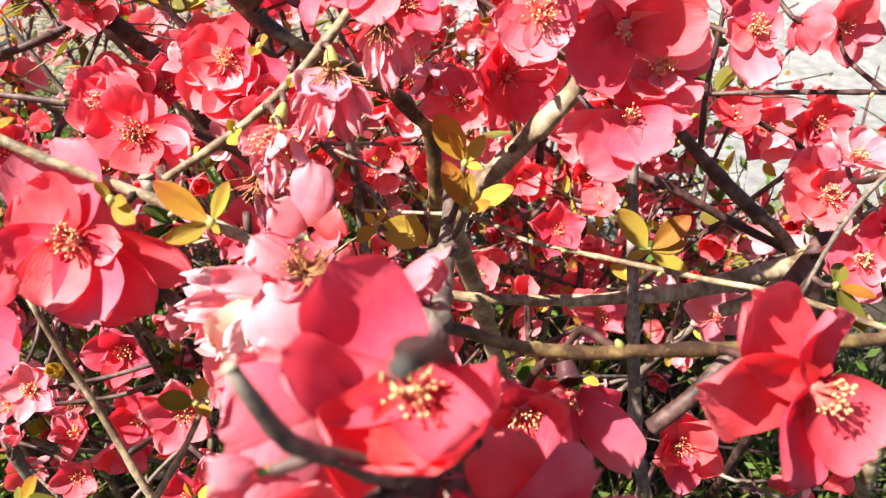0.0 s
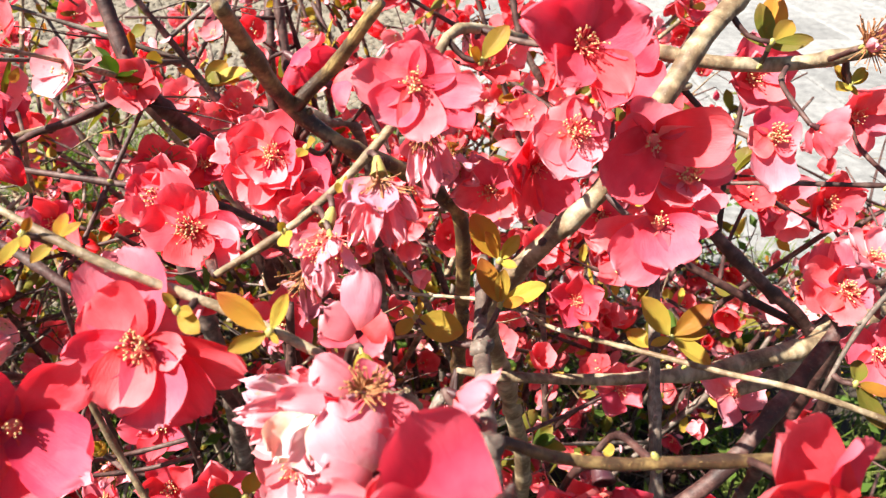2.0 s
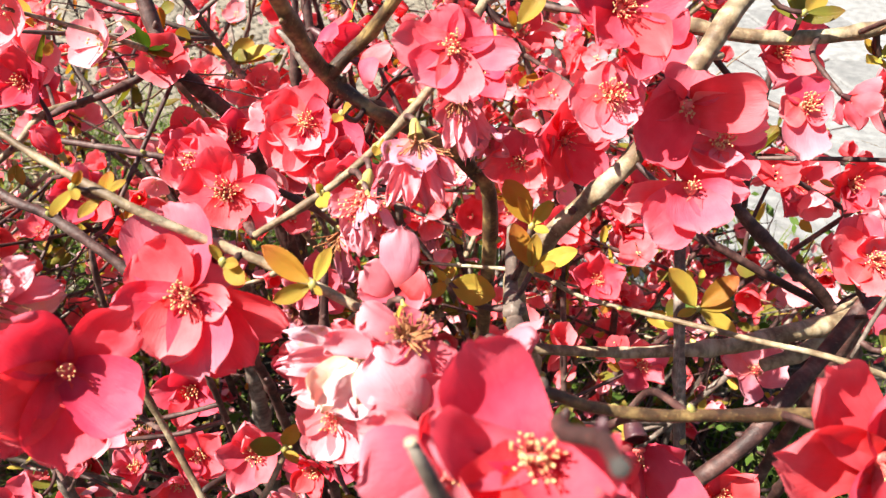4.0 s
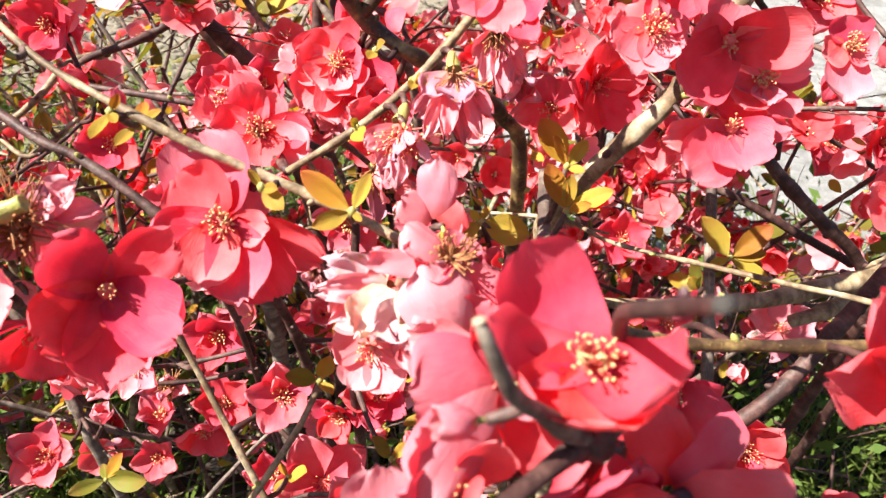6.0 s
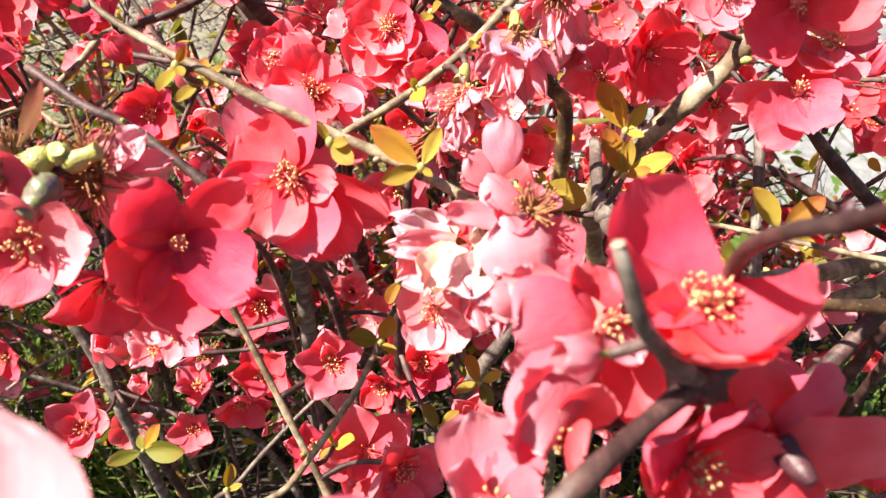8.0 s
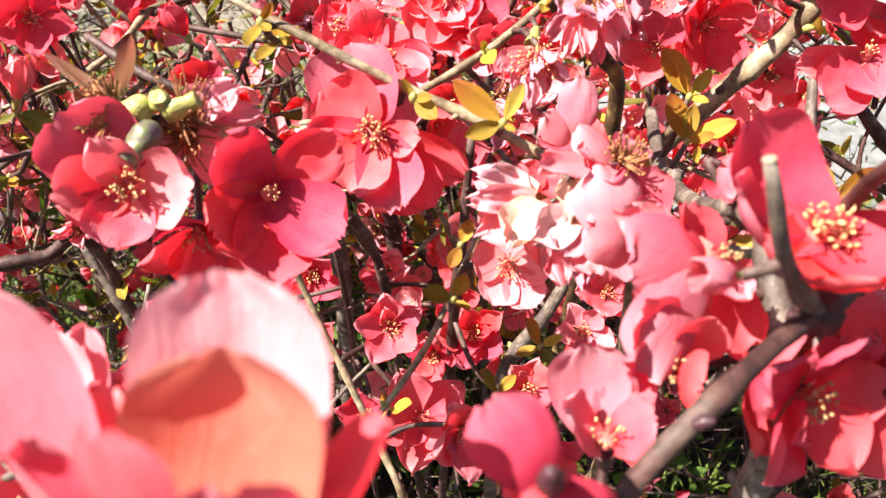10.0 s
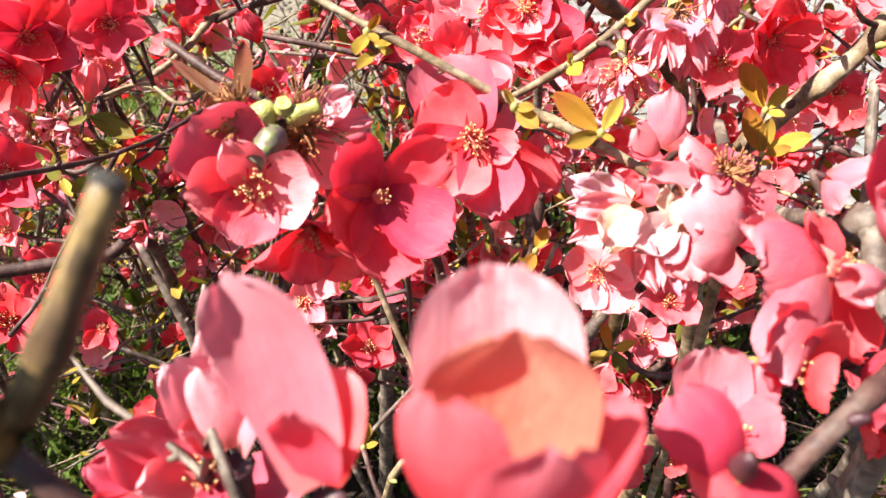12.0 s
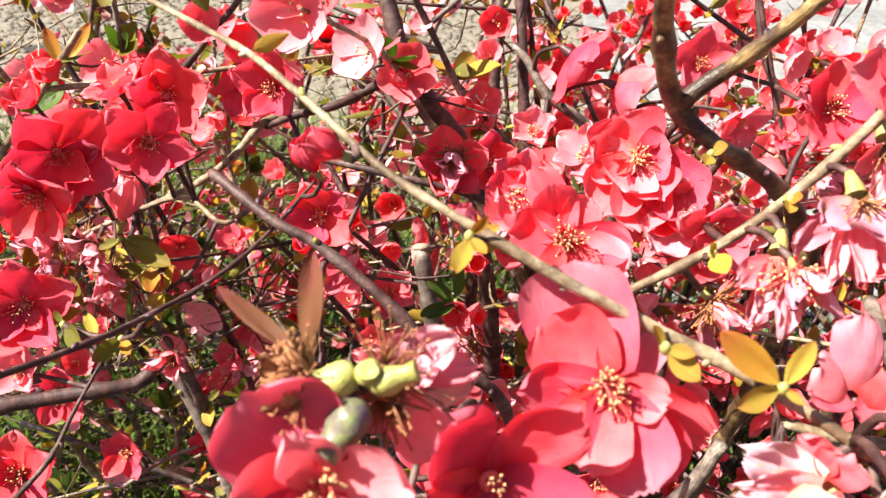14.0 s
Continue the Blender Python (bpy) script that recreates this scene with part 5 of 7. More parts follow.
posed_blossom('ruffled double coral blossom with orange stamens', (-0.0858, 0.2961, 0.6531), (0.05, -0.82, 0.57), [((-0.1043, 0.2939, 0.6516), (0.05, -0.82, 0.57), 0.0179, PINK, 0.16), ((-0.0979, 0.2823, 0.6386), (0.10, -0.76, 0.64), 0.0223, CORAL, 0.14), ((-0.0821, 0.2781, 0.6338), (0.03, -0.73, 0.68), 0.0212, CORAL, 0.14), ((-0.0631, 0.2844, 0.6402), (-0.04, -0.78, 0.63), 0.0235, RED, 0.14), ((-0.0934, 0.3074, 0.6656), (-0.01, -0.74, 0.67), 0.0282, RED, 0.20), ((-0.0749, 0.2943, 0.6578), (-0.33, -0.83, 0.45), 0.0190, CORAL, 0.22), ((-0.1013, 0.2945, 0.6600), (0.30, -0.82, 0.48), 0.0200, CORAL, 0.24), ((-0.0906, 0.2819, 0.6473), (0.23, -0.43, 0.87), 0.0210, PINK, 0.22), ((-0.0763, 0.2822, 0.6461), (-0.19, -0.55, 0.82), 0.0177, CORAL, 0.22), ((-0.0698, 0.2954, 0.6483), (0.13, -0.83, 0.55), 0.0180, RED, 0.16)], CORAL, stamens=36, brush=0.0075, spread=34, cup=1.15, narrow=0.5, wave=0.1, seed=172)
posed_blossom('pink blossom with a ruffled middle', (0.1548, 0.2705, 0.6059), (-0.10, -0.79, 0.61), [((0.1340, 0.2691, 0.6112), (0.20, -0.80, 0.56), 0.0237, CORAL, 0.16), ((0.1460, 0.2817, 0.6220), (-0.06, -0.83, 0.55), 0.0193, CORAL, 0.16), ((0.1618, 0.2841, 0.6239), (-0.09, -0.78, 0.62), 0.0205, PINK, 0.16), ((0.1660, 0.2703, 0.6093), (-0.19, -0.79, 0.58), 0.0170, CORAL, 0.16), ((0.1478, 0.2588, 0.5985), (0.06, -0.56, 0.83), 0.0214, CORAL, 0.16), ((0.1566, 0.2699, 0.6182), (-0.24, -0.97, -0.01), 0.0112, PINK, 0.24), ((0.1493, 0.2708, 0.6178), (0.17, -0.98, 0.11), 0.0101, CORAL, 0.24)], CORAL, stamens=34, brush=0.007, spread=40, cup=1.0, narrow=0.5, wave=0.1, seed=23)
posed_blossom('coral blossom with hanging petals', (0.1678, 0.2584, 0.5840), (0.00, -0.90, 0.44), [((0.1623, 0.2442, 0.5726), (0.13, -0.65, 0.75), 0.0192, CORAL, 0.16), ((0.1526, 0.2588, 0.5885), (0.10, -0.90, 0.42), 0.0159, CORAL, 0.16), ((0.1779, 0.2532, 0.5814), (-0.27, -0.80, 0.53), 0.0159, CORAL, 0.16), ((0.1723, 0.2659, 0.5922), (0.10, -0.76, 0.64), 0.0137, CORAL, 0.16)], CORAL, stamens=26, brush=0.006, spread=36, cup=1.0, narrow=0.5, seed=24)
posed_blossom('coral blossom hanging down from a dark purple calyx', (0.0381, 0.1683, 0.5948), (0.11, -0.89, -0.44), [((0.0187, 0.1627, 0.5820), (-0.43, 0.87, 0.26), 0.0176, PINK, 0.09), ((0.0324, 0.1476, 0.5767), (-0.74, 0.55, -0.39), 0.0205, CORAL, 0.10), ((0.0543, 0.1532, 0.5781), (0.63, 0.77, -0.09), 0.0207, CORAL, 0.10), ((0.0512, 0.1686, 0.5877), (0.15, 0.94, 0.31), 0.0135, RED, 0.09), ((0.0266, 0.1725, 0.5921), (0.18, 0.83, 0.53), 0.0135, RED, 0.09)], CORAL, stamens=6, cup=1.0, narrow=0.5, calyx=1.4, seed=1)
posed_blossom('shaded magenta blossom with a dark purple calyx close by', (-0.0554, 0.0359, 0.6593), (0.08, 0.44, -0.89), [((-0.0640, 0.0437, 0.6652), (-0.05, 0.57, -0.82), 0.0114, RED, 0.16), ((-0.0600, 0.0348, 0.6545), (0.51, 0.61, -0.61), 0.0105, RED, 0.16), ((-0.0476, 0.0327, 0.6496), (-0.37, 0.75, -0.55), 0.0112, RED, 0.16)], RED, stamens=0, calyx=0.7, cup=0.9, narrow=0.5, stalk=False, seed=178)
posed_blossom('spent blossom with a brown brush and bleached petals', (-0.1458, 0.1545, 0.6499), (0.07, -0.79, 0.60), [((-0.1338, 0.1516, 0.6394), (0.22, -0.84, 0.49), 0.0123, BLUSH, 0.14), ((-0.1297, 0.1659, 0.6506), (0.41, -0.62, 0.66), 0.0095, CREAM, 0.12), ((-0.1512, 0.1484, 0.6466), (0.26, -0.63, 0.74), 0.0078, WILT, 0.14), ((-0.1407, 0.1613, 0.6526), (0.32, -0.54, 0.78), 0.0087, BLUSH, 0.12)], WILT, stamens=90, brush=0.008, spread=60, dry=True, wilt=True, wave=0.14, narrow=0.5, seed=150)
posed_blossom('spent pale pink blossom with curled petals between the fruits', (-0.1483, 0.1557, 0.6546), (0.69, -0.32, 0.65), [((-0.1347, 0.1634, 0.6612), (0.21, -0.82, 0.53), 0.0100, BLUSH, 0.16), ((-0.1289, 0.1618, 0.6557), (0.15, -0.62, 0.77), 0.0079, PINK, 0.16), ((-0.1370, 0.1554, 0.6580), (-0.25, -0.57, 0.78), 0.0071, BLUSH, 0.18), ((-0.1420, 0.1621, 0.6601), (0.43, -0.80, 0.43), 0.0086, BLUSH, 0.16)], BLUSH, stamens=40, brush=0.012, spread=30, dry=True, wilt=True, wave=0.18, narrow=0.6, calyx=0.7, seed=106)
posed_blossom('ruffled coral blossom with white rims', (-0.0672, 0.2889, 0.6374), (0.10, -0.81, 0.58), [((-0.0824, 0.2831, 0.6387), (0.33, -0.75, 0.57), 0.0179, RED, 0.16), ((-0.0775, 0.2745, 0.6286), (0.25, -0.63, 0.73), 0.0189, BLUSH, 0.16), ((-0.0573, 0.2879, 0.6397), (-0.21, -0.82, 0.53), 0.0212, RED, 0.16), ((-0.0664, 0.2929, 0.6483), (0.08, -0.94, 0.34), 0.0159, BLUSH, 0.18), ((-0.0659, 0.2766, 0.6339), (0.04, -0.27, 0.96), 0.0146, RED, 0.20), ((-0.0745, 0.2888, 0.6449), (0.37, -0.86, 0.35), 0.0148, CORAL, 0.18)], CORAL, stamens=10, brush=0.005, cup=1.1, narrow=0.5, wave=0.12, seed=53)
posed_blossom('coral blossom with a yellow eye', (-0.1261, 0.2677, 0.6463), (0.10, -0.81, 0.58), [((-0.1372, 0.2654, 0.6486), (0.28, -0.79, 0.55), 0.0160, RED, 0.16), ((-0.1294, 0.2563, 0.6392), (0.19, -0.56, 0.81), 0.0178, CORAL, 0.14), ((-0.1171, 0.2647, 0.6451), (-0.17, -0.75, 0.64), 0.0139, CORAL, 0.16), ((-0.1234, 0.2724, 0.6539), (0.07, -0.86, 0.50), 0.0140, RED, 0.16), ((-0.1329, 0.2723, 0.6537), (0.09, -0.81, 0.58), 0.0141, CORAL, 0.16)], CORAL, stamens=34, brush=0.006, spread=38, cup=1.0, narrow=0.5, seed=49)
posed_blossom('dry brown ball of shrivelled stamens on a green fruit', (-0.1601, 0.1467, 0.6586), (-0.95, -0.25, 0.16), [((-0.1650, 0.1463, 0.6652), (-0.75, -0.31, -0.58), 0.0066, DRY, 0.20), ((-0.1691, 0.1432, 0.6626), (-0.48, 0.30, -0.82), 0.0066, DRY, 0.20), ((-0.1689, 0.1403, 0.6596), (-0.55, 0.80, 0.23), 0.0059, DRY, 0.20), ((-0.1649, 0.1386, 0.6577), (-0.83, 0.45, 0.31), 0.0065, DRY, 0.20), ((-0.1617, 0.1397, 0.6629), (-0.98, 0.17, -0.09), 0.0059, DRY, 0.20), ((-0.1695, 0.1491, 0.6608), (-0.26, -0.96, -0.07), 0.0061, DRY, 0.20), ((-0.1606, 0.1416, 0.6560), (-0.96, -0.05, 0.27), 0.0048, DRY, 0.20)], DRY, stamens=170, brush=0.0085, spread=60, dry=True, wilt=True, calyx=0.6, wave=0.35, cup=1.4, seed=105)
flower('small red blossom at the near twig', -0.1569, 0.0611, 0.6132, (-0.24, -0.09, 0.97), 0.0228, lean=(25, 75), mat=RED, spin=5, seed=3)
flower('red blossom behind the forked branch', -0.0063, 0.1006, 0.6268, (0.66, -0.72, 0.20), 0.0338, lean=(25, 80), mat=RED, spin=12, seed=4)
flower('red blossom behind the near pruned stub', -0.0036, 0.0835, 0.6346, (0.56, -0.78, 0.27), 0.0322, lean=(25, 80), mat=RED, spin=50, seed=5)
flower('crimson blossom in shade', 0.0233, 0.1624, 0.5928, (0.12, -0.98, 0.17), 0.0314, lean=(25, 80), mat=RED, spin=20, seed=6)
flower('small coral blossom half open', -0.1250, 0.2755, 0.6470, (-0.09, -0.69, 0.72), 0.0254, lean=(18, 60), mat=CORAL, seed=8)
flower('red blossom hidden behind two others', -0.1452, 0.1483, 0.6245, (0.23, -0.83, -0.51), 0.0338, lean=(25, 80), mat=RED, spin=20, seed=11)
flower('small pink blossom below the dark one', -0.1467, 0.1725, 0.5973, (-0.19, -0.98, -0.02), 0.0222, lean=(25, 70), mat=PINK, spin=20, seed=12)
flower('pale pink blossom behind the double one', -0.1023, 0.3091, 0.6472, (-0.57, -0.40, 0.72), 0.0248, lean=(22, 75), mat=PINK, spin=18, seed=14)
flower('coral blossom hanging under another', 0.0013, 0.2799, 0.6956, (0.42, -0.32, 0.85), 0.0220, lean=(24, 80), mat=RED, spin=0, seed=16)
flower('pink petals beside the long-petalled blossom', 0.1346, 0.2894, 0.6708, (0.91, 0.12, -0.41), 0.0246, lean=(22, 75), mat=CORAL, spin=0, stamens=6, seed=21)
flower('small coral blossom against the bright paving', 0.2120, 0.4050, 0.6360, (-0.04, -0.95, 0.32), 0.0384, lean=(18, 72), mat=CORAL, spin=180, stamens=28, seed=22)
flower('red blossom beside the grey twig', 0.1639, 0.2416, 0.6081, (0.12, -0.86, 0.50), 0.0297, lean=(20, 72), mat=RED, spin=20, seed=25)
flower('pink curled blossom over the grey twig', 0.1562, 0.2633, 0.6256, (0.25, -0.33, 0.91), 0.0266, lean=(20, 80), mat=PINK, spin=20, seed=26)
flower('deep red blossom in shade behind the thick branch', 0.0278, 0.3218, 0.6379, (0.37, -0.90, 0.22), 0.0448, lean=(25, 85), mat=RED, spin=0, stamens=12, seed=27)
flower('coral blossom half hidden behind the leaf tuft', 0.0089, 0.3211, 0.6270, (-0.32, -0.93, 0.16), 0.0359, lean=(25, 80), mat=CORAL, spin=30, seed=28)
flower('red blossom under the bell in shade', 0.0587, 0.3111, 0.6192, (-0.23, -0.94, 0.27), 0.0283, lean=(25, 80), mat=CORAL, spin=30, seed=29)
flower('pink blossom behind the near one', -0.0091, 0.1434, 0.6537, (0.90, -0.32, -0.29), 0.0208, lean=(20, 65), mat=PINK, spin=30, stamens=6, seed=32)
flower('small shaded red blossom under the tan twig', -0.1507, 0.2825, 0.5170, (0.05, -0.92, 0.40), 0.0337, lean=(22, 80), mat=RED, spin=20, seed=33)
flower('small open pink blossom low in the shrub', -0.1032, 0.2220, 0.5335, (0.14, -0.75, 0.65), 0.0282, lean=(22, 80), mat=CORAL, spin=10, stamens=26, seed=34)
flower('small red blossom with folded petals', -0.0688, 0.2600, 0.5029, (0.04, -0.79, 0.61), 0.0337, lean=(18, 70), mat=RED, spin=20, seed=35)
flower('small red blossom in shadow beside it', -0.0872, 0.2577, 0.4911, (-0.31, -0.94, 0.14), 0.0278, lean=(22, 75), mat=RED, spin=0, seed=36)
flower('tiny red blossom low in the thicket', -0.2101, 0.3040, 0.4046, (0.14, -0.78, 0.61), 0.0298, lean=(22, 75), mat=CORAL, spin=30, stamens=20, seed=37)
flower('red blossom with drooping petals low down', -0.1727, 0.2938, 0.4421, (0.19, -0.97, -0.14), 0.0352, lean=(22, 75), mat=RED, spin=0, seed=38)
flower('pink blossom between low twigs', -0.1968, 0.2957, 0.4472, (-0.23, -0.48, 0.85), 0.0279, lean=(18, 65), mat=CORAL, spin=0, seed=39)
flower('crumpled pink blossom over a leaf tuft', -0.2705, 0.2927, 0.4140, (-0.09, -0.70, 0.71), 0.0398, lean=(22, 75), mat=CORAL, spin=0, extra=3, seed=40)
flower('cupped pale pink blossom half open', -0.2317, 0.2920, 0.4440, (0.11, -0.06, 0.99), 0.0220, lean=(12, 30), mat=PINK, spin=0, seed=41)
flower('cupped pink blossom half open', -0.2404, 0.3102, 0.4550, (-0.58, -0.45, 0.67), 0.0225, lean=(12, 40), mat=PINK, spin=0, seed=42)
flower('small pink blossom with yellow eye', -0.2228, 0.3156, 0.4622, (0.46, -0.60, 0.65), 0.0210, lean=(20, 70), mat=PINK, spin=0, seed=43)
flower('broad red blossom low in the middle', -0.0903, 0.2225, 0.4821, (0.15, -0.77, 0.62), 0.0448, lean=(22, 80), mat=CORAL, spin=20, stamens=10, seed=44)
flower('red blossom low in the middle, in shade', -0.1195, 0.2470, 0.4575, (-0.21, -0.77, 0.61), 0.0285, lean=(22, 75), mat=RED, spin=20, seed=45)
flower('pink blossom under the dark one', -0.0789, 0.2965, 0.4960, (-0.06, -0.98, 0.19), 0.0246, lean=(22, 75), mat=RED, spin=0, seed=46)
flower('red blossom in the upper thicket', -0.2290, 0.3720, 0.5800, (0.05, -0.94, 0.35), 0.0378, lean=(22, 78), mat=RED, spin=20, seed=47)
flower('small coral blossom behind the yellow leaves', -0.0769, 0.2545, 0.5988, (0.10, -0.89, 0.44), 0.0243, lean=(24, 84), mat=CORAL, spin=0, stamens=24, seed=48)
flower('red blossom with a yellow eye deep behind', -0.1630, 0.3700, 0.6120, (0.11, -0.82, 0.56), 0.0363, lean=(24, 82), mat=RED, spin=10, stamens=26, seed=50)
flower('red blossom behind it', -0.1471, 0.3863, 0.6100, (0.44, -0.70, 0.56), 0.0311, lean=(24, 80), mat=RED, spin=0, seed=51)
flower('dark red open blossom in a crowded cluster', -0.3005, 0.3646, 0.6395, (0.43, -0.86, 0.27), 0.0411, lean=(28, 84), mat=RED, spin=0, stamens=14, seed=54)
flower('red blossom under it in the cluster', -0.3038, 0.3488, 0.6221, (0.35, -0.93, 0.11), 0.0406, lean=(28, 84), mat=RED, spin=180, seed=55)
flower('coral blossom opening upwards in the cluster', -0.3248, 0.3665, 0.6385, (-0.21, -0.31, 0.93), 0.0329, lean=(22, 75), mat=CORAL, spin=0, seed=56)
flower('big red blossom in shade in the outer thicket', -0.3469, 0.3397, 0.6160, (0.58, -0.81, 0.09), 0.0541, lean=(28, 84), mat=RED, spin=20, seed=57)
flower('red blossom hanging below the big one', -0.3464, 0.3209, 0.6025, (0.05, -0.98, -0.21), 0.0406, lean=(24, 78), mat=RED, spin=0, seed=58)
flower('pink half-open blossom over the big one', -0.3664, 0.3576, 0.6324, (-0.19, -0.46, 0.87), 0.0278, lean=(14, 45), mat=CORAL, spin=0, seed=59)
flower('red blossom seen from below among dark twigs', -0.3128, 0.4895, 0.6084, (0.27, -0.96, -0.07), 0.0418, lean=(24, 82), mat=RED, spin=0, seed=60)
flower('pink cupped blossom by the thick stem', -0.2580, 0.5594, 0.6386, (0.27, -0.96, 0.10), 0.0416, lean=(16, 45), mat=CORAL, spin=0, seed=61)
flower('pink cupped blossom hanging by the thick stem', -0.2631, 0.5491, 0.6211, (0.03, -0.90, -0.44), 0.0308, lean=(14, 40), mat=PINK, spin=0, seed=62)
flower('pink blossom behind the forked branch', -0.0200, 0.4450, 0.6250, (0.51, -0.75, -0.42), 0.0363, lean=(22, 65), mat=PINK, spin=0, seed=63)
flower('shaded red blossom behind the forked branch', -0.1095, 0.4692, 0.6472, (0.84, -0.31, -0.44), 0.0499, lean=(25, 70), mat=RED, spin=0, seed=64)
flower('pink and red blossom turned to the side', -0.0849, 0.4545, 0.6353, (0.91, 0.25, -0.33), 0.0430, lean=(25, 70), mat=CORAL, spin=30, seed=65)
flower('pink blossom high behind the fork', -0.0345, 0.4883, 0.6427, (0.14, -0.97, 0.18), 0.0391, lean=(25, 80), mat=CORAL, spin=0, seed=66)
flower('pale pink half-open blossom behind the arch', -0.1255, 0.4355, 0.6107, (-0.15, -0.67, 0.73), 0.0273, lean=(18, 55), mat=PINK, spin=0, seed=67)
flower('red blossom in shade in the outer thicket', -0.3557, 0.3035, 0.5522, (0.39, -0.88, 0.27), 0.0467, lean=(26, 82), mat=RED, spin=0, seed=68)
flower('pink half-open blossom in the outer thicket', -0.3610, 0.3996, 0.5403, (0.24, -0.24, 0.94), 0.0246, lean=(16, 50), mat=PINK, spin=0, seed=69)
flower('red blossom deep behind the stub', -0.2406, 0.4511, 0.4999, (0.11, -0.81, 0.57), 0.0341, lean=(24, 80), mat=CORAL, spin=0, seed=70)
flower('red blossom beside the cut stub', -0.2134, 0.4652, 0.4771, (0.21, -0.71, 0.68), 0.0355, lean=(24, 80), mat=CORAL, spin=20, seed=71)
flower('small red star-shaped blossom low down', -0.3650, 0.3680, 0.3970, (0.01, -0.88, 0.47), 0.0336, lean=(24, 78), mat=RED, spin=0, seed=72)
flower('red blossom low in the thicket', -0.3491, 0.2657, 0.4818, (0.20, -0.73, 0.66), 0.0393, lean=(24, 78), mat=RED, spin=0, seed=73)
flower('small dark red blossom by the heavy branch', -0.3982, 0.3639, 0.4424, (0.24, -0.93, 0.28), 0.0353, lean=(24, 78), mat=RED, spin=0, seed=74)
flower('coral blossom over the dark twigs', -0.2506, 0.3745, 0.6440, (0.14, -0.92, 0.36), 0.0355, lean=(24, 80), mat=RED, spin=0, seed=75)
flower('coral blossom among the spent ones', -0.0631, 0.2639, 0.6438, (0.26, -0.95, 0.18), 0.0266, lean=(20, 70), mat=CORAL, spin=0, seed=76)
flower('red blossom among the spent ones', -0.0146, 0.3260, 0.6672, (0.13, -0.79, 0.60), 0.0348, lean=(24, 78), mat=RED, spin=0, seed=77)
flower('red blossom under the bright leaf tuft', 0.0776, 0.4473, 0.4846, (0.11, -0.78, 0.62), 0.0391, lean=(24, 78), mat=RED, spin=0, seed=78)
flower('round red blossom in the gap', 0.0932, 0.4498, 0.5263, (0.11, -0.90, 0.43), 0.0324, lean=(16, 50), mat=RED, spin=0, seed=79)
flower('pink blossom in the gap behind the stem', 0.0943, 0.3686, 0.4718, (0.10, -0.63, 0.77), 0.0346, lean=(24, 78), mat=CORAL, spin=0, seed=80)
flower('pink striped blossom behind the straight stem', 0.1643, 0.3677, 0.4703, (0.11, -0.52, 0.85), 0.0408, lean=(24, 78), mat=PINK, spin=0, seed=81)
flower('red blossom by the paving', 0.2082, 0.4665, 0.5530, (0.11, -0.78, 0.62), 0.0512, lean=(24, 78), mat=CORAL, spin=0, seed=82)
flower('red blossom by the paving, in shade', 0.2338, 0.4488, 0.5624, (0.10, -0.97, 0.23), 0.0426, lean=(24, 78), mat=RED, spin=0, seed=83)
flower('pale pink blossom by the paving', 0.2045, 0.4744, 0.5656, (0.11, -0.30, 0.95), 0.0324, lean=(18, 60), mat=PINK, spin=0, seed=84)
flower('coral blossom behind the tan branch', 0.1318, 0.3582, 0.6697, (0.11, -0.80, 0.59), 0.0418, lean=(24, 78), mat=CORAL, spin=0, seed=85)
flower('coral blossom above the others', 0.0305, 0.2444, 0.7137, (0.12, -0.91, 0.40), 0.0426, lean=(24, 78), mat=RED, spin=0, seed=86)
flower('red blossom behind the others', 0.0661, 0.3396, 0.6781, (-0.11, -0.80, 0.59), 0.0395, lean=(24, 78), mat=RED, spin=20, seed=87)
flower('pink small blossom low among twigs', -0.1801, 0.2513, 0.5200, (0.00, -0.71, 0.70), 0.0252, lean=(24, 78), mat=PINK, spin=20, seed=88)
flower('pink half-open blossom low among twigs', -0.1972, 0.2584, 0.5031, (-0.30, -0.61, 0.74), 0.0239, lean=(16, 50), mat=PINK, spin=20, seed=89)
flower('red blossom low between the twigs', -0.1586, 0.2922, 0.4627, (0.11, -0.78, 0.62), 0.0328, lean=(24, 78), mat=RED, spin=20, seed=90)
flower('red blossom low at the dark branch', 0.1235, 0.2843, 0.4501, (0.11, -0.78, 0.62), 0.0464, lean=(24, 78), mat=RED, spin=20, seed=91)
flower('small pink blossom deep in the shade', -0.0067, 0.2674, 0.5251, (0.05, -0.71, 0.71), 0.0295, lean=(24, 78), mat=CORAL, spin=20, seed=92)
bud('dark red round bud at the end of a purple twig', -0.2187, 0.3360, 0.6197, (-0.39, -0.14, 0.91), 0.0141, mat=RED, seed=93)
bud('dark red bud at the arching branch', -0.1690, 0.2040, 0.6830, (-0.73, -0.39, 0.56), 0.0087, mat=RED, seed=94)
bud('small bud above the yellow leaves', -0.1358, 0.2004, 0.6662, (-0.27, 0.10, 0.96), 0.0063, mat=CORAL, seed=97)
bud('small green bud by the near blossom', -0.0349, 0.1677, 0.6470, (0.26, -0.81, -0.52), 0.0061, mat=YELLOW, seed=98)
bud('small green bud low down', -0.1572, 0.2378, 0.5404, (0.01, -0.44, 0.90), 0.0064, mat=YELLOW, seed=99)
bud('pink bud in the low thicket', -0.2247, 0.2745, 0.4868, (0.04, -0.60, 0.80), 0.0208, mat=PINK, seed=100)
bud('pink bud by the paving', 0.1824, 0.4331, 0.5940, (0.25, -0.30, 0.92), 0.0200, mat=CORAL, seed=101)
bud('pale bud among the white petals', -0.0433, 0.1446, 0.6443, (0.21, -0.93, -0.30), 0.0084, mat=CREAM, seed=102)
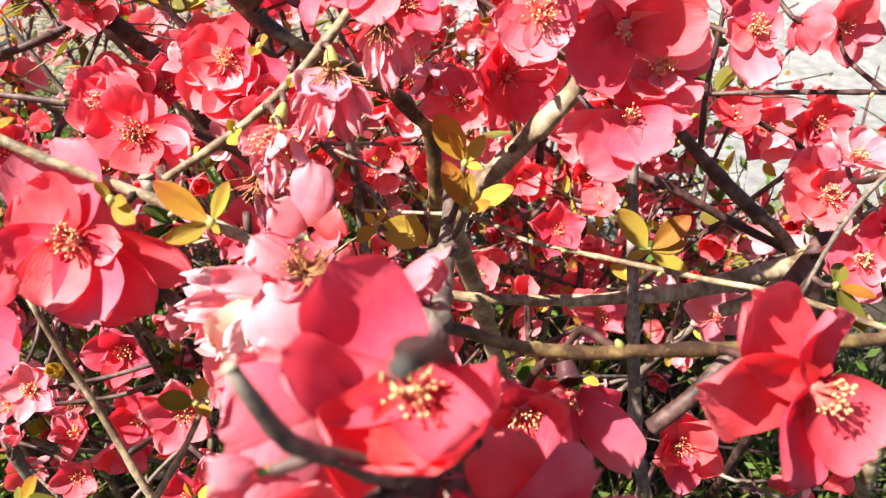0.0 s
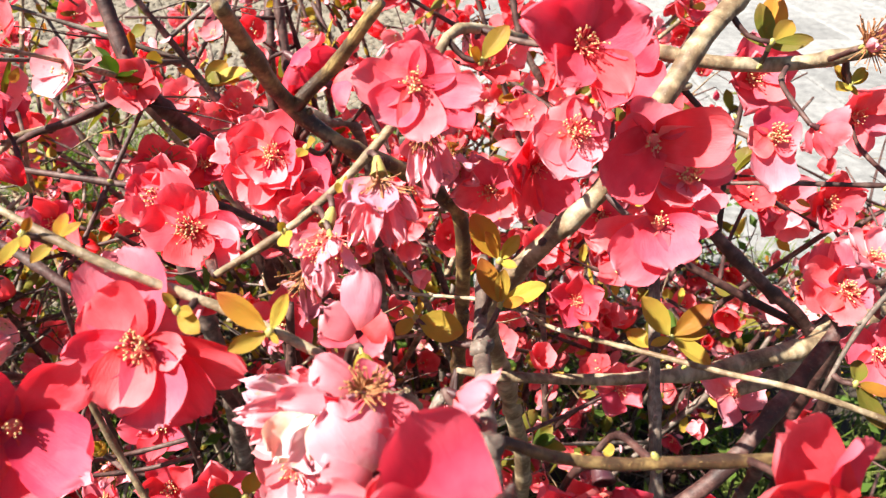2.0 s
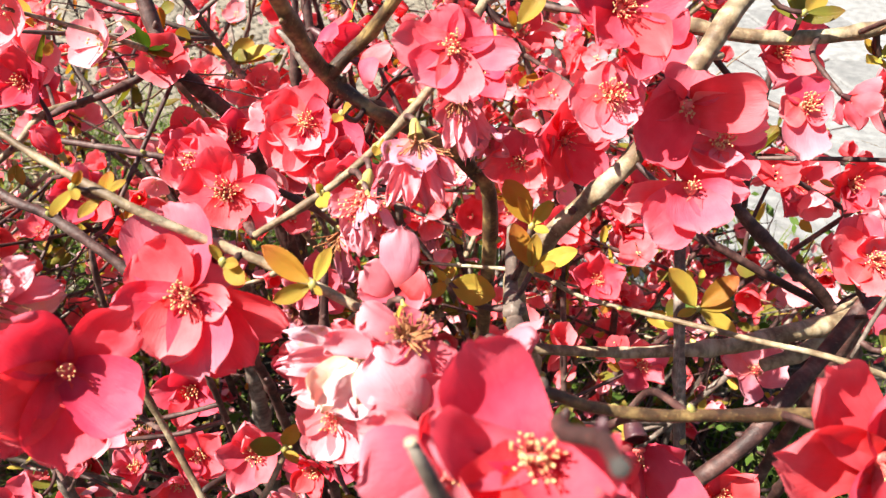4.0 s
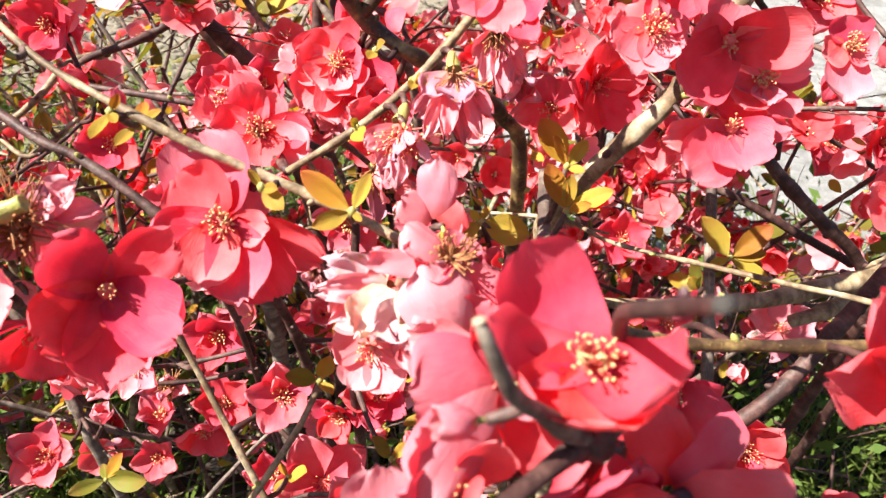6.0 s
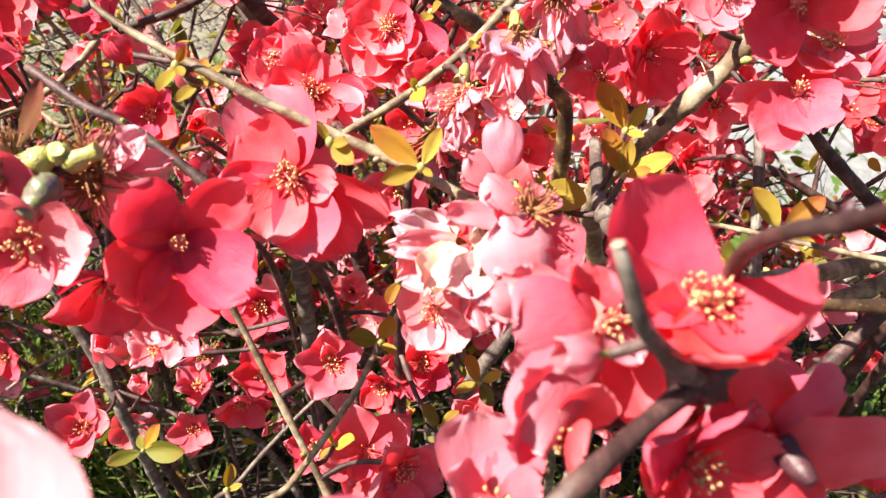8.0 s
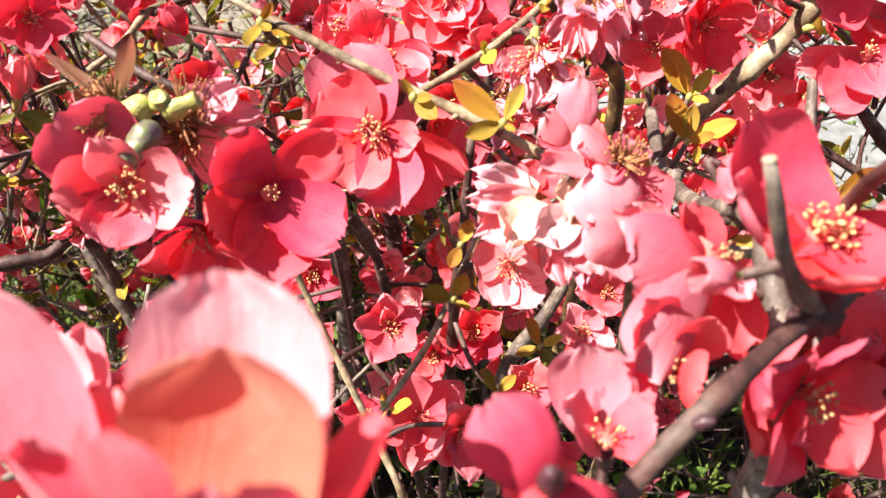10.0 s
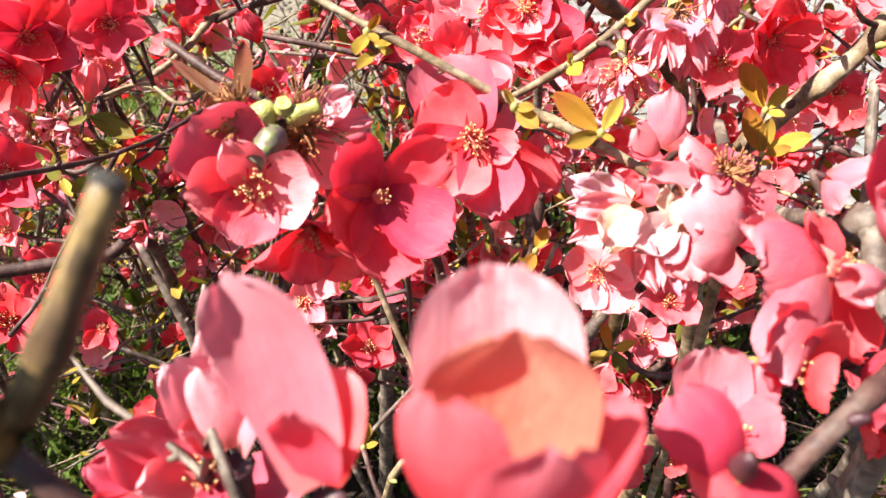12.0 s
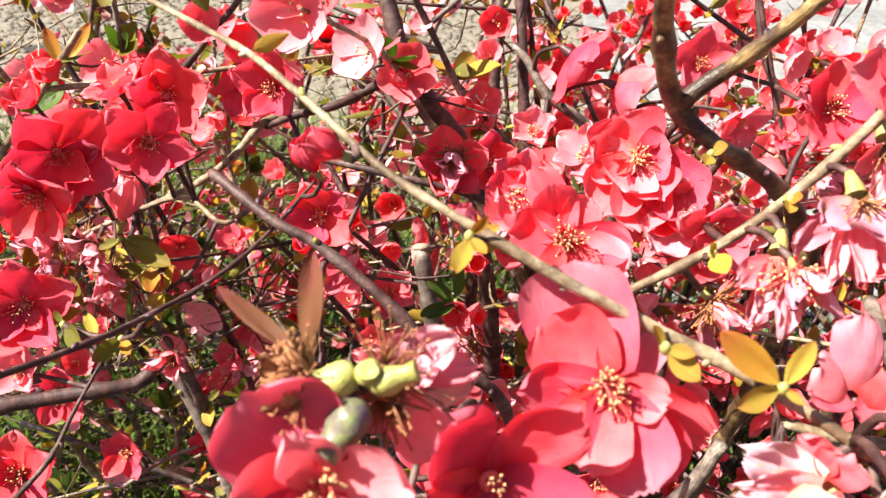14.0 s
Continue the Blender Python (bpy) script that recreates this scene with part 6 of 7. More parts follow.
wilted('spent blossom with a brush of red stamens', -0.0506, 0.2197, 0.6550, (0.15, -0.89, -0.43), 0.0285, petals=4, dry=False, seed=103)
wilted('spent blossom with dry brown stamens and pale petals', -0.0644, 0.2419, 0.6301, (0.61, -0.69, -0.39), 0.0297, petals=4, seed=104)
wilted('spent blossom at the edge of the paving', -0.0110, 0.3293, 0.6403, (0.27, -0.92, -0.28), 0.0334, petals=5, seed=107)
wilted('spent pink blossom over the thicket', -0.1621, 0.3686, 0.6185, (0.17, -0.98, 0.09), 0.0297, petals=4, seed=108)
wilted('spent blossom in the low thicket', -0.1908, 0.2976, 0.4687, (0.17, -0.83, 0.53), 0.0281, petals=4, seed=109)
wilted('spent blossom among dark twigs', -0.2475, 0.4677, 0.6365, (0.27, -0.92, -0.28), 0.0301, petals=3, seed=110)
wilted('spent blossom low in the outer thicket', -0.3706, 0.3795, 0.5478, (0.26, -0.96, 0.14), 0.0351, petals=4, seed=111)
wilted('spent blossom near the purple twig', -0.3584, 0.3558, 0.5225, (0.26, -0.90, -0.35), 0.0281, petals=4, seed=112)
leaves('three young bronze-yellow leaves on the tan branch', (-0.0619, 0.1758, 0.6482), [(-0.0767, 0.1802, 0.6585), (-0.0566, 0.1800, 0.6588), (-0.0725, 0.1695, 0.6463), (-0.0583, 0.1710, 0.6479)], (-0.18, -0.61, 0.77), (BRONZE, YELLOW, YELLOW, YELLOW,), widths=0.38, seed=113)
leaves('small yellow leaves on the tan branch', (-0.0881, 0.1781, 0.6539), [(-0.0916, 0.1788, 0.6592), (-0.0807, 0.1724, 0.6499), (-0.0822, 0.1745, 0.6554)], (-0.18, -0.61, 0.77), (YELLOW, YELLOW, YELLOW,), widths=0.50, seed=114)
leaves('four yellow-green leaves beside the pale stem', (0.0904, 0.2831, 0.5722), [(0.0761, 0.2904, 0.5890), (0.1081, 0.2890, 0.5864), (0.1077, 0.2870, 0.5736), (0.1067, 0.2733, 0.5645), (0.0804, 0.2792, 0.5703)], (-0.18, -0.61, 0.77), (YELLOW, BRONZE, YELLOW, YELLOW, YELLOW,), widths=0.46, seed=115)
leaves('upright tuft of bronze and yellow leaves on the thick branch', (0.0077, 0.2468, 0.6318), [(-0.0027, 0.2557, 0.6470), (0.0149, 0.2505, 0.6412), (0.0019, 0.2480, 0.6436), (0.0140, 0.2424, 0.6318)], (-0.18, -0.61, 0.77), (BRONZE, YELLOW, BRONZE, YELLOW,), widths=0.46, seed=116)
leaves('pair of yellow leaves at the twig end', (-0.0235, 0.2361, 0.6127), [(-0.0305, 0.2310, 0.6087), (-0.0054, 0.2316, 0.6099), (-0.0209, 0.2401, 0.6172), (-0.0279, 0.2382, 0.6165)], (-0.18, -0.61, 0.77), (YELLOW, YELLOW, YELLOW, YELLOW,), widths=0.60, seed=117)
leaves('small yellow-green leaves on the reddish twig', (-0.0745, 0.1702, 0.5889), [(-0.0845, 0.1668, 0.5934), (-0.0709, 0.1730, 0.5972), (-0.0691, 0.1635, 0.5891)], (0.02, -0.64, 0.77), (OLIVE, YELLOW, YELLOW,), widths=0.55, seed=118)
leaves('olive leaf tuft low in the thicket', (-0.2303, 0.2783, 0.4123), [(-0.2467, 0.2663, 0.4132), (-0.2029, 0.2728, 0.4203), (-0.2205, 0.2856, 0.4271), (-0.2374, 0.2898, 0.4125)], (0.03, -0.63, 0.78), (OLIVE, OLIVE, BRONZE,), widths=0.42, seed=119)
leaves('orange-yellow leaves on the arching branch', (-0.1349, 0.1922, 0.6699), [(-0.1305, 0.1914, 0.6760), (-0.1362, 0.1804, 0.6663), (-0.1301, 0.1851, 0.6695)], (0.03, -0.63, 0.78), (BRONZE, YELLOW, YELLOW,), widths=0.42, seed=120)
leaves('long narrow brownish leaves above the fruits', (-0.1624, 0.1510, 0.6600), [(-0.1845, 0.1606, 0.6690), (-0.1700, 0.1807, 0.6689)], (0.2685, -0.6584, 0.7032), (RUST, RUST,), widths=0.16, seed=300)
leaves('small bronze bud leaves above the arch', (-0.1349, 0.2083, 0.6594), [(-0.1295, 0.2152, 0.6622), (-0.1404, 0.2006, 0.6552), (-0.1288, 0.2051, 0.6604), (-0.1373, 0.2211, 0.6625)], (0.08, -0.67, 0.74), (YELLOW, YELLOW, YELLOW, BRONZE,), widths=0.42, seed=121)
leaves('green leaf pair on the purple twig', (-0.2877, 0.2421, 0.5910), [(-0.2744, 0.2318, 0.5900), (-0.2917, 0.2440, 0.5955)], (0.08, -0.67, 0.74), (OLIVE, OLIVE,), widths=0.42, seed=122)
leaves('green and bronze leaves on the purple twig', (-0.2687, 0.2466, 0.5841), [(-0.2733, 0.2336, 0.5826), (-0.2609, 0.2383, 0.5839)], (0.08, -0.67, 0.74), (OLIVE, BRONZE,), widths=0.42, seed=123)
leaves('small yellow leaves on the grey branch', (-0.3157, 0.3878, 0.4302), [(-0.3241, 0.3877, 0.4322), (-0.3088, 0.3735, 0.4235), (-0.3113, 0.3963, 0.4341)], (0.08, -0.67, 0.74), (YELLOW, YELLOW, OLIVE,), widths=0.5, seed=124)
leaves('olive leaves in the outer thicket', (-0.3179, 0.3534, 0.5501), [(-0.3324, 0.3396, 0.5495), (-0.3125, 0.3564, 0.5542), (-0.3101, 0.3388, 0.5425)], (0.08, -0.67, 0.74), (OLIVE, YELLOW, BRONZE,), widths=0.5, seed=125)
leaves('reddish long leaves deep behind', (-0.3863, 0.4134, 0.6343), [(-0.3983, 0.4224, 0.6537), (-0.3733, 0.4274, 0.6566)], (0.08, -0.67, 0.74), (BRONZE, BRONZE,), widths=0.3, seed=126)
leaves('yellow-red leaf above the bell blossom', (-0.0011, 0.2613, 0.7032), [(0.0084, 0.2676, 0.7141), (-0.0051, 0.2534, 0.7097)], (0.00, -0.65, 0.76), (YELLOW, BRONZE,), widths=0.45, seed=127)
leaves('yellow-green leaf against the paving', (0.1165, 0.3064, 0.7001), [(0.1332, 0.3070, 0.7010), (0.1297, 0.3211, 0.7053)], (0.00, -0.65, 0.76), (OLIVE, YELLOW,), widths=0.35, seed=128)
leaves('yellow leaves in bright light', (0.1671, 0.3379, 0.6742), [(0.1771, 0.3406, 0.6786), (0.1619, 0.3423, 0.6818), (0.1722, 0.3354, 0.6699)], (0.00, -0.65, 0.76), (YELLOW, YELLOW,), widths=0.5, seed=129)
leaves('dark olive leaf beside the deep red blossom', (0.1395, 0.2225, 0.5956), [(0.1500, 0.2143, 0.5813), (0.1467, 0.2349, 0.5969), (0.1540, 0.2206, 0.5920)], (0.00, -0.65, 0.76), (OLIVE, OLIVE, BRONZE,), widths=0.45, seed=130)
leaves('yellow leaf low in the shrub', (-0.1392, 0.1796, 0.5024), [(-0.1379, 0.1854, 0.5115), (-0.1331, 0.1812, 0.5043)], (0.03, -0.63, 0.78), (YELLOW, YELLOW,), widths=0.5, seed=131)
leaves('bronze leaves low between blossoms', (-0.1029, 0.2125, 0.4954), [(-0.1068, 0.2161, 0.5016), (-0.0927, 0.2072, 0.5051), (-0.1087, 0.2082, 0.4891)], (0.03, -0.63, 0.78), (BRONZE, YELLOW, YELLOW,), widths=0.5, seed=132)
leaves('yellow leaf beside the thicket', (-0.2672, 0.3740, 0.5975), [(-0.2693, 0.3681, 0.5882), (-0.2620, 0.3677, 0.5870)], (0.03, -0.63, 0.78), (YELLOW, YELLOW,), widths=0.5, seed=133)
leaves('bronze leaf on the reddish twig', (-0.0748, 0.2236, 0.5760), [(-0.0709, 0.2293, 0.5845), (-0.0787, 0.2184, 0.5684)], (0.04, -0.62, 0.79), (BRONZE, BRONZE,), widths=0.5, seed=134)
leaves('yellow leaf pair on the grey-tan branch', (-0.0687, 0.2328, 0.6505), [(-0.0703, 0.2317, 0.6545), (-0.0656, 0.2250, 0.6490)], (0.02, -0.64, 0.77), (YELLOW, YELLOW,), widths=0.8, seed=135)
leaves('small orange bud leaves on the grey-tan branch', (-0.0488, 0.2422, 0.6652), [(-0.0465, 0.2391, 0.6677), (-0.0497, 0.2366, 0.6637)], (0.02, -0.64, 0.77), (BRONZE, YELLOW,), widths=0.8, seed=136)
leaves('small yellow buds at the double blossom', (-0.0664, 0.2714, 0.6664), [(-0.0622, 0.2693, 0.6704), (-0.0685, 0.2658, 0.6648)], (0.02, -0.64, 0.77), (YELLOW, YELLOW,), widths=0.8, seed=137)
bud('small pink bud with a green calyx close by', -0.0258, 0.0734, 0.6674, (-0.93, -0.32, 0.15), 0.0057, mat=PINK, seed=138)
fruits('three young yellow-green quinces and a purple-green one', (-0.1498, 0.1473, 0.6578), [((-0.1505, 0.1467, 0.6608), (-0.95, -0.29, -0.10), 0.0095, 0.0036, FRUIT), ((-0.1489, 0.1472, 0.6614), (0.17, -0.67, 0.72), 0.0041, 0.0027, FRUIT), ((-0.1487, 0.1460, 0.6592), (0.91, 0.20, 0.35), 0.0101, 0.0030, FRUIT), ((-0.1487, 0.1430, 0.6581), (-0.46, -0.71, -0.53), 0.0125, 0.0041, FRUIT_DARK)])
wilted('large brown brush of a spent blossom on the tan branch', 0.1525, 0.3025, 0.7004, (0.40, -0.73, 0.56), 0.0290, petals=2, seed=139)
leaves('broad yellow-green leaf and red-edged leaf above the tan branch', (0.1261, 0.3317, 0.6915), [(0.1221, 0.3411, 0.7086), (0.1337, 0.3534, 0.7100), (0.1409, 0.3238, 0.6977), (0.1137, 0.3345, 0.6968)], (0.00, -0.66, 0.75), (OLIVE, BRONZE, OLIVE, OLIVE,), widths=0.42, seed=140)
leaves('small yellow leaves on the tan branch against the light', (0.1671, 0.3343, 0.6750), [(0.1733, 0.3380, 0.6817), (0.1632, 0.3381, 0.6820), (0.1557, 0.3231, 0.6757)], (0.00, -0.66, 0.75), (YELLOW, BRONZE, YELLOW,), widths=0.5, seed=142)
posed_blossom('coral blossom low with a white-edged drooping petal', (-0.1432, 0.0596, 0.6188), (0.03, -0.52, 0.85), [((-0.1588, 0.0550, 0.6325), (0.23, -0.53, 0.82), 0.0135, CORAL, 0.12), ((-0.1510, 0.0489, 0.6254), (0.32, -0.26, 0.91), 0.0123, PINK, 0.10), ((-0.1233, 0.0587, 0.6241), (-0.20, -0.32, 0.93), 0.0129, CORAL, 0.12), ((-0.1361, 0.0501, 0.6215), (0.00, -0.23, 0.97), 0.0125, RED, 0.12)], CORAL, stamens=14, seed=145)
posed_blossom('spent mauve-pink blossom with hanging shrivelled petals', (-0.0346, 0.2319, 0.6705), (0.15, -0.83, -0.53), [((-0.0425, 0.2140, 0.6567), (0.23, -0.70, 0.67), 0.0063, BLUSH, 0.08), ((-0.0362, 0.2111, 0.6592), (0.02, -0.65, 0.76), 0.0062, PINK, 0.08), ((-0.0262, 0.2135, 0.6589), (-0.19, -0.72, 0.67), 0.0055, PINK, 0.08), ((-0.0223, 0.2202, 0.6621), (-0.29, -0.70, 0.65), 0.0060, PINK, 0.08), ((-0.0444, 0.2230, 0.6679), (0.20, -0.36, 0.91), 0.0112, WILT, 0.14), ((-0.0327, 0.2126, 0.6694), (-0.01, -0.17, 0.99), 0.0126, WILT, 0.16), ((-0.0306, 0.2246, 0.6503), (0.02, -0.74, 0.67), 0.0074, PINK, 0.08), ((-0.0482, 0.2302, 0.6569), (0.34, -0.74, 0.58), 0.0078, PINK, 0.08)], WILT, stamens=50, brush=0.009, spread=50, dry=True, wilt=True, cup=1.35, wave=0.16, seed=151)
posed_blossom('spent blossom with long cream petals hanging open', (-0.0214, 0.2571, 0.6790), (0.15, -0.79, -0.59), [((-0.0171, 0.2408, 0.6631), (0.12, -0.73, 0.68), 0.0080, PINK, 0.08), ((-0.0242, 0.2442, 0.6652), (0.23, -0.77, 0.59), 0.0068, BLUSH, 0.08), ((-0.0108, 0.2480, 0.6670), (-0.29, -0.77, 0.57), 0.0073, PINK, 0.08), ((-0.0276, 0.2538, 0.6698), (0.43, -0.71, 0.56), 0.0082, PINK, 0.10), ((-0.0132, 0.2554, 0.6600), (0.03, -0.86, 0.51), 0.0084, WILT, 0.10)], PINK, stamens=30, brush=0.009, spread=40, dry=True, wilt=True, cup=1.35, wave=0.16, seed=152)
posed_blossom('spent blossom with cream petals beside red stamens', (-0.0533, 0.2260, 0.6539), (-0.18, -0.83, -0.53), [((-0.0582, 0.2136, 0.6451), (0.33, -0.68, 0.66), 0.0076, BLUSH, 0.10), ((-0.0635, 0.2186, 0.6499), (0.42, -0.48, 0.77), 0.0088, PINK, 0.12), ((-0.0470, 0.2158, 0.6444), (-0.19, -0.72, 0.67), 0.0057, PINK, 0.10), ((-0.0573, 0.2183, 0.6374), (0.02, -0.74, 0.67), 0.0078, PINK, 0.10)], PINK, stamens=26, brush=0.012, spread=45, wilt=True, cup=1.2, wave=0.16, seed=153)
posed_blossom('dull pink blossom under the broad one', (-0.0276, 0.0857, 0.6377), (0.05, -0.71, 0.71), [((-0.0350, 0.0851, 0.6525), (0.57, -0.80, 0.19), 0.0125, CORAL, 0.14), ((-0.0202, 0.0895, 0.6464), (0.48, -0.87, 0.10), 0.0141, CORAL, 0.14), ((-0.0385, 0.0771, 0.6441), (0.70, -0.63, 0.33), 0.0092, CORAL, 0.14), ((-0.0245, 0.0761, 0.6409), (0.58, -0.77, 0.28), 0.0113, RED, 0.14)], CORAL, stamens=10, seed=157)
posed_blossom('pale pink blossom pressed against the faded ones', (-0.0576, 0.1700, 0.6032), (-0.18, -0.94, 0.30), [((-0.0685, 0.1673, 0.6071), (0.34, -0.74, 0.58), 0.0123, PINK, 0.14), ((-0.0624, 0.1588, 0.5965), (0.21, -0.56, 0.80), 0.0130, BLUSH, 0.14), ((-0.0493, 0.1589, 0.5960), (-0.09, -0.58, 0.81), 0.0130, PINK, 0.14), ((-0.0448, 0.1674, 0.6059), (-0.29, -0.83, 0.48), 0.0123, BLUSH, 0.14), ((-0.0583, 0.1775, 0.6119), (0.04, -0.98, 0.21), 0.0126, PINK, 0.14)], PINK, stamens=16, brush=0.006, seed=159)
flower('broad coral blossom low under the faded ones', -0.0705, 0.1849, 0.5149, (0.44, -0.84, 0.31), 0.0338, lean=(22, 80), mat=CORAL, spin=20, seed=166)
flower('small coral blossom low under the faded ones', -0.0429, 0.2175, 0.5069, (-0.06, -0.63, 0.77), 0.0293, lean=(22, 78), mat=CORAL, spin=50, seed=167)
flower('small red blossom in shade under the faded ones', -0.0377, 0.1893, 0.4994, (0.53, -0.84, 0.14), 0.0318, lean=(24, 80), mat=RED, spin=10, seed=168)
flower('small pink blossom between the shaded stems', -0.0177, 0.2571, 0.5102, (0.05, -0.71, 0.70), 0.0270, lean=(22, 76), mat=PINK, spin=30, seed=169)
leaves('yellow and bronze leaves under the faded blossoms', (-0.0414, 0.2048, 0.5427), [(-0.0481, 0.2054, 0.5557), (-0.0333, 0.2047, 0.5491), (-0.0364, 0.1943, 0.5406), (-0.0512, 0.2021, 0.5397)], (0.04, -0.62, 0.79), (BRONZE, YELLOW, OLIVE, YELLOW,), widths=0.45, seed=170)
leaves('olive leaves between the shaded stems', (-0.0569, 0.2088, 0.5136), [(-0.0648, 0.2087, 0.5255), (-0.0494, 0.2102, 0.5224), (-0.0522, 0.1982, 0.5113)], (0.04, -0.62, 0.79), (OLIVE, YELLOW, OLIVE,), widths=0.48, seed=171)


# ---- the thicket behind: canes with side twigs, blossoms and leaves on them ----
def thicket():
    r = random.Random(5)
    spots = []
    for i in range(150):
        x0, y0 = r.uniform(-0.85, 0.36), r.uniform(0.46, 0.98)
        top = (r.uniform(0.42, 0.7) if i % 2 else r.uniform(0.6, 0.78)) * (0.8 if x0 > 0.15 else 1.0 if x0 > -0.12 else 0.93)
        ax, ay = r.uniform(-0.34, 0.34), r.uniform(-0.16, 0.14)
        if x0 < -0.12 and i % 3 == 0:
            continue
        pts = []
        for k in range(5):
            s = k / 4
            pts.append((x0 + ax * s * s + r.uniform(-0.022, 0.022), y0 + ay * s * s + r.uniform(-0.022, 0.022), top * s - 0.01, 0.0042 * (1 - 0.62 * s)))
        mat = r.choice((BARK_DARK, BARK_DARK, BARK_DARK, BARK_GREY, BARK_GREY, BARK_TAN) if x0 > -0.15 else (BARK_DARK, BARK_DARK, BARK_GREY, BARK_GREY, BARK_TAN, BARK_TAN))
        o = Vector(pts[0][:3])
        e = empty("cane", Matrix.Translation(o), "thin upright cane in the thicket", "branch", "canes of the thicket")
        fine = smooth_line(pts, 0.02)
        part("wood", tube("wood", [np.array((*(p[:3] - np.array(o)), p[3])) for p in fine], mat, 7, rnd=r), e)
        for p in fine[len(fine) // 3:]:
            spots.append((Vector(p[:3]), 0.002))
        for k in range(r.randint(4, 6)):
            b = fine[r.randrange(len(fine) // 4, len(fine) - 1)]
            az, ln = r.uniform(0, 6.28), r.uniform(0.06, 0.2)
            d = Vector((math.cos(az), math.sin(az) * 0.8, r.uniform(-0.15, 0.9))).normalized()
            tw = [(*b[:3], 0.0018)]
            for q in (0.5, 1.0):
                tw.append((b[0] + d.x * ln * q + r.uniform(-0.01, 0.01), b[1] + d.y * ln * q, b[2] + d.z * ln * q - 0.02 * q, 0.0017 - 0.0009 * q))
            f2 = smooth_line(tw, 0.02)
            part("twig", tube("twig", [np.array((*(p[:3] - np.array(o)), p[3])) for p in f2], mat, 5, rnd=r), e)
            spots += [(Vector(p[:3]), 0.001) for p in f2[1:]]
    return spots


SPOTS = thicket()


def thicket_blossoms():
    r = random.Random(9)
    kinds = []
    for i in range(9):
        mat = (RED, CORAL, RED, CORAL, PINK, CORAL, CORAL, PINK, RED)[i]
        lean = ((24, 82), (22, 76), (28, 86), (14, 48), (20, 70), (20, 74), (26, 84), (10, 34), (24, 80))[i]
        f = flower(("small red blossom in the thicket", "small coral blossom in the thicket", "small red blossom in the thicket", "half-open coral blossom in the thicket", "pale pink blossom in the thicket")[i % 5] if i != 7 else "half-open pink blossom in the thicket", 0, -3 - i * 0.1, 0.3, (0, 0, 1), 0.034, mat=mat, lean=lean, seed=900 + i, spin=i * 23.0, stamens=11, stalk=False)
        kinds.append(f)
    first = {}
    n = 0
    order = SPOTS[:]
    r.shuffle(order)
    for p, _ in order:
        if n >= 150:
            break
        if (p.x > 0.3 and p.z > 0.46 and r.random() < 0.6) or (p.x < -0.2 and p.z > 0.4 and r.random() < 0.6):
            continue
        if p.y < 0.42 or p.y > 0.82 or p.z < 0.12:
            continue
        d = Vector((r.gauss(0, 0.55), -0.75 + r.gauss(0, 0.35), 0.35 + r.gauss(0, 0.5))).normalized()
        k = r.randrange(9)
        m = Matrix.Translation(p + d * 0.008) @ frame_of(d).to_4x4() @ Matrix.Rotation(r.uniform(0, 6.28), 4, "Z")
        s = r.uniform(0.8, 1.12)
        if k not in first:
            first[k] = True
            kinds[k].matrix_basis = m
        else:
            c = copy_thing(kinds[k], m)
            c.scale = (s, s, s)
        n += 1
    for k in range(9):
        if k not in first:
            bpy.data.objects.remove(kinds[k])


thicket_blossoms()


def thicket_leaves():
    r = random.Random(15)
    base = []
    for i in range(6):
        mats = ((YELLOW, BRONZE), (OLIVE, YELLOW), (GREEN, OLIVE), (GREEN, GREEN), (BRONZE, YELLOW), (OLIVE, GREEN))[i]
        tips = [(r.uniform(-0.016, 0.016), r.uniform(-0.016, 0.016), r.uniform(0.004, 0.02)) for k in range(4)]
        e = leaves(("small yellow and bronze leaves in the thicket", "olive and yellow leaves in the thicket", "green leaves in the thicket", "green leaves in the thicket", "bronze young leaves in the thicket", "green and olive leaves in the thicket")[i], (0, -3, 0), [(a, b - 3, c) for a, b, c in tips], (0, -0.5, 1), mats, 0.5, 40 + i, stalk=False)
        base.append(e)
    order = SPOTS[:]
    r.shuffle(order)
    used = set()
    for n, (p, _) in enumerate(order[:290]):
        k = r.randrange(6)
        m = Matrix.Translation(p) @ Euler((r.uniform(-0.9, 0.9), r.uniform(-0.9, 0.9), r.uniform(0, 6.28))).to_matrix().to_4x4()
        if k not in used:
            used.add(k)
            base[k].matrix_basis = m
        else:
            copy_thing(base[k], m).scale = [r.uniform(0.8, 1.3)] * 3


thicket_leaves()


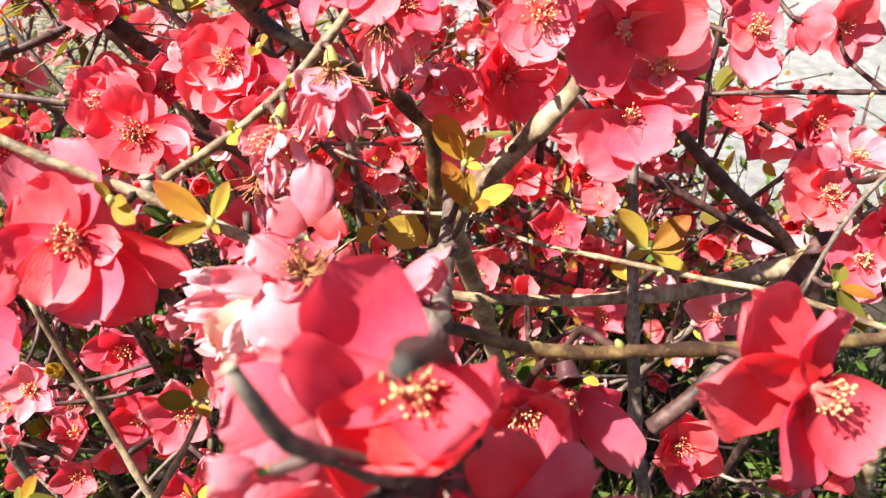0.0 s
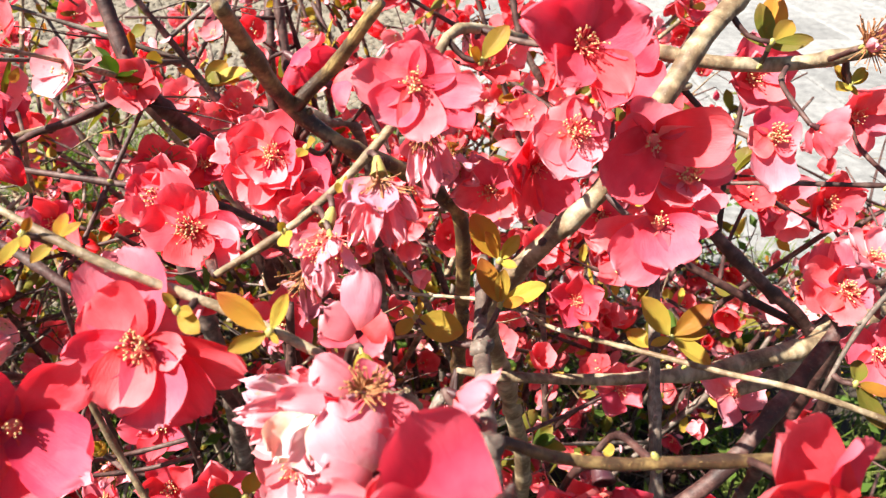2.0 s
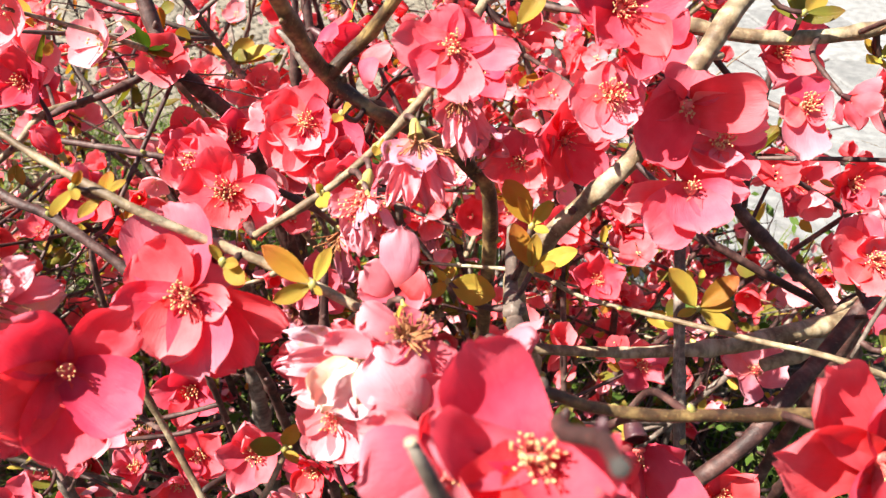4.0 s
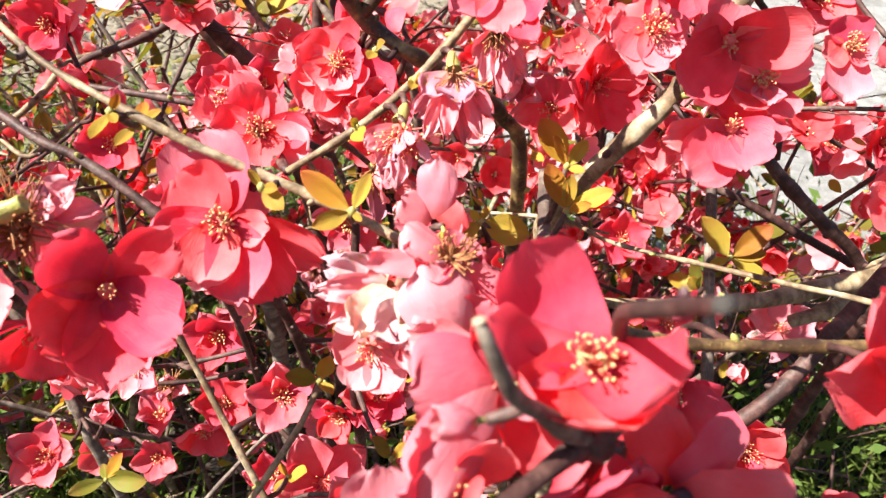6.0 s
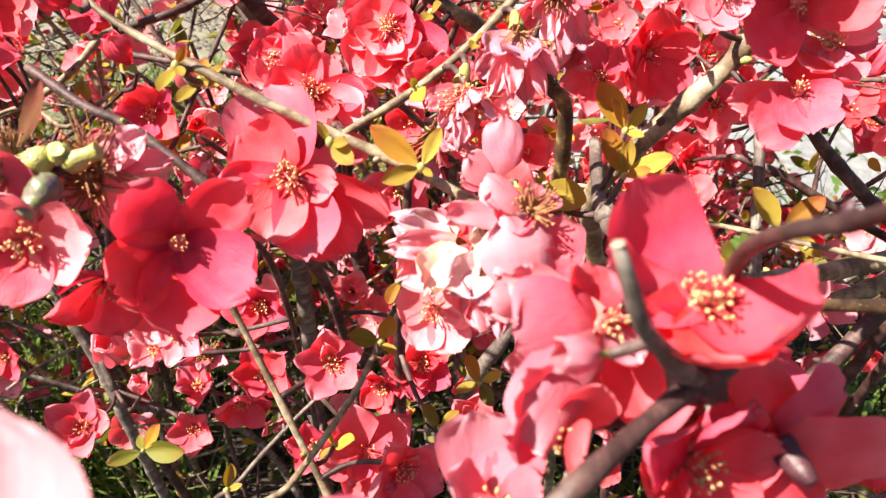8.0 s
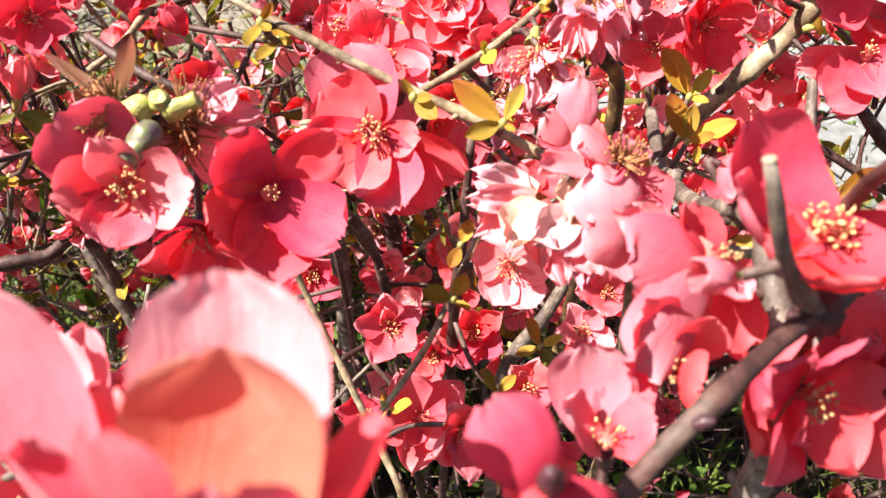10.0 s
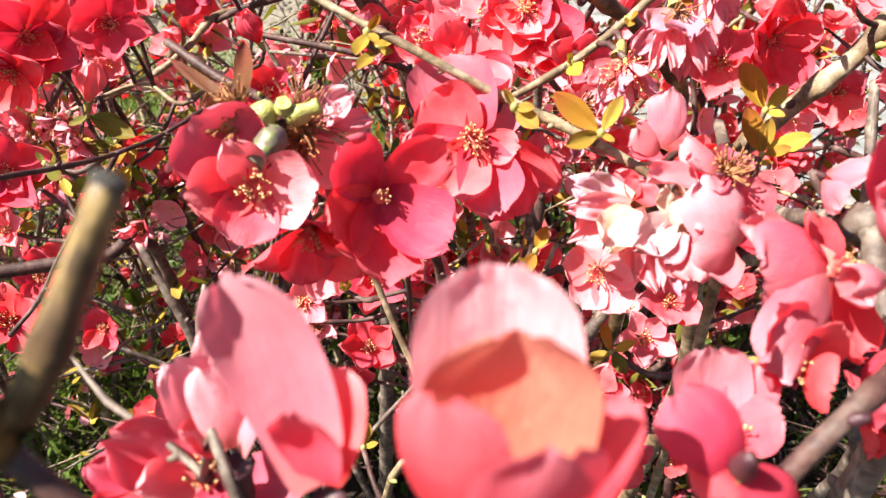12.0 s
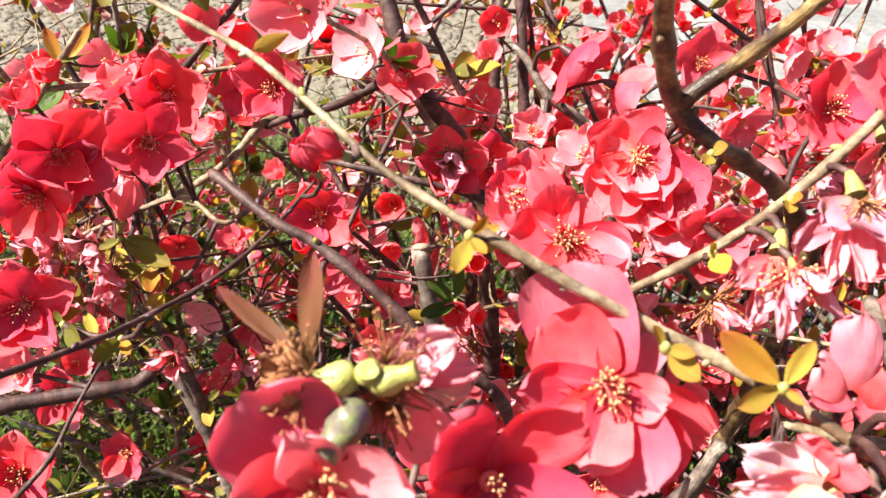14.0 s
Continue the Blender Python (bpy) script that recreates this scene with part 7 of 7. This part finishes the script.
def thicket_spent():
    """Spent blossoms and closed buds scattered along the twigs."""
    r = random.Random(47)
    kinds = []
    for i in range(4):
        kinds.append(wilted(("spent blossom with shrivelled pink petals in the thicket", "spent blossom with dry brown stamens in the thicket")[i % 2], 0, -3 - i * 0.1, 0.3, (0, 0, 1), 0.026, mat=(None, WILT, BLUSH, None)[i], seed=700 + i, petals=(5, 2, 4, 6)[i], stalk=False))
    for i in range(3):
        kinds.append(bud(("closed red bud in the thicket", "closed pink bud in the thicket", "closed coral bud in the thicket")[i], 0, -3.5 - i * 0.1, 0.3, (0, 0, 1), 0.010, mat=(RED, PINK, CORAL)[i], seed=720 + i, stalk=False))
    order = [p for p, _ in SPOTS if p.z > 0.3 and p.y < 0.8]
    r.shuffle(order)
    first = set()
    for n, p in enumerate(order[:150]):
        k = n % 7
        d = Vector((r.gauss(0, 0.5), -0.5 + r.gauss(0, 0.4), (0.5 if k > 3 else -0.4) + r.gauss(0, 0.4))).normalized()
        m = Matrix.Translation(p + d * 0.006) @ frame_of(d).to_4x4() @ Matrix.Rotation(r.uniform(0, 6.28), 4, "Z")
        if k not in first:
            first.add(k)
            kinds[k].matrix_basis = m
        else:
            copy_thing(kinds[k], m).scale = [r.uniform(0.8, 1.15)] * 3


thicket_spent()


def fine_growth():
    """The finest growth of the thicket: hair-thin crooked twigs, single small leaves, loose faded petals."""
    r = random.Random(63)
    sets = {"pale": [], "dark": []}
    for i in range(1500):
        p = r.choice(SPOTS)[0]
        d = Vector((r.gauss(0, 1), r.gauss(0, 0.7), r.gauss(0.15, 0.7))).normalized()
        ln, rr = r.uniform(0.03, 0.11), r.uniform(0.0005, 0.0011)
        vs, fs, us = [], [], []
        c = Vector(p)
        for s in range(5):
            sx = d.orthogonal().normalized()
            sy = d.cross(sx)
            q = rr * (1.1 - 0.17 * s)
            for k in range(4):
                vs.append(c + sx * q * math.cos(k * 1.5708) + sy * q * math.sin(k * 1.5708))
                us.append((k * 0.01, s * 0.02))
            c = c + d * ln * 0.25
            d = (d + Vector((r.gauss(0, 0.25), r.gauss(0, 0.25), r.gauss(0, 0.25)))).normalized()
        for s in range(4):
            for k in range(4):
                a, b = s * 4 + k, s * 4 + (k + 1) % 4
                fs.append((a, b, b + 4, a + 4))
        sets["pale" if i % 3 == 0 else "dark"].append((vs, fs, us))
    scatter_mesh("fine_twigs", sets["dark"], BARK_DARK, "hair-thin dark twigs through the thicket", "twigs")
    scatter_mesh("fine_twigs", sets["pale"], BARK_TAN, "hair-thin tan twigs through the thicket", "twigs")

    def flake(p, ln, wd, bend):
        d = Vector((r.gauss(0, 1), r.gauss(0, 1), r.gauss(0, 1))).normalized()
        s = d.orthogonal().normalized()
        s = (s * math.cos(1) + d.cross(s) * r.uniform(-1, 1)).normalized()
        n = d.cross(s).normalized()
        vs, us = [], []
        for u, w in ((0, 0.12), (0.3, 0.72), (0.62, 1.0), (0.86, 0.7), (1, 0.12)):
            for v in (-1, 0, 1):
                vs.append(p + d * ln * u + s * (v * w * wd * 0.5) + n * (bend * ln * (u * u + 0.6 * v * v * w) + r.uniform(-0.03, 0.03) * ln))
                us.append((u, 0.5 + 0.5 * v * w))
        return vs, [(a * 3 + b, a * 3 + b + 1, a * 3 + b + 4, a * 3 + b + 3) for a in range(4) for b in range(2)], us

    for name, mat, label, cat, n, lo, hi, slim in (
            ("small_leaves", YELLOW, "small yellow leaves through the thicket", "leaves", 1500, 0.008, 0.020, 0.5),
            ("small_leaves", OLIVE, "small olive leaves through the thicket", "leaves", 1800, 0.009, 0.026, 0.48),
            ("small_leaves", BRONZE, "small bronze leaves through the thicket", "leaves", 260, 0.007, 0.016, 0.45),
            ("loose_petals", BLUSH, "faded pale petals caught in the twigs", "petals", 850, 0.007, 0.014, 0.75),
            ("loose_petals", WILT, "shrivelled pink petals caught in the twigs", "petals", 420, 0.006, 0.014, 0.5),
            ("loose_petals", RED, "single red petals caught in the twigs", "petals", 200, 0.008, 0.015, 0.85)):
        items = []
        for i in range(n):
            p = r.choice(SPOTS)[0]
            if p.x > 0.3 and p.z > 0.45:
                continue
            items.append(flake(p + Vector((r.gauss(0, 0.004), r.gauss(0, 0.004), r.gauss(0, 0.004))), r.uniform(lo, hi), r.uniform(lo, hi) * slim, r.uniform(-0.35, 0.35)))
        scatter_mesh(name, items, mat, label, cat)


fine_growth()


def far_blossoms():
    """The many small blossoms deep in the thicket, too many to count, as one object."""
    r = random.Random(31)
    verts, faces, uvs, mats = [], [], [], []
    palette = (RED, CORAL, PINK, ANTHER, BLUSH)
    order = [p for p, _ in SPOTS if (p.z > 0.46 or (p.z > 0.22 and r.random() < (0.6 if p.x > -0.25 else 0.4))) and not (p.x > 0.34 and p.z > 0.4) and not (p.x < -0.12 and r.random() < 0.62)]
    r.shuffle(order)
    us, ws = (0, 0.3, 0.6, 0.85, 1.0), (0.12, 0.55, 1.0, 0.8, 0.25)
    for p in order[:1350]:
        d = Vector((r.gauss(0, 0.55), -0.75 + r.gauss(0, 0.4), 0.35 + r.gauss(0, 0.5))).normalized()
        q = frame_of(d)
        c = p + d * 0.006 + Vector((r.uniform(-0.012, 0.012), r.uniform(-0.012, 0.012), r.uniform(-0.012, 0.012)))
        mi = r.choice((0, 0, 1, 1, 1, 2, 2, 4) if p.x > -0.2 else (0, 1, 1, 2, 2, 4, 4))
        L, opened, spin = r.uniform(0.014, 0.02), r.choice((80, 78, 70, 45, 25)), r.uniform(0, 6)
        for k in range(5):
            phi = spin + k * 1.2566 + r.uniform(-0.12, 0.12)
            rad, tan = Vector((math.cos(phi), math.sin(phi), 0)), Vector((-math.sin(phi), math.cos(phi), 0))
            rr, z, u0, o = 0.001, 0.0, 0.0, len(verts)
            for u, w in zip(us, ws):
                a = radians(opened * 0.92 + 20 - (46 + opened * 0.1) * u + r.uniform(-5, 5))
                rr, z, u0 = rr + math.sin(a) * (u - u0) * L, z + math.cos(a) * (u - u0) * L, u
                n = rad * -math.cos(a) + Vector((0, 0, math.sin(a)))
                for v in (-1, -0.5, 0, 0.5, 1):
                    verts.append(c + q @ (rad * rr + Vector((0, 0, z)) + tan * (v * w * L * 0.46) + n * (v * v * w * L * 0.17)))
                    uvs.append((u, 0.5 + 0.5 * v * w))
            for i in range(4):
                for j in range(4):
                    a = o + i * 5 + j
                    faces.append((a, a + 1, a + 6, a + 5))
                    mats.append(mi)
        for k in range(4):
            e = c + q @ Vector((r.gauss(0, 0.002), r.gauss(0, 0.002), r.uniform(0.004, 0.007)))
            o = len(verts)
            s = 0.0009
            for t in ((s, 0, 0), (0, s, 0), (-s, 0, 0), (0, -s, 0), (0, 0, s), (0, 0, -s)):
                verts.append(e + Vector(t))
                uvs.append((0.5, 0.5))
            for a, b in ((0, 1), (1, 2), (2, 3), (3, 0)):
                faces += [(o + a, o + b, o + 4), (o + b, o + a, o + 5)]
                mats += [3, 3]
    me = mesh_of("far_blossoms", verts, faces, palette[0], uvs)
    for m in palette[1:]:
        me.materials.append(m)
    me.polygons.foreach_set("material_index", mats)
    tagged(new("far_blossoms", me), "many small red and pink blossoms deep in the thicket", "flowers", kind="stuff")


far_blossoms()


def litter():
    """Dead twigs and fallen leaves on the ground under the shrub."""
    r = random.Random(77)
    verts, faces, uvs = [], [], []
    for i in range(520):
        x, y, z = r.uniform(-1.0, 0.5), r.uniform(0.45, 1.15), r.uniform(0.01, 0.16)
        d = Vector((r.gauss(0, 1), r.gauss(0, 1), r.gauss(0, 0.45))).normalized() * r.uniform(0.03, 0.13)
        a, b = Vector((x, y, z)) - d, Vector((x, y, max(0.004, z))) + d
        a.z, b.z = max(a.z, 0.0), max(b.z, 0.0)
        rr = r.uniform(0.0007, 0.002)
        sx = d.orthogonal().normalized()
        sy = d.cross(sx).normalized()
        o = len(verts)
        for c in (a, (a + b) * 0.5 + sx * r.uniform(-0.006, 0.006), b):
            for k in range(5):
                verts.append(c + sx * rr * math.cos(k * 1.2566) + sy * rr * math.sin(k * 1.2566))
                uvs.append((k * 0.02, c.x))
        for i2 in range(2):
            for k in range(5):
                p, q = o + i2 * 5 + k, o + i2 * 5 + (k + 1) % 5
                faces.append((p, q, q + 5, p + 5))
    tagged(new("dead_twigs", mesh_of("dead_twigs", verts, faces, BARK_DARK, uvs)), "tangle of dead grey twigs low under the shrub", "twigs", kind="stuff")
    items = []
    for i in range(2000):
        x, y = r.uniform(-1.1, 0.6), r.uniform(0.45, 1.2)
        b = Vector((x, y, r.uniform(0.005, 0.3)))
        t = Vector((r.gauss(0, 1), r.gauss(0, 1), r.gauss(0.1, 0.7))).normalized() * r.uniform(0.012, 0.03)
        s = t.orthogonal().normalized() * t.length * 0.24
        m = b + t * 0.5
        items.append(([b, m - s, m + s, b + t], [(0, 1, 2), (1, 3, 2)], [(0, 0.5), (0.5, 0), (0.5, 1), (1, 0.5)]))
    scatter_mesh("low_leaves", items, GREEN, "small green leaves low under the shrub", "leaves")


litter()
